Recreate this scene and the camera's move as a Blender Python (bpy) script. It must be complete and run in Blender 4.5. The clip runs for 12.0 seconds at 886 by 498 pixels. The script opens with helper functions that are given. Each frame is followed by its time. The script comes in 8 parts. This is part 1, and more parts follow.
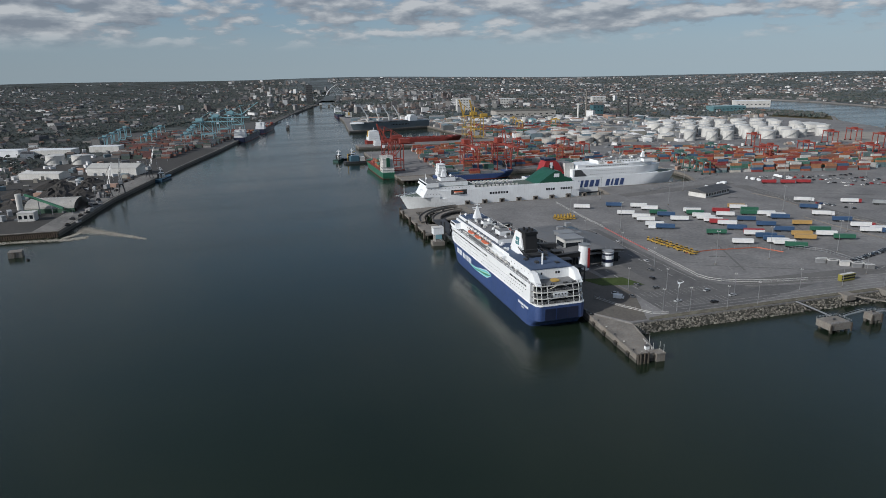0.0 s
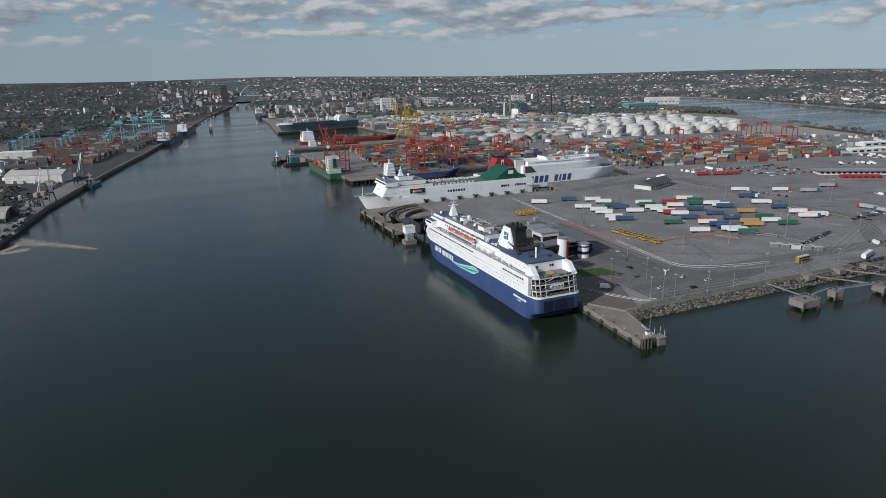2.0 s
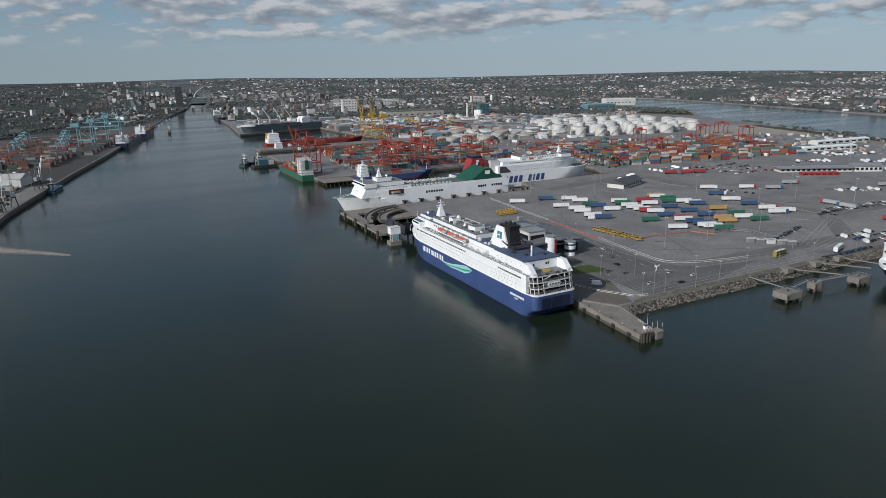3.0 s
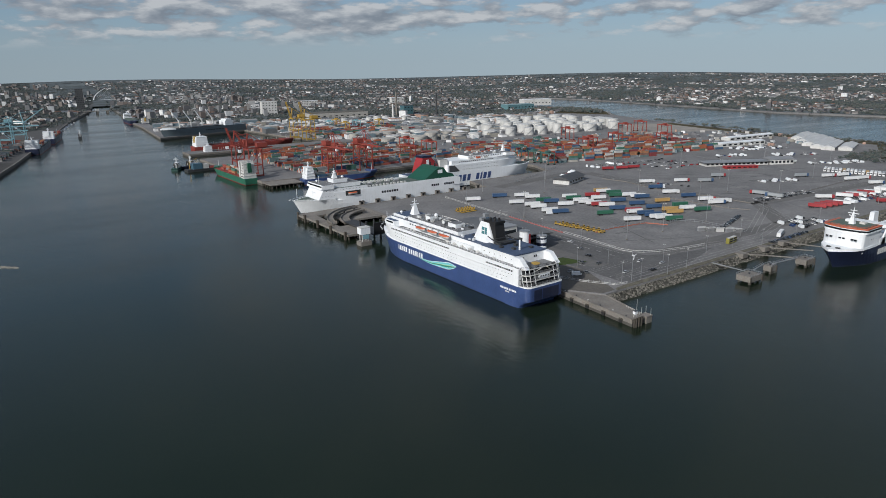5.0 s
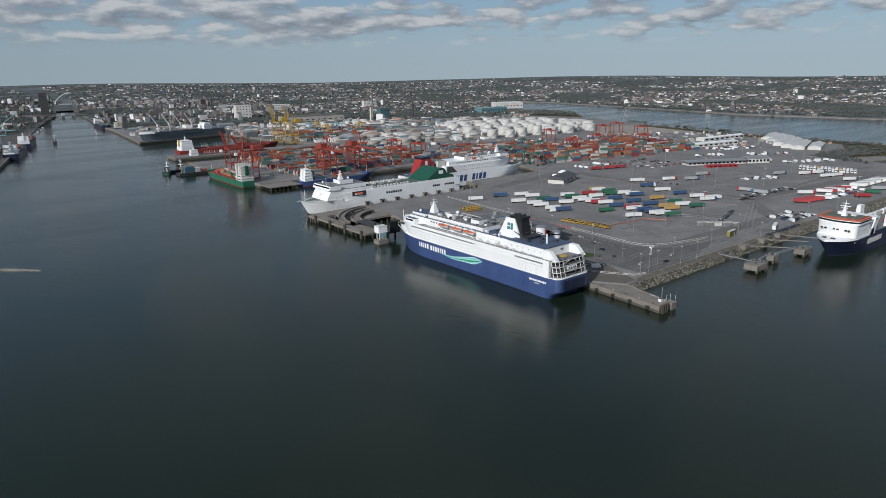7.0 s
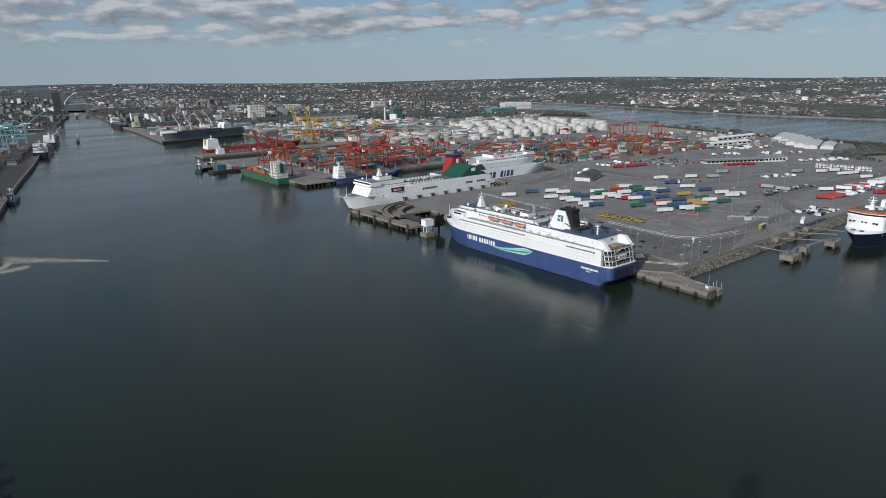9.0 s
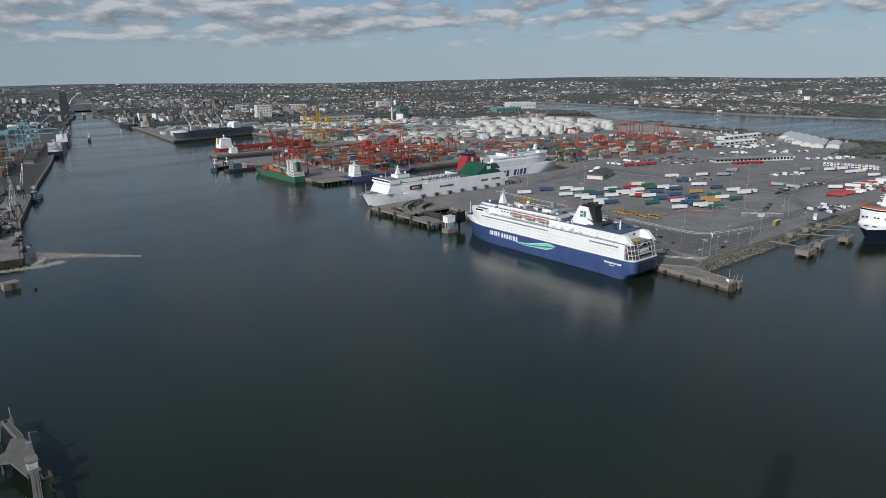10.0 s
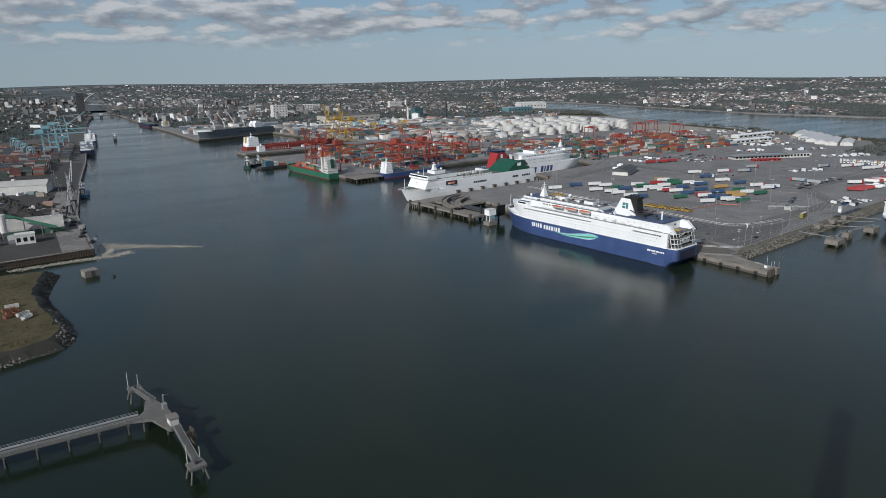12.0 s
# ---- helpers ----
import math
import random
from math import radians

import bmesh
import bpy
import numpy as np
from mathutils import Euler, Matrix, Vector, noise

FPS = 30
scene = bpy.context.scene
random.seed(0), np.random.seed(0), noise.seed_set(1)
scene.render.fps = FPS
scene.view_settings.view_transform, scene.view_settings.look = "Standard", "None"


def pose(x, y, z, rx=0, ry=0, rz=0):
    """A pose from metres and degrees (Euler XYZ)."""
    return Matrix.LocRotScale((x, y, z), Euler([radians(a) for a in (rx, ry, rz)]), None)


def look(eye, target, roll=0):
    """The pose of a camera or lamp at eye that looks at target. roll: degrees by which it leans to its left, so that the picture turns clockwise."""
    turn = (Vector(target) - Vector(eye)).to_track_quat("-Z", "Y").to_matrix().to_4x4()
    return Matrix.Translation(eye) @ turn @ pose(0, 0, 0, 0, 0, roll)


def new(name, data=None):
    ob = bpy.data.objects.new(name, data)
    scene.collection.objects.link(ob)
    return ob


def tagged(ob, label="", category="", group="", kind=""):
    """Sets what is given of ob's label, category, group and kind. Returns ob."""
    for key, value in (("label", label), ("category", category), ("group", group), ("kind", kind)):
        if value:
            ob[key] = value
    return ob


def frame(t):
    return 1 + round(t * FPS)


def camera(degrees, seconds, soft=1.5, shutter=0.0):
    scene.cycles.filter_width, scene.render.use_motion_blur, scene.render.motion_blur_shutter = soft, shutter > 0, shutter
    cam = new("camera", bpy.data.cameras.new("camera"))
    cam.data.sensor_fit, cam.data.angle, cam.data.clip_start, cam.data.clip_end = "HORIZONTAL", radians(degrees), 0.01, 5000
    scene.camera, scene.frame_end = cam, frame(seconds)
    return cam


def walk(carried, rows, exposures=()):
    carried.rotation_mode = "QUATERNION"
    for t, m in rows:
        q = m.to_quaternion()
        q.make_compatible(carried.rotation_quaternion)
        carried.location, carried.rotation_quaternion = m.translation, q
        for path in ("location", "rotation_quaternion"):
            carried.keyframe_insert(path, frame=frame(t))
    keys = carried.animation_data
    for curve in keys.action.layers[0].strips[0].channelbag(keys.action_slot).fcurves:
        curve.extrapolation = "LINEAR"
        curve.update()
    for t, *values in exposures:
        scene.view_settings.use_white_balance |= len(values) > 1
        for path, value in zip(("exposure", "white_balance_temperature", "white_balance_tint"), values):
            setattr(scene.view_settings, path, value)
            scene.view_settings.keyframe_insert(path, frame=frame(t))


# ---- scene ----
cam = camera(67.7, 12.0, soft=0.5)
PATH = [
    (0, (-1.067, -1.659, 125.884), (-0.556, 0.2, 125.352), -0.9),
    (0.5, (-10.954, 1.13, 125.87), (-10.383, 2.971, 125.335), -0.9),
    (1, (-20.86, 4.026, 125.851), (-20.228, 5.847, 125.317), -1.0),
    (1.5, (-30.806, 7.132, 125.833), (-30.114, 8.931, 125.297), -0.9),
    (2, (-40.77, 10.53, 125.815), (-40.017, 12.304, 125.278), -1.0),
    (2.5, (-50.731, 14.223, 125.796), (-49.918, 15.97, 125.261), -0.9),
    (3, (-60.669, 18.174, 125.773), (-59.796, 19.892, 125.238), -0.9),
    (5, (-100.225, 34.567, 125.653), (-99.124, 36.149, 125.118), -0.8),
    (5.5, (-110.243, 38.057, 125.653), (-109.09, 39.601, 125.119), -0.7),
    (6, (-120.428, 40.853, 125.665), (-119.24, 42.372, 125.134), -0.7),
    (6.5, (-130.804, 42.931, 125.69), (-129.612, 44.447, 125.162), -0.7),
    (7, (-141.362, 44.372, 125.736), (-140.169, 45.889, 125.21), -0.8),
    (9, (-184.292, 47.978, 126.213), (-183.094, 49.491, 125.689), -0.7),
    (9.5, (-195.066, 48.643, 126.271), (-193.866, 50.154, 125.746), -0.8),
    (10, (-205.862, 49.123, 126.315), (-204.662, 50.635, 125.791), -0.7),
    (10.5, (-216.656, 49.432, 126.356), (-215.456, 50.943, 125.832), -0.7),
    (11, (-227.448, 49.566, 126.391), (-226.248, 51.077, 125.866), -0.7),
    (11.5, (-238.239, 49.531, 126.414), (-237.041, 51.044, 125.89), -0.8),
    (12, (-249.025, 49.371, 126.43), (-247.828, 50.886, 125.907), -0.8),
]
walk(cam, [(t, look(eye, target, roll)) for t, eye, target, roll in PATH])

# ---- world, sun ----
SUN_ELEV, SUN_FROM = 29.0, (-0.955, -0.296)
world = bpy.data.worlds.new("sky")
scene.world = world
world.use_nodes = True


def link(tree, a, b):
    tree.links.new(a, b)


def node(tree, kind, **values):
    n = tree.nodes.new(kind)
    for key, value in values.items():
        if key in n.inputs:
            n.inputs[key].default_value = value
    return n


def maths(tree, op, a, b=None, clamp=False):
    n = tree.nodes.new("ShaderNodeMath")
    n.operation, n.use_clamp = op, clamp
    for i, v in enumerate((a, b)):
        if v is None:
            continue
        if isinstance(v, (int, float)):
            n.inputs[i].default_value = v
        else:
            link(tree, v, n.inputs[i])
    return n.outputs[0]


def mix(tree, fac, a, b, mode="MIX"):
    n = tree.nodes.new("ShaderNodeMix")
    n.data_type, n.blend_type = "RGBA", mode
    for sock, v in ((n.inputs[0], fac), (n.inputs[6], a), (n.inputs[7], b)):
        if isinstance(v, (int, float)):
            sock.default_value = v
        elif isinstance(v, tuple):
            sock.default_value = (*v, 1) if len(v) == 3 else v
        else:
            link(tree, v, sock)
    return n.outputs[2]


def ramp(tree, fac, stops, constant=False):
    n = tree.nodes.new("ShaderNodeValToRGB")
    if constant:
        n.color_ramp.interpolation = "CONSTANT"
    e = n.color_ramp.elements
    while len(e) < len(stops):
        e.new(0.5)
    for el, (p, c) in zip(e, stops):
        el.position = p
        el.color = (*c, 1) if isinstance(c, tuple) else (c, c, c, 1)
    link(tree, fac, n.inputs[0])
    return n.outputs[0]


def build_sky():
    nt = world.node_tree
    nt.nodes.clear()
    out = nt.nodes.new("ShaderNodeOutputWorld")
    bg = nt.nodes.new("ShaderNodeBackground")
    sky = nt.nodes.new("ShaderNodeTexSky")
    sky.sky_type, sky.sun_disc = "NISHITA", False
    sky.sun_elevation = radians(SUN_ELEV)
    sky.sun_rotation = math.atan2(SUN_FROM[0], SUN_FROM[1])
    sky.dust_density, sky.air_density, sky.ozone_density = 1.5, 1.0, 1.5
    co = nt.nodes.new("ShaderNodeTexCoord")
    sep = nt.nodes.new("ShaderNodeSeparateXYZ")
    link(nt, co.outputs["Generated"], sep.inputs[0])
    z = maths(nt, "MAXIMUM", sep.outputs[2], 0.0)
    # scattered cumulus, flattened towards the horizon
    comb = nt.nodes.new("ShaderNodeCombineXYZ")
    link(nt, maths(nt, "MULTIPLY", sep.outputs[0], 11.5), comb.inputs[0])
    link(nt, maths(nt, "MULTIPLY", sep.outputs[1], 11.5), comb.inputs[1])
    link(nt, maths(nt, "MULTIPLY", z, 38.0), comb.inputs[2])
    big = node(nt, "ShaderNodeTexNoise", Scale=0.24, Detail=1.0, Roughness=0.5)
    fine = node(nt, "ShaderNodeTexNoise", Scale=1.45, Detail=7.0, Roughness=0.55)
    for n in (big, fine):
        link(nt, comb.outputs[0], n.inputs["Vector"])
    cover = maths(nt, "ADD", maths(nt, "MULTIPLY", fine.outputs[0], 0.8), maths(nt, "MULTIPLY", big.outputs[0], 0.4))
    cover = maths(nt, "ADD", cover, maths(nt, "MULTIPLY", sep.outputs[0], maths(nt, "ADD", maths(nt, "MULTIPLY", z, 0.31), -0.085)))
    cover = maths(nt, "ADD", cover, ramp(nt, z, [(0.0, 0.0), (0.03, 0.02), (0.07, 0.125), (0.3, 0.0)]))
    mask = ramp(nt, cover, [(0.0, 0.0), (0.585, 0.0), (0.68, 1.0), (1.0, 1.0)])
    low = ramp(nt, z, [(0.0, 0.0), (0.026, 0.0), (0.05, 1.0), (1.0, 1.0)])
    mask = maths(nt, "MULTIPLY", maths(nt, "MULTIPLY", mask, low), 0.88)
    # the same field a little higher and nearer the sun: lit tops, grey undersides
    off = nt.nodes.new("ShaderNodeVectorMath")
    off.operation = "ADD"
    off.inputs[1].default_value = (-0.12, -0.05, 0.34)
    link(nt, comb.outputs[0], off.inputs[0])
    fine2 = node(nt, "ShaderNodeTexNoise", Scale=1.45, Detail=4.0, Roughness=0.5)
    link(nt, off.outputs[0], fine2.inputs["Vector"])
    lit = maths(nt, "SUBTRACT", fine.outputs[0], fine2.outputs[0])
    body = ramp(nt, maths(nt, "ADD", maths(nt, "MULTIPLY", lit, 2.2), 0.5), [(0.2, (2.2, 2.5, 2.95)), (0.5, (3.2, 3.5, 3.9)), (0.88, (5.6, 5.75, 5.9))])
    glow = ramp(nt, z, [(0.0, (3.8, 4.75, 5.35)), (0.035, (3.4, 4.55, 5.4)), (0.07, (2.75, 4.15, 5.4)), (0.12, (2.1, 3.5, 5.2))])
    side = maths(nt, "ADD", maths(nt, "MULTIPLY", sep.outputs[0], 0.24), 0.86)
    shade = nt.nodes.new("ShaderNodeVectorMath")
    shade.operation = "SCALE"
    link(nt, glow, shade.inputs[0])
    link(nt, side, shade.inputs["Scale"])
    glow = shade.outputs[0]
    haze = ramp(nt, z, [(0.0, 0.9), (0.12, 0.8), (0.4, 0.0)])
    clear = mix(nt, haze, sky.outputs[0], glow)
    col = mix(nt, mask, clear, body)
    link(nt, col, bg.inputs[0])
    bg.inputs[1].default_value = 0.085
    link(nt, bg.outputs[0], out.inputs[0])


build_sky()
sun_data = bpy.data.lights.new("sun", "SUN")
sun_data.energy, sun_data.angle, sun_data.color = 3.45, radians(0.6), (1.0, 0.972, 0.93)
sun = new("sun", sun_data)
flat = math.cos(radians(SUN_ELEV))
sun.matrix_world = look((SUN_FROM[0] * flat * 900, SUN_FROM[1] * flat * 900, math.sin(radians(SUN_ELEV)) * 900), (0, 0, 0))
scene.view_settings.exposure = 0.10
scene.view_settings.use_white_balance = True
scene.view_settings.white_balance_temperature = 6380


# ---- materials ----
def mat(name, colour, rough=0.6, metal=0.0, var=0.18, coarse=0.08, fine=1.5, bump=0.0, pick=None, streak=0.0, island=False, spec=0.5):
    """A procedural surface: colour, or the palette pick chosen per object (or per island), with grain and stains at two scales in metres."""
    m = bpy.data.materials.new(name)
    m.use_nodes = True
    nt = m.node_tree
    b = nt.nodes["Principled BSDF"]
    b.inputs["Roughness"].default_value, b.inputs["Metallic"].default_value = rough, metal
    b.inputs["Specular IOR Level"].default_value = spec
    geo = nt.nodes.new("ShaderNodeNewGeometry")
    n1 = node(nt, "ShaderNodeTexNoise", Scale=coarse, Detail=4.0, Roughness=0.6)
    n2 = node(nt, "ShaderNodeTexNoise", Scale=fine, Detail=3.0, Roughness=0.6)
    for n in (n1, n2):
        link(nt, geo.outputs["Position"], n.inputs["Vector"])
    base = colour
    if pick:
        rnd = geo.outputs["Random Per Island"] if island else nt.nodes.new("ShaderNodeObjectInfo").outputs["Random"]
        base = ramp(nt, rnd, [(i / len(pick), c) for i, c in enumerate(pick)], constant=True)
    tone = maths(nt, "ADD", maths(nt, "MULTIPLY", n1.outputs[0], 1.1), maths(nt, "MULTIPLY", n2.outputs[0], 0.9))
    grey = ramp(nt, maths(nt, "MULTIPLY", tone, 0.5), [(0.3, 1 - var), (0.5, 1.0 - 0.2 * var), (0.7, 1 + 0.6 * var)])
    col = mix(nt, 1.0, base, grey, "MULTIPLY")
    if streak:
        sc = nt.nodes.new("ShaderNodeMapping")
        sc.inputs["Scale"].default_value = (0.9, 0.9, 0.05)
        link(nt, geo.outputs["Position"], sc.inputs[0])
        n3 = node(nt, "ShaderNodeTexNoise", Scale=1.0, Detail=4.0, Roughness=0.65)
        link(nt, sc.outputs[0], n3.inputs["Vector"])
        f = ramp(nt, n3.outputs[0], [(0.52, 0.0), (0.72, streak)])
        col = mix(nt, f, col, (0.16, 0.10, 0.06))
    link(nt, col, b.inputs["Base Color"])
    rr = ramp(nt, n1.outputs[0], [(0.3, max(0.02, rough - 0.1)), (0.7, min(1.0, rough + 0.12))])
    link(nt, rr, b.inputs["Roughness"])
    if bump:
        bn = nt.nodes.new("ShaderNodeBump")
        bn.inputs["Strength"].default_value, bn.inputs["Distance"].default_value = bump, 0.4
        link(nt, n2.outputs[0], bn.inputs["Height"])
        link(nt, bn.outputs[0], b.inputs["Normal"])
    return m


def water_material():
    m = bpy.data.materials.new("river_water")
    m.use_nodes = True
    nt = m.node_tree
    b = nt.nodes["Principled BSDF"]
    geo = nt.nodes.new("ShaderNodeNewGeometry")
    mp = nt.nodes.new("ShaderNodeMapping")
    mp.inputs["Rotation"].default_value = (0, 0, radians(35))
    mp.inputs["Scale"].default_value = (1.0, 0.45, 1.0)
    link(nt, geo.outputs["Position"], mp.inputs[0])
    big = node(nt, "ShaderNodeTexNoise", Scale=0.006, Detail=4.0, Roughness=0.6)
    mid = node(nt, "ShaderNodeTexNoise", Scale=0.045, Detail=3.0, Roughness=0.55)
    rip = node(nt, "ShaderNodeTexNoise", Scale=0.5, Detail=5.0, Roughness=0.6)
    for n in (big, mid, rip):
        link(nt, mp.outputs[0], n.inputs["Vector"])
    col = ramp(nt, big.outputs[0], [(0.3, (0.0076, 0.0138, 0.0080)), (0.7, (0.0125, 0.0204, 0.0122))])
    link(nt, col, b.inputs["Base Color"])
    b.inputs["IOR"].default_value = 1.33
    lane = nt.nodes.new("ShaderNodeMapping")
    lane.inputs["Rotation"].default_value = (0, 0, radians(-12))
    lane.inputs["Scale"].default_value = (0.25, 1.6, 1.0)
    link(nt, geo.outputs["Position"], lane.inputs[0])
    slick = node(nt, "ShaderNodeTexNoise", Scale=0.011, Detail=3.0, Roughness=0.55)
    link(nt, lane.outputs[0], slick.inputs["Vector"])
    rough = ramp(nt, slick.outputs[0], [(0.35, 0.10), (0.65, 0.20)])
    link(nt, rough, b.inputs["Roughness"])
    h = maths(nt, "ADD", maths(nt, "MULTIPLY", rip.outputs[0], 0.75), maths(nt, "MULTIPLY", mid.outputs[0], 0.8))
    bn = nt.nodes.new("ShaderNodeBump")
    bn.inputs["Distance"].default_value = 0.9
    st = ramp(nt, slick.outputs[0], [(0.35, 0.14), (0.65, 0.27)])
    link(nt, st, bn.inputs["Strength"])
    link(nt, h, bn.inputs["Height"])
    link(nt, bn.outputs[0], b.inputs["Normal"])
    return m


WATER = water_material()
ASPHALT = mat("asphalt", (0.176, 0.174, 0.173), 0.85, var=0.5, coarse=0.035, fine=0.5)
CONCRETE = mat("quay_concrete", (0.19, 0.178, 0.16), 0.85, var=0.42, coarse=0.15, fine=1.2, bump=0.2, streak=0.5)
DARKCON = mat("wet_concrete", (0.075, 0.07, 0.062), 0.7, var=0.4, coarse=0.2, fine=1.0, bump=0.2)
# Darker copy of the city ground: cloud shade is put into its colour.
SHADEDGROUND = mat("cloud_shaded_ground", (0.070, 0.080, 0.078), 0.95, var=0.8, coarse=0.008, fine=0.06, spec=0.1)
# Blue-grey tint puts distance haze into the colour of the far land.
HAZEGROUND = mat("hazed_city_ground", (0.115, 0.134, 0.140), 0.95, var=0.8, coarse=0.006, fine=0.05, spec=0.1)
GRASS = mat("rough_grass", (0.085, 0.075, 0.044), 0.95, var=0.6, coarse=0.06, fine=0.5, bump=0.4, spec=0.1)
LAWN = mat("lawn", (0.06, 0.085, 0.03), 0.95, var=0.4, coarse=0.1, fine=1.0, spec=0.1)
ROCK = mat("riprap_rock", (0.2, 0.18, 0.15), 0.9, var=0.5, coarse=0.3, fine=2.0, bump=0.5, pick=[(0.11, 0.105, 0.09), (0.16, 0.15, 0.13), (0.07, 0.066, 0.058), (0.22, 0.21, 0.18)], island=True)
# Weed on shore slopes; on the spit's bank the dark also stands for shade.
WETSHADEROCK = mat("weedy_shaded_rock", (0.03, 0.03, 0.022), 0.7, var=0.5, coarse=0.3, fine=2.0, bump=0.5)
WHITE = mat("white_paint", (0.74, 0.765, 0.78), 0.4, var=0.1, coarse=0.12, fine=0.8, streak=0.12)
OFFWHITE = mat("weathered_white", (0.55, 0.55, 0.53), 0.6, var=0.22, coarse=0.12, fine=0.8, streak=0.25)
HULLBLUE = mat("blue_hull_paint", (0.040, 0.072, 0.185), 0.38, var=0.25, coarse=0.1, fine=0.7, streak=0.06)
NAVY = mat("navy_hull_paint", (0.012, 0.018, 0.045), 0.4, var=0.3, coarse=0.1, fine=0.7)
DECKBLUE = mat("blue_deck_paint", (0.055, 0.085, 0.15), 0.65, var=0.35, coarse=0.2, fine=1.0)
DECKGREY = mat("grey_deck", (0.16, 0.165, 0.17), 0.75, var=0.35, coarse=0.2, fine=1.0)
DECKGREEN = mat("green_deck", (0.09, 0.12, 0.10), 0.75, var=0.35, coarse=0.2, fine=1.0)
BLACK = mat("black_paint", (0.012, 0.012, 0.013), 0.5, var=0.3)
GLASSDARK = mat("dark_window_glass", (0.012, 0.016, 0.02), 0.12, var=0.2)
STEEL = mat("galvanised_steel", (0.32, 0.33, 0.34), 0.5, metal=0.5, var=0.2)
DARKSTEEL = mat("dark_steel", (0.05, 0.052, 0.055), 0.55, metal=0.3, var=0.3)
ORANGE = mat("orange_paint", (0.50, 0.115, 0.05), 0.45, var=0.2)
GREENPAINT = mat("green_paint", (0.010, 0.075, 0.045), 0.4, var=0.2)
REDPAINT = mat("red_paint", (0.30, 0.026, 0.028), 0.45, var=0.25, streak=0.1)
CRANERED = mat("crane_red", (0.26, 0.05, 0.036), 0.5, var=0.25, streak=0.1)
CRANEBLUE = mat("crane_blue", (0.17, 0.33, 0.38), 0.5, var=0.25, streak=0.1)
YELLOW = mat("yellow_paint", (0.42, 0.27, 0.05), 0.5, var=0.25)
AQUA = mat("aqua_paint", (0.16, 0.52, 0.55), 0.45, var=0.1)
WAVEGREEN = mat("wave_green", (0.03, 0.22, 0.15), 0.45, var=0.1)
EMBLEMTEAL = mat("emblem_teal", (0.05, 0.17, 0.19), 0.5)
RUSTYFRAME = mat("rusty_frame", (0.22, 0.085, 0.045), 0.8, var=0.4, streak=0.2)
GANTRYGREEN = mat("gantry_green", (0.05, 0.12, 0.105), 0.6, var=0.3, streak=0.1)
RUSTRED = mat("red_antifouling", (0.20, 0.03, 0.022), 0.6, var=0.4, streak=0.2)
TYRE = mat("tyre_rubber", (0.014, 0.014, 0.014), 0.9, var=0.2)
ROOFGREY = mat("grey_roof_sheet", (0.125, 0.128, 0.132), 0.6, var=0.3, coarse=0.1)
ROOFDARK = mat("dark_roof_sheet", (0.06, 0.062, 0.066), 0.6, var=0.3, coarse=0.1)
TIMBER = mat("old_timber", (0.06, 0.052, 0.042), 0.9, var=0.4, streak=0.2)
MARKING = mat("road_marking", (0.36, 0.36, 0.34), 0.8, var=0.35, coarse=0.4, fine=2.0)


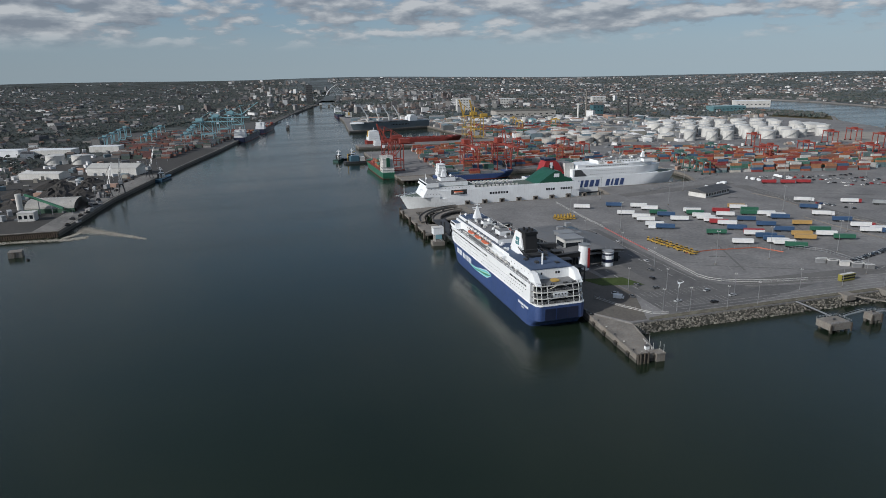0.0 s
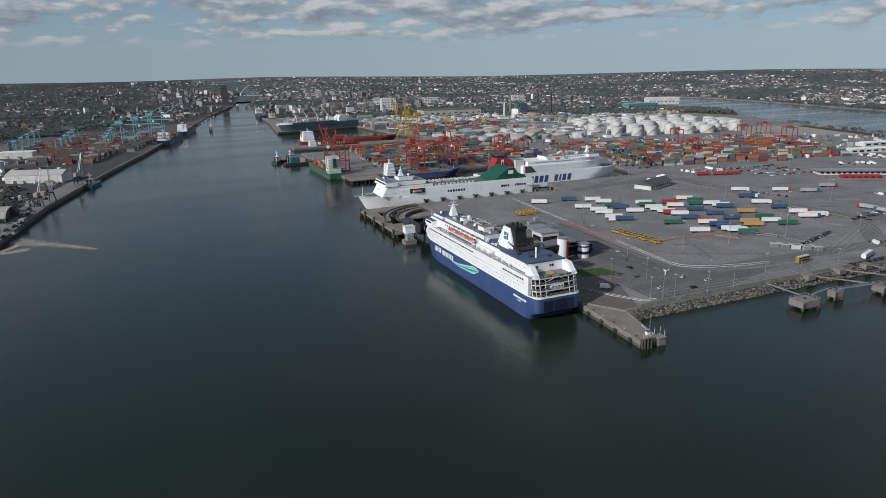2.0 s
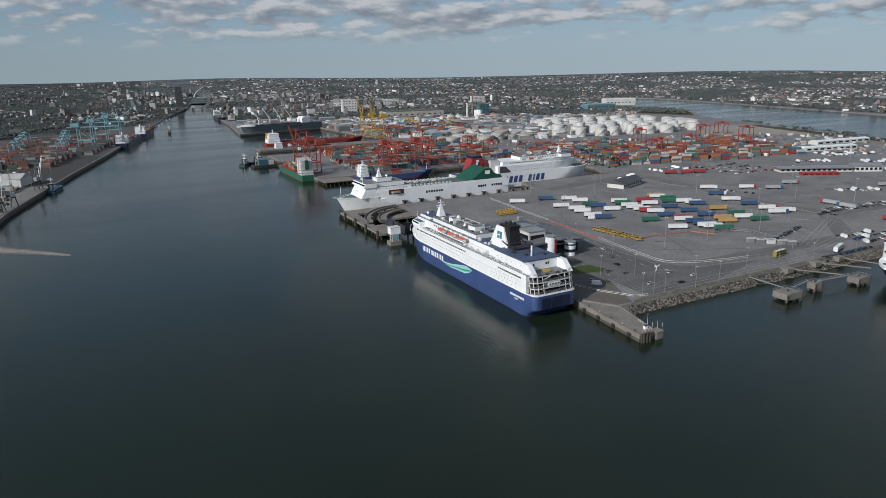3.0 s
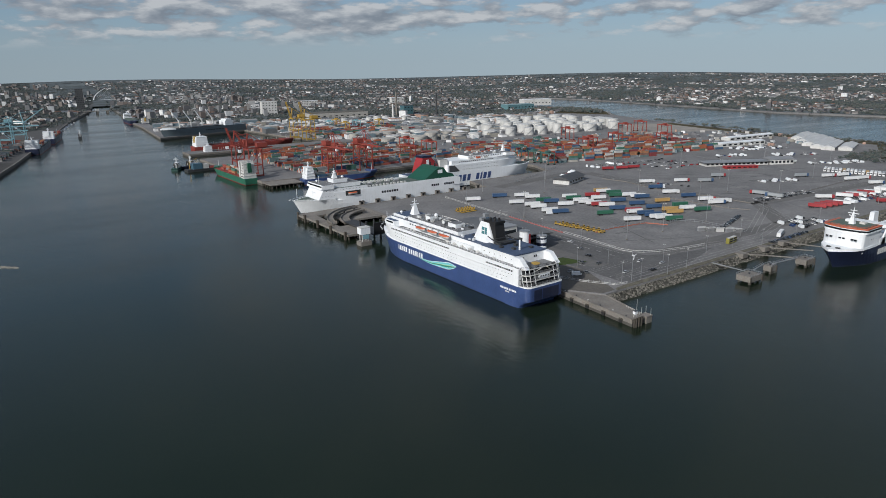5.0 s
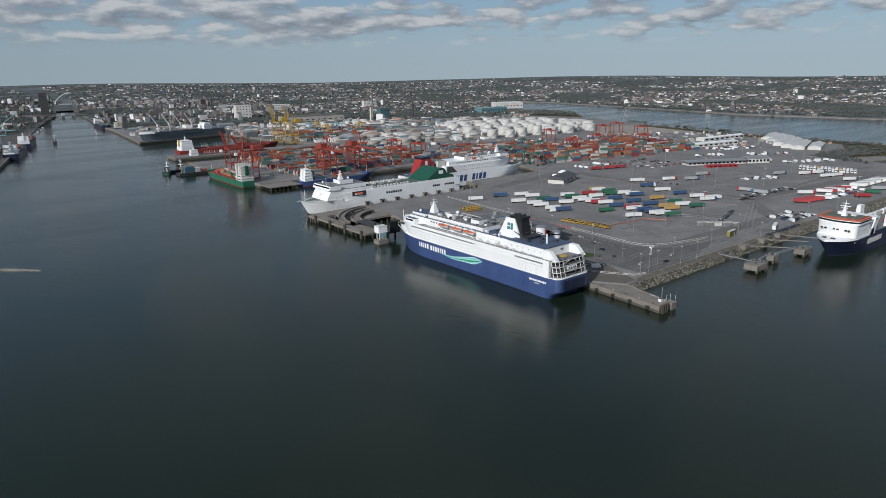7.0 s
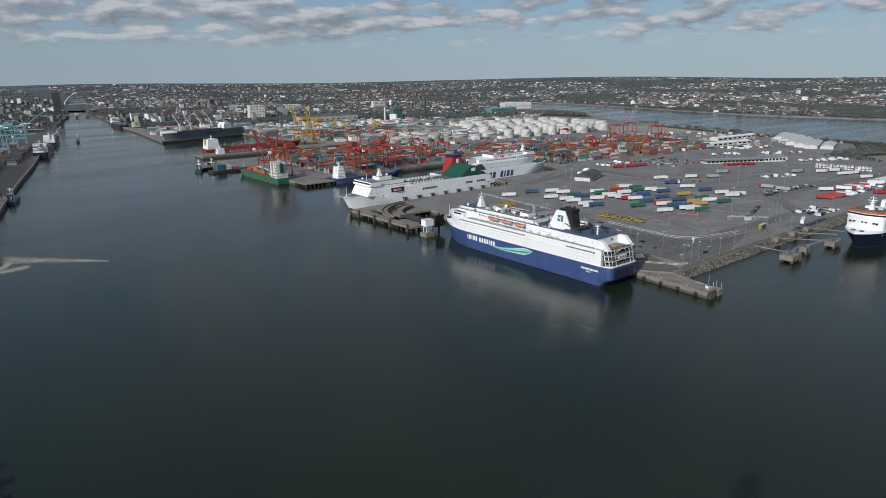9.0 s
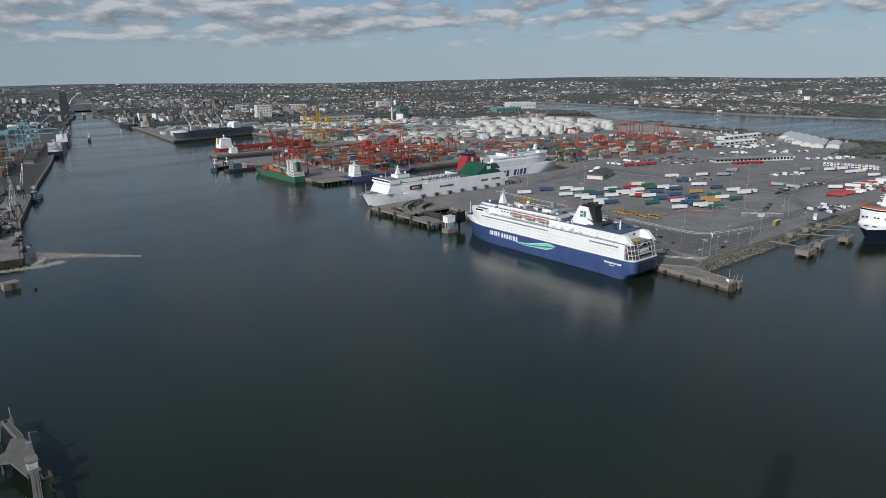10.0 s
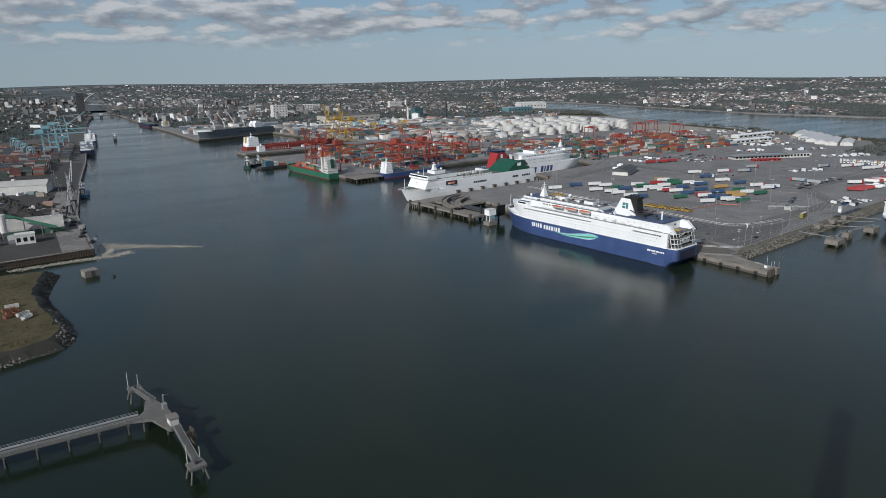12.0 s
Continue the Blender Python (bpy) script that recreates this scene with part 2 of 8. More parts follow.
# ---- mesh tools ----
class Shape:
    """Corners and faces, gathered piece by piece."""

    def __init__(self):
        self.v, self.f = [], []

    def add(self, verts, faces):
        k = len(self.v)
        self.v.extend(verts)
        self.f.extend([tuple(i + k for i in q) for q in faces])
        return self

    def box(self, x0, y0, z0, x1, y1, z1, turn=0.0, taper=1.0):
        cx, cy, hx, hy = (x0 + x1) / 2, (y0 + y1) / 2, (x1 - x0) / 2, (y1 - y0) / 2
        c, s = math.cos(radians(turn)), math.sin(radians(turn))
        vs = []
        for z, k in ((z0, 1.0), (z1, taper)):
            for a, b in ((-1, -1), (1, -1), (1, 1), (-1, 1)):
                px, py = a * hx * k, b * hy * k
                vs.append((cx + c * px - s * py, cy + s * px + c * py, z))
        return self.add(vs, [(3, 2, 1, 0), (4, 5, 6, 7), (0, 1, 5, 4), (1, 2, 6, 5), (2, 3, 7, 6), (3, 0, 4, 7)])

    def prism(self, poly, z0, z1, taper=1.0, centre=None):
        n = len(poly)
        cx, cy = centre or (sum(p[0] for p in poly) / n, sum(p[1] for p in poly) / n)
        vs = [(x, y, z0) for x, y in poly] + [(cx + (x - cx) * taper, cy + (y - cy) * taper, z1) for x, y in poly]
        return self.add(vs, [tuple(range(n - 1, -1, -1)), tuple(range(n, 2 * n))] + [(i, (i + 1) % n, n + (i + 1) % n, n + i) for i in range(n)])

    def cyl(self, x, y, z0, z1, r0, r1=None, n=12):
        r1 = r0 if r1 is None else r1
        vs = [(x + r * math.cos(2 * math.pi * i / n), y + r * math.sin(2 * math.pi * i / n), z) for z, r in ((z0, r0), (z1, r1)) for i in range(n)]
        return self.add(vs, [tuple(range(n - 1, -1, -1)), tuple(range(n, 2 * n))] + [(i, (i + 1) % n, n + (i + 1) % n, n + i) for i in range(n)])

    def beam(self, p, q, w, h=None, n=4):
        p, q = Vector(p), Vector(q)
        d = (q - p).normalized()
        side = d.cross(Vector((0, 0, 1)))
        side = side.normalized() if side.length > 1e-4 else Vector((1, 0, 0))
        up = side.cross(d)
        h = w if h is None else h
        vs = []
        for c in (p, q):
            for i in range(n):
                a = 2 * math.pi * (i + 0.5) / n
                k = 0.7071 if n == 4 else 0.5
                vs.append(tuple(c + side * (w * k * math.cos(a)) + up * (h * k * math.sin(a))))
        return self.add(vs, [tuple(range(n)), tuple(range(2 * n - 1, n - 1, -1))] + [(n + i, n + (i + 1) % n, (i + 1) % n, i) for i in range(n)])

    def dome(self, x, y, z, r, h, n=10, rings=4):
        k = len(self.v)
        for j in range(rings):
            a = j / rings * math.pi / 2
            self.v.extend((x + r * math.cos(a) * math.cos(2 * math.pi * i / n), y + r * math.cos(a) * math.sin(2 * math.pi * i / n), z + h * math.sin(a)) for i in range(n))
        self.v.append((x, y, z + h))
        for j in range(rings - 1):
            self.f.extend((k + j * n + i, k + j * n + (i + 1) % n, k + (j + 1) * n + (i + 1) % n, k + (j + 1) * n + i) for i in range(n))
        t = k + (rings - 1) * n
        self.f.extend((t + i, t + (i + 1) % n, k + rings * n) for i in range(n))
        return self

    def grid(self, rows):
        n = len(rows[0])
        k = len(self.v)
        for r in rows:
            self.v.extend(r)
        for j in range(len(rows) - 1):
            for i in range(n - 1):
                a = k + j * n + i
                self.f.append((a, a + 1, a + n + 1, a + n))
        return self

    def mesh(self, name, material=None, smooth=False):
        me = bpy.data.meshes.new(name)
        me.from_pydata(self.v, [], self.f)
        if material:
            me.materials.append(material)
        if smooth:
            me.polygons.foreach_set("use_smooth", [True] * len(me.polygons))
        me.update()
        return me


def part(name, shape, material, parent=None, label="", at=None, smooth=False):
    """One mesh under a thing or under a part. shape: a Shape, or a mesh that alike pieces share."""
    me = shape if isinstance(shape, bpy.types.Mesh) else shape.mesh(name, material, smooth)
    ob = new(name, me)
    ob.parent = parent
    if at is not None:
        ob.matrix_basis = at if isinstance(at, Matrix) else Matrix.Translation(at)
    return tagged(ob, label) if label else ob


def thing(name, at, label, category, group=""):
    ob = new(name)
    ob.matrix_basis = at if isinstance(at, Matrix) else Matrix.Translation(at)
    return tagged(ob, label, category, group)


def setting(name, shape, material, label, category):
    return tagged(new(name, shape.mesh(name, material)), label, category, kind="structure")


def arc(x, y, r, a0, a1, n):
    return [(x + r * math.cos(radians(a0 + (a1 - a0) * i / n)), y + r * math.sin(radians(a0 + (a1 - a0) * i / n))) for i in range(n + 1)]


# ---- ground and water ----
Q = 4.5
setting("water", Shape().grid([[(-5000 + 1250 * i, -5000 + 1250 * j, 0) for i in range(9)] for j in range(9)]), WATER, "dark grey-green river and bay water, lightly rippled", "water")
RIVER_RIGHT = [(150, 742), (150, 985), (425, 985), (425, 1045), (152, 1050), (152, 1085), (400, 1085), (366, 1190), (350, 1385), (176, 1335), (186, 1450), (200, 1600), (210, 1784), (248, 2150), (288, 2559), (350, 2950), (420, 3400)]
RIVER_LEFT = [(-160, 572), (-145, 713), (-128, 800), (-100, 940), (-60, 1119), (4, 1440), (52, 1700), (104, 1963), (160, 2200), (206, 2392), (262, 2750), (330, 3100), (410, 3402)]
port = [(153, 284), (166.5, 263), (176, 263), (330, 264), (420, 262), (560, 262), (700, 268), (770, 300), (800, 345), (826, 392), (866, 372), (900, 345), (990, 300), (1035, 420), (1040, 661),
        (1115, 974), (1180, 1140), (1259, 1228), (1290, 1290), (1300, 1380), (1230, 1470), (1360, 1640), (1540, 1795), (1668, 2040), (1700, 1700), (1640, 1400), (1540, 930), (1585, 607), (1680, 200), (1800, -400),
        (2400, -1500), (4600, -1500)] + arc(-120, 40, 4850, -18, 83, 24) + list(reversed(RIVER_RIGHT)) + \
       [(470, 742), (462, 640), (446, 600), (330, 600), (322, 562), (170, 562), (170, 500), (152, 452)]
setting("ground", Shape().prism(port, -4, Q), ASPHALT, "grey asphalt port apron and quays", "ground")
left = [(-160, 572), (-900, 572), (-900, 300), (-4600, 300)] + arc(-120, 40, 4850, 176, 84.5, 24) + list(reversed(RIVER_LEFT))[:-1]
# Hardstanding darkened in its colour to carry cloud shade over the south bank.
setting("ground_south", Shape().prism(list(reversed(left)), -4, Q), mat("shaded_hardstanding", (0.075, 0.074, 0.072), 0.9, var=0.55, coarse=0.04, fine=0.4), "grey hardstanding of the south bank", "ground")


# ---- ferries ----
def half(u, z, L, B, H, over, e0, e1, stern, p):
    s = min(1.0, max(0.0, z / H))
    tip = L - over * (1 - s)
    e = L * (e0 + (e1 - e0) * s)
    h = B / 2
    if u > e:
        h *= max(0.0, 1 - ((u - e) / (tip - e)) ** p)
    if stern < 0.8 and u < 1.0:
        h *= stern + (1 - stern) * math.sqrt(max(0.0, 1 - ((1.0 - u) / 7.0) ** 2))
    elif stern >= 0.8 and u < 0.07 * L:
        h *= stern + (1 - stern) * math.sqrt(max(0.0, u) / (0.07 * L))
    return h


def hull(L, B, za, zb, H=None, over=8.0, e0=0.6, e1=0.78, stern=0.9, p=2.2, n=36, levels=5, u0=0.0):
    """A ship's hull from za to zb, stern at u0, bow towards +x, with rake and flare; closed on top."""
    H = H or zb
    sh = Shape()
    zs = [za + (zb - za) * k / (levels - 1) for k in range(levels)]
    rows = {1: [], -1: []}
    for z in zs:
        tip = L - over * (1 - min(1.0, max(0.0, z / H)))
        us = [u0 + (tip - u0) * math.sin(math.pi / 2 * i / n) ** 0.9 for i in range(n + 1)]
        if u0 < 0:
            us[1:1] = [u0 + 0.25, u0 + 0.7, u0 + 1.4, u0 + 2.4]
            us.sort()
        for sgn in (1, -1):
            rows[sgn].append([(u, sgn * max(half(u, z, L, B, H, over, e0, e1, stern, p), 0.02), z) for u in us])
    sh.grid(rows[-1])
    sh.grid([list(reversed(r)) for r in rows[1]])
    sh.grid([rows[-1][-1], rows[1][-1]])
    sh.grid([[a[0], b[0]] for a, b in zip(rows[1], rows[-1])])
    return sh


def rail(path, z, height=1.1, gap=4.0):
    """Posts and two bars along a path."""
    sh = Shape()
    for (x0, y0), (x1, y1) in zip(path, path[1:]):
        d = math.hypot(x1 - x0, y1 - y0)
        k = max(1, int(d / gap))
        for i in range(k + 1):
            x, y = x0 + (x1 - x0) * i / k, y0 + (y1 - y0) * i / k
            sh.box(x - 0.05, y - 0.05, z, x + 0.05, y + 0.05, z + height)
        for h in (0.55, 1.0):
            sh.beam((x0, y0, z + height * h), (x1, y1, z + height * h), 0.09)
    return sh


WINDOW = Shape().box(-0.62, -0.06, -0.45, 0.62, 0.06, 0.45).mesh("window", GLASSDARK)
TALLWINDOW = Shape().box(-0.9, -0.06, -1.0, 0.9, 0.06, 1.0).mesh("window", GLASSDARK)
PORTHOLE = Shape().add([(0.27 * math.cos(a * math.pi / 4), s * 0.05, 0.27 * math.sin(a * math.pi / 4)) for s in (-1, 1) for a in range(8)],
                       [tuple(range(8)), tuple(range(15, 7, -1))] + [(i, 8 + i, 8 + (i + 1) % 8, (i + 1) % 8) for i in range(8)]).mesh("porthole", GLASSDARK)


def windows(parent, us, v, z, me=WINDOW, name="window"):
    for u in us:
        part(name, me, None, parent, at=(u, v, z))


def steps(a, b, n):
    return [a + (b - a) * i / (n - 1) for i in range(n)]


def lifeboat(parent, u, v, z, length=8.5, turn=0):
    rows = []
    for i in range(13):
        x = -1 + 2 * i / 12
        w = 1.55 * math.sqrt(max(0.0, 1 - x ** 4)) + 0.02
        rows.append([(x * length / 2, w * math.cos(a), 1.25 * math.sin(a) * (1.15 if a < 0 else 0.6)) for a in [j * math.pi / 5 - math.pi for j in range(11)]])
    low = Shape().grid([r[:6] for r in rows])
    top = Shape().grid([r[5:] for r in rows])
    boat = part("lifeboat", top, ORANGE, parent, "orange enclosed lifeboat", (u, v, z), True)
    part("keel", low, OFFWHITE, boat, "white lower hull", smooth=True)
    for du in (-length * 0.36, length * 0.36):
        s = 1 if v > 0 else -1
        part("davit", Shape().beam((u + du, v - s * 2.4, z - 1.6), (u + du, v - s * 2.0, z + 2.2), 0.4).beam((u + du, v - s * 2.0, z + 2.2), (u + du, v + s * 0.5, z + 2.4), 0.35), OFFWHITE, parent)


def mast(parent, u, z, height, base=2.2, material=WHITE):
    m = part("mast", Shape().prism([(u - base, -base), (u + base, -base), (u + base, base), (u - base, base)], z, z + height * 0.7, 0.22).cyl(u, 0, z + height * 0.7, z + height, 0.3, 0.15, 6), material, parent)
    part("crosstree", Shape().box(u - 0.3, -3.2, z + height * 0.62, u + 0.3, 3.2, z + height * 0.66).box(u - 0.3, -2.0, z + height * 0.8, u + 0.3, 2.0, z + height * 0.83), material, m)
    part("radar", Shape().box(u + 0.8, -2.0, z + height * 0.5, u + 1.4, 2.0, z + height * 0.54).box(u + 0.9, -0.3, z + height * 0.42, u + 1.3, 0.3, z + height * 0.5), material, m)
    return m


def dome_set(parent, places):
    for u, v, z, r in places:
        part("satellite_dome", Shape().cyl(u, v, z, z + r * 0.9, r * 0.4).dome(u, v, z + r * 0.9, r, r * 1.2, 12, 5), WHITE, parent, smooth=False)


def bars(parent, start, v, z, widths, height, material, gap=0.45, slant=0.0):
    """A word as plain bars on the ship's side, one for each sign."""
    u = start
    sg = 1 if v > 0 else -1
    for w in widths:
        a, b = sorted((u, u - sg * w))
        part("letter_bar", Shape().add([(a, v, z), (b, v, z), (b + slant, v, z + height), (a + slant, v, z + height), (a, v - sg * 0.12, z), (b, v - sg * 0.12, z), (b + slant, v - sg * 0.12, z + height), (a + slant, v - sg * 0.12, z + height)],
                                       [(0, 1, 2, 3), (7, 6, 5, 4), (0, 4, 5, 1), (1, 5, 6, 2), (2, 6, 7, 3), (3, 7, 4, 0)]), material, parent)
        u -= sg * (w + gap)


def ribbon(parent, name, material, top, low, v, thick=0.1):
    """A painted band between two curves (u, z) on the ship's side."""
    sg = 1 if v > 0 else -1
    sh = Shape()
    sh.grid([[(u, v, z) for u, z in top], [(u, v, z) for u, z in low]])
    sh.grid([[(u, v - sg * thick, z) for u, z in top], [(u, v - sg * thick, z) for u, z in low]])
    sh.grid([[(u, v, z) for u, z in top], [(u, v - sg * thick, z) for u, z in top]])
    part(name, sh, material, parent)


def deckhouse(parent, name, u0, u1, w, z0, z1, material=WHITE, deck=DECKGREY, front=0.0, v=0.0):
    h = part(name, Shape().add([(u0, v - w, z0), (u1, v - w, z0), (u1, v + w, z0), (u0, v + w, z0), (u0, v - w, z1), (u1 - front, v - w, z1), (u1 - front, v + w, z1), (u0, v + w, z1)],
                               [(3, 2, 1, 0), (4, 5, 6, 7), (0, 1, 5, 4), (1, 2, 6, 5), (2, 3, 7, 6), (3, 0, 4, 7)]), material, parent)
    part("roof_deck", Shape().box(u0 + 0.3, v - w + 0.3, z1 + 0.004, u1 - front - 0.3, v + w - 0.3, z1 + 0.06), deck, h)
    return h


def counter_stern(shape):
    """Draws the stern in towards the waterline, so that it overhangs the water."""
    shape.v = [(x if x > 6 or z >= 4.5 else x + (6 - x) * 0.55 * (1 - max(z, 0.0) / 4.5) ** 0.8, y, z) for x, y, z in shape.v]
    return shape


def blue_ferry():
    f = thing("ferry", pose(135.7, 283.5, 0, 0, 0, 90.6), "blue and white passenger ferry with terraced stern, moored at the pier", "ferry")
    L, B, T = 164.5, 28.4, 22.0
    part("hull", counter_stern(hull(L, B, -3, 12.3, T, 9, 0.66, 0.8, 0.74, levels=9, u0=-6.0)), HULLBLUE, f, "blue lower hull with a rounded counter stern")
    part("boot_top", hull(L + 0.1, B + 0.12, -0.2, 0.35, T, 9, 0.66, 0.8, 0.9, levels=2, u0=3.0), NAVY, f, "dark waterline band")
    part("upper_hull", hull(155, B, 12.3, T, T, 4, 0.66, 0.82, 1.0, 2.6, u0=0.6), WHITE, f, "white upper hull")
    part("forecastle", hull(L, B + 0.02, 12.3, 14.6, T, 9, 0.66, 0.8, 0.93, u0=140), WHITE, f)
    part("foredeck", hull(L - 2, B - 3, 14.4, 14.5, T, 9, 0.6, 0.8, levels=2, u0=145), DECKBLUE, f)
    part("rubbing_strake", hull(150, B + 0.3, 12.15, 12.5, T, 4, 0.66, 0.82, 1.0, 2.6, levels=2, u0=0.5), WHITE, f)
    part("stern_strake", hull(L, B + 0.25, 12.15, 12.6, T, 9, 0.66, 0.8, 0.74, levels=2, u0=-6.1), WHITE, f)
    d = part("promenade_deck", Shape().box(0, -13.9, T + 0.004, 122, 13.9, T + 0.08), DECKGREY, f)
    part("rail", rail([(0, -14), (122, -14)], T), WHITE, d)
    part("rail", rail([(0, 14), (122, 14)], T), WHITE, d)
    # superstructure
    h1 = deckhouse(f, "deckhouse", 7, 35, 11.0, T, 27.2, WHITE, DECKBLUE, 0)
    part("roof_hood", Shape().box(6.4, -11.4, 27.2, 35.6, 11.4, 27.75), DECKBLUE, h1, "blue sloping roof")
    deckhouse(f, "deckhouse", 35.5, 136.5, 9.6, T, 26.6, WHITE, DECKBLUE)
    deckhouse(f, "deckhouse", 62, 118, 7.6, 26.7, 29.0, WHITE, DECKGREY)
    deckhouse(f, "deckhouse", 70, 78, 3.5, 29.1, 31.6, WHITE, DECKGREY)
    deckhouse(f, "deckhouse", 96, 101, 3.0, 29.1, 32.0, WHITE, DECKGREY, v=1.5)
    br = deckhouse(f, "bridge", 126, 138.5, 13.4, T, 25.0, WHITE, DECKBLUE, 1.5)
    part("bridge_window", Shape().box(137.7, -12.6, 23.3, 138.2, 12.6, 24.5), GLASSDARK, br)
    part("bridge_window", Shape().box(128, 13.35, 23.3, 136.5, 13.5, 24.4), GLASSDARK, br)
    deckhouse(f, "deckhouse", 119, 135, 8.0, 26.7, 28.6, WHITE, DECKBLUE)
    # stern wings and terraces
    for v0, v1 in ((-12.4, -9.6), (9.6, 12.4)):
        part("stern_wing", Shape().add([(-3.5, v0, T), (7, v0, T), (7, v1, T), (-3.5, v1, T), (2, v0, 27), (7, v0, 27.2), (7, v1, 27.2), (2, v1, 27)], [(3, 2, 1, 0), (4, 5, 6, 7), (0, 1, 5, 4), (1, 2, 6, 5), (2, 3, 7, 6), (3, 0, 4, 7)]), WHITE, f)
    # open stern: four curved terrace decks with bulwarks, rails, struts and stairs
    for k, (z, u) in enumerate(((12.62, -5.7), (15.5, -5.0), (18.5, -4.3), (21.6, -3.6))):
        edge = [(0.7, 13.6), (u + 3.2, 13.3), (u + 1.2, 12.2), (u + 0.2, 10.2), (u, 7), (u, -7), (u + 0.2, -10.2), (u + 1.2, -12.2), (u + 3.2, -13.3), (0.7, -13.6)]
        tr = part("terrace", Shape().prism(edge, z, z + 0.3), DECKGREY, f, "open grey stern terrace deck")
        for (xa, ya), (xb, yb) in zip(edge[1:], edge[2:-1]):
            part("bulwark", Shape().beam((xa, ya, z + 0.25), (xb, yb, z + 0.2), 0.16, 0.55), OFFWHITE, tr)
        part("rail", rail([(p * 0.96 + 0.02, q * 0.985) for p, q in edge[1:-1]], z + 0.6, 1.1, 1.3), STEEL, tr)
        for v in (-8, -3.4, 3.4, 8):
            part("deck_seat", Shape().box(u + 1.0, v - 1.1, z + 0.3, u + 1.6, v + 1.1, z + 1.1), DARKSTEEL, tr)
        if k < 3:
            for (xa, ya) in edge[1:-1]:
                part("strut", Shape().beam((xa + 0.15, ya * 0.99, z + 0.3), (xa + 0.95, ya * 0.985, z + 3.0), 0.26), WHITE, tr)
            part("bulkhead", Shape().box(-1.0, -12.2, z + 0.3, 0.58, 12.2, z + 2.85), DARKSTEEL, tr)
            for v in (-10, -6, 6, 10):
                part("doorway", Shape().box(-1.12, v - 0.9, z + 0.35, -0.95, v + 0.9, z + 2.3), GLASSDARK, tr)
            for q in (-1, 1):
                part("stair", Shape().beam((-1.6, q * 6.5, z + 0.4), (-4.0, q * 2.2, z + 3.1), 0.8, 0.25), OFFWHITE, tr)
                part("winch", Shape().beam((u + 2.2, q * 9.5, z + 1.0), (u + 2.2, q * 7.4, z + 1.0), 1.1, 1.1, 8), DARKSTEEL, tr)
    block = part("stern_block", Shape().box(-4.4, -3.8, 15.9, -1.1, 3.8, 18.3), WHITE, f)
    for v in (-2.6, -0.9, 0.9, 2.6):
        part("window", Shape().box(-4.5, v - 0.4, 16.9, -4.35, v + 0.4, 17.6), GLASSDARK, block)
    stern_front = part("stern_front", Shape().box(6.6, -9.5, T, 7.0, 9.5, 27.1), WHITE, f)
    for v in (-4, -2.6, 5.5):
        part("window", Shape().box(6.5, v - 0.45, 24.4, 6.65, v + 0.45, 25.6), GLASSDARK, stern_front)
    part("pool_cover", Shape().cyl(2.6, 0, 22.1, 22.5, 2.3, 2.4, 16), YELLOW, f, "yellow round deck cover")
    for v in (-9, -3.2, 3.2):
        part("stern_door", Shape().box(-6.2, v, 4.9, -5.9, v + 5.6, 10.8), NAVY, f, "closed dark blue stern door")
    # funnel: two white raked side fins round a black uptake
    fu = part("funnel", Shape().add([(31, -3.7, 26.6), (45, -3.7, 26.6), (45, 3.7, 26.6), (31, 3.7, 26.6), (33.0, -3.2, 39.2), (42.0, -3.2, 39.2), (42.0, 3.2, 39.2), (33.0, 3.2, 39.2)],
                                    [(3, 2, 1, 0), (4, 5, 6, 7), (0, 1, 5, 4), (1, 2, 6, 5), (2, 3, 7, 6), (3, 0, 4, 7)]), BLACK, f, "black funnel uptake")
    part("funnel_cap", Shape().box(32.2, -3.6, 38.6, 42.6, 3.6, 40.0).cyl(35, -1.5, 40, 41.4, 0.7, n=8).cyl(39, 1.5, 40, 41.4, 0.7, n=8).cyl(35, 1.5, 40, 41.2, 0.7, n=8).cyl(39, -1.5, 40, 41.2, 0.7, n=8), BLACK, fu)
    for q in (1, -1):
        part("fin", Shape().add([(32, q * 3.75, 26.6), (51, q * 3.75, 26.6), (51, q * 4.9, 26.6), (32, q * 4.9, 26.6), (38.0, q * 3.3, 38.6), (45.0, q * 3.3, 38.6), (45.0, q * 3.9, 38.6), (38.0, q * 3.9, 38.6)],
                                [(3, 2, 1, 0), (4, 5, 6, 7), (0, 1, 5, 4), (1, 2, 6, 5), (2, 3, 7, 6), (3, 0, 4, 7)]), WHITE, fu, "white raked funnel fin")
        z0, z1 = 31.6, 35.6
        y0, y1 = 4.9 - (z0 - 26.6) / 12, 4.9 - (z1 - 26.6) / 12
        for a, b, lo, hi in ((38.9, 40.8, 0.0, 1.0), (41.2, 43.6, 0.0, 0.42), (41.2, 43.6, 0.56, 1.0)):
            za, zb = z0 + (z1 - z0) * lo, z0 + (z1 - z0) * hi
            ya, yb = y0 + (y1 - y0) * lo, y0 + (y1 - y0) * hi
            part("emblem", Shape().add([(a, q * (ya + d), za) for d in (0.1, -0.05)] + [(b, q * (ya + d), za) for d in (0.1, -0.05)] + [(b, q * (yb + d), zb) for d in (0.1, -0.05)] + [(a, q * (yb + d), zb) for d in (0.1, -0.05)],
                                       [(0, 2, 4, 6), (7, 5, 3, 1), (0, 1, 3, 2), (2, 3, 5, 4), (4, 5, 7, 6), (6, 7, 1, 0)]), EMBLEMTEAL, fu, "plain dark teal emblem")
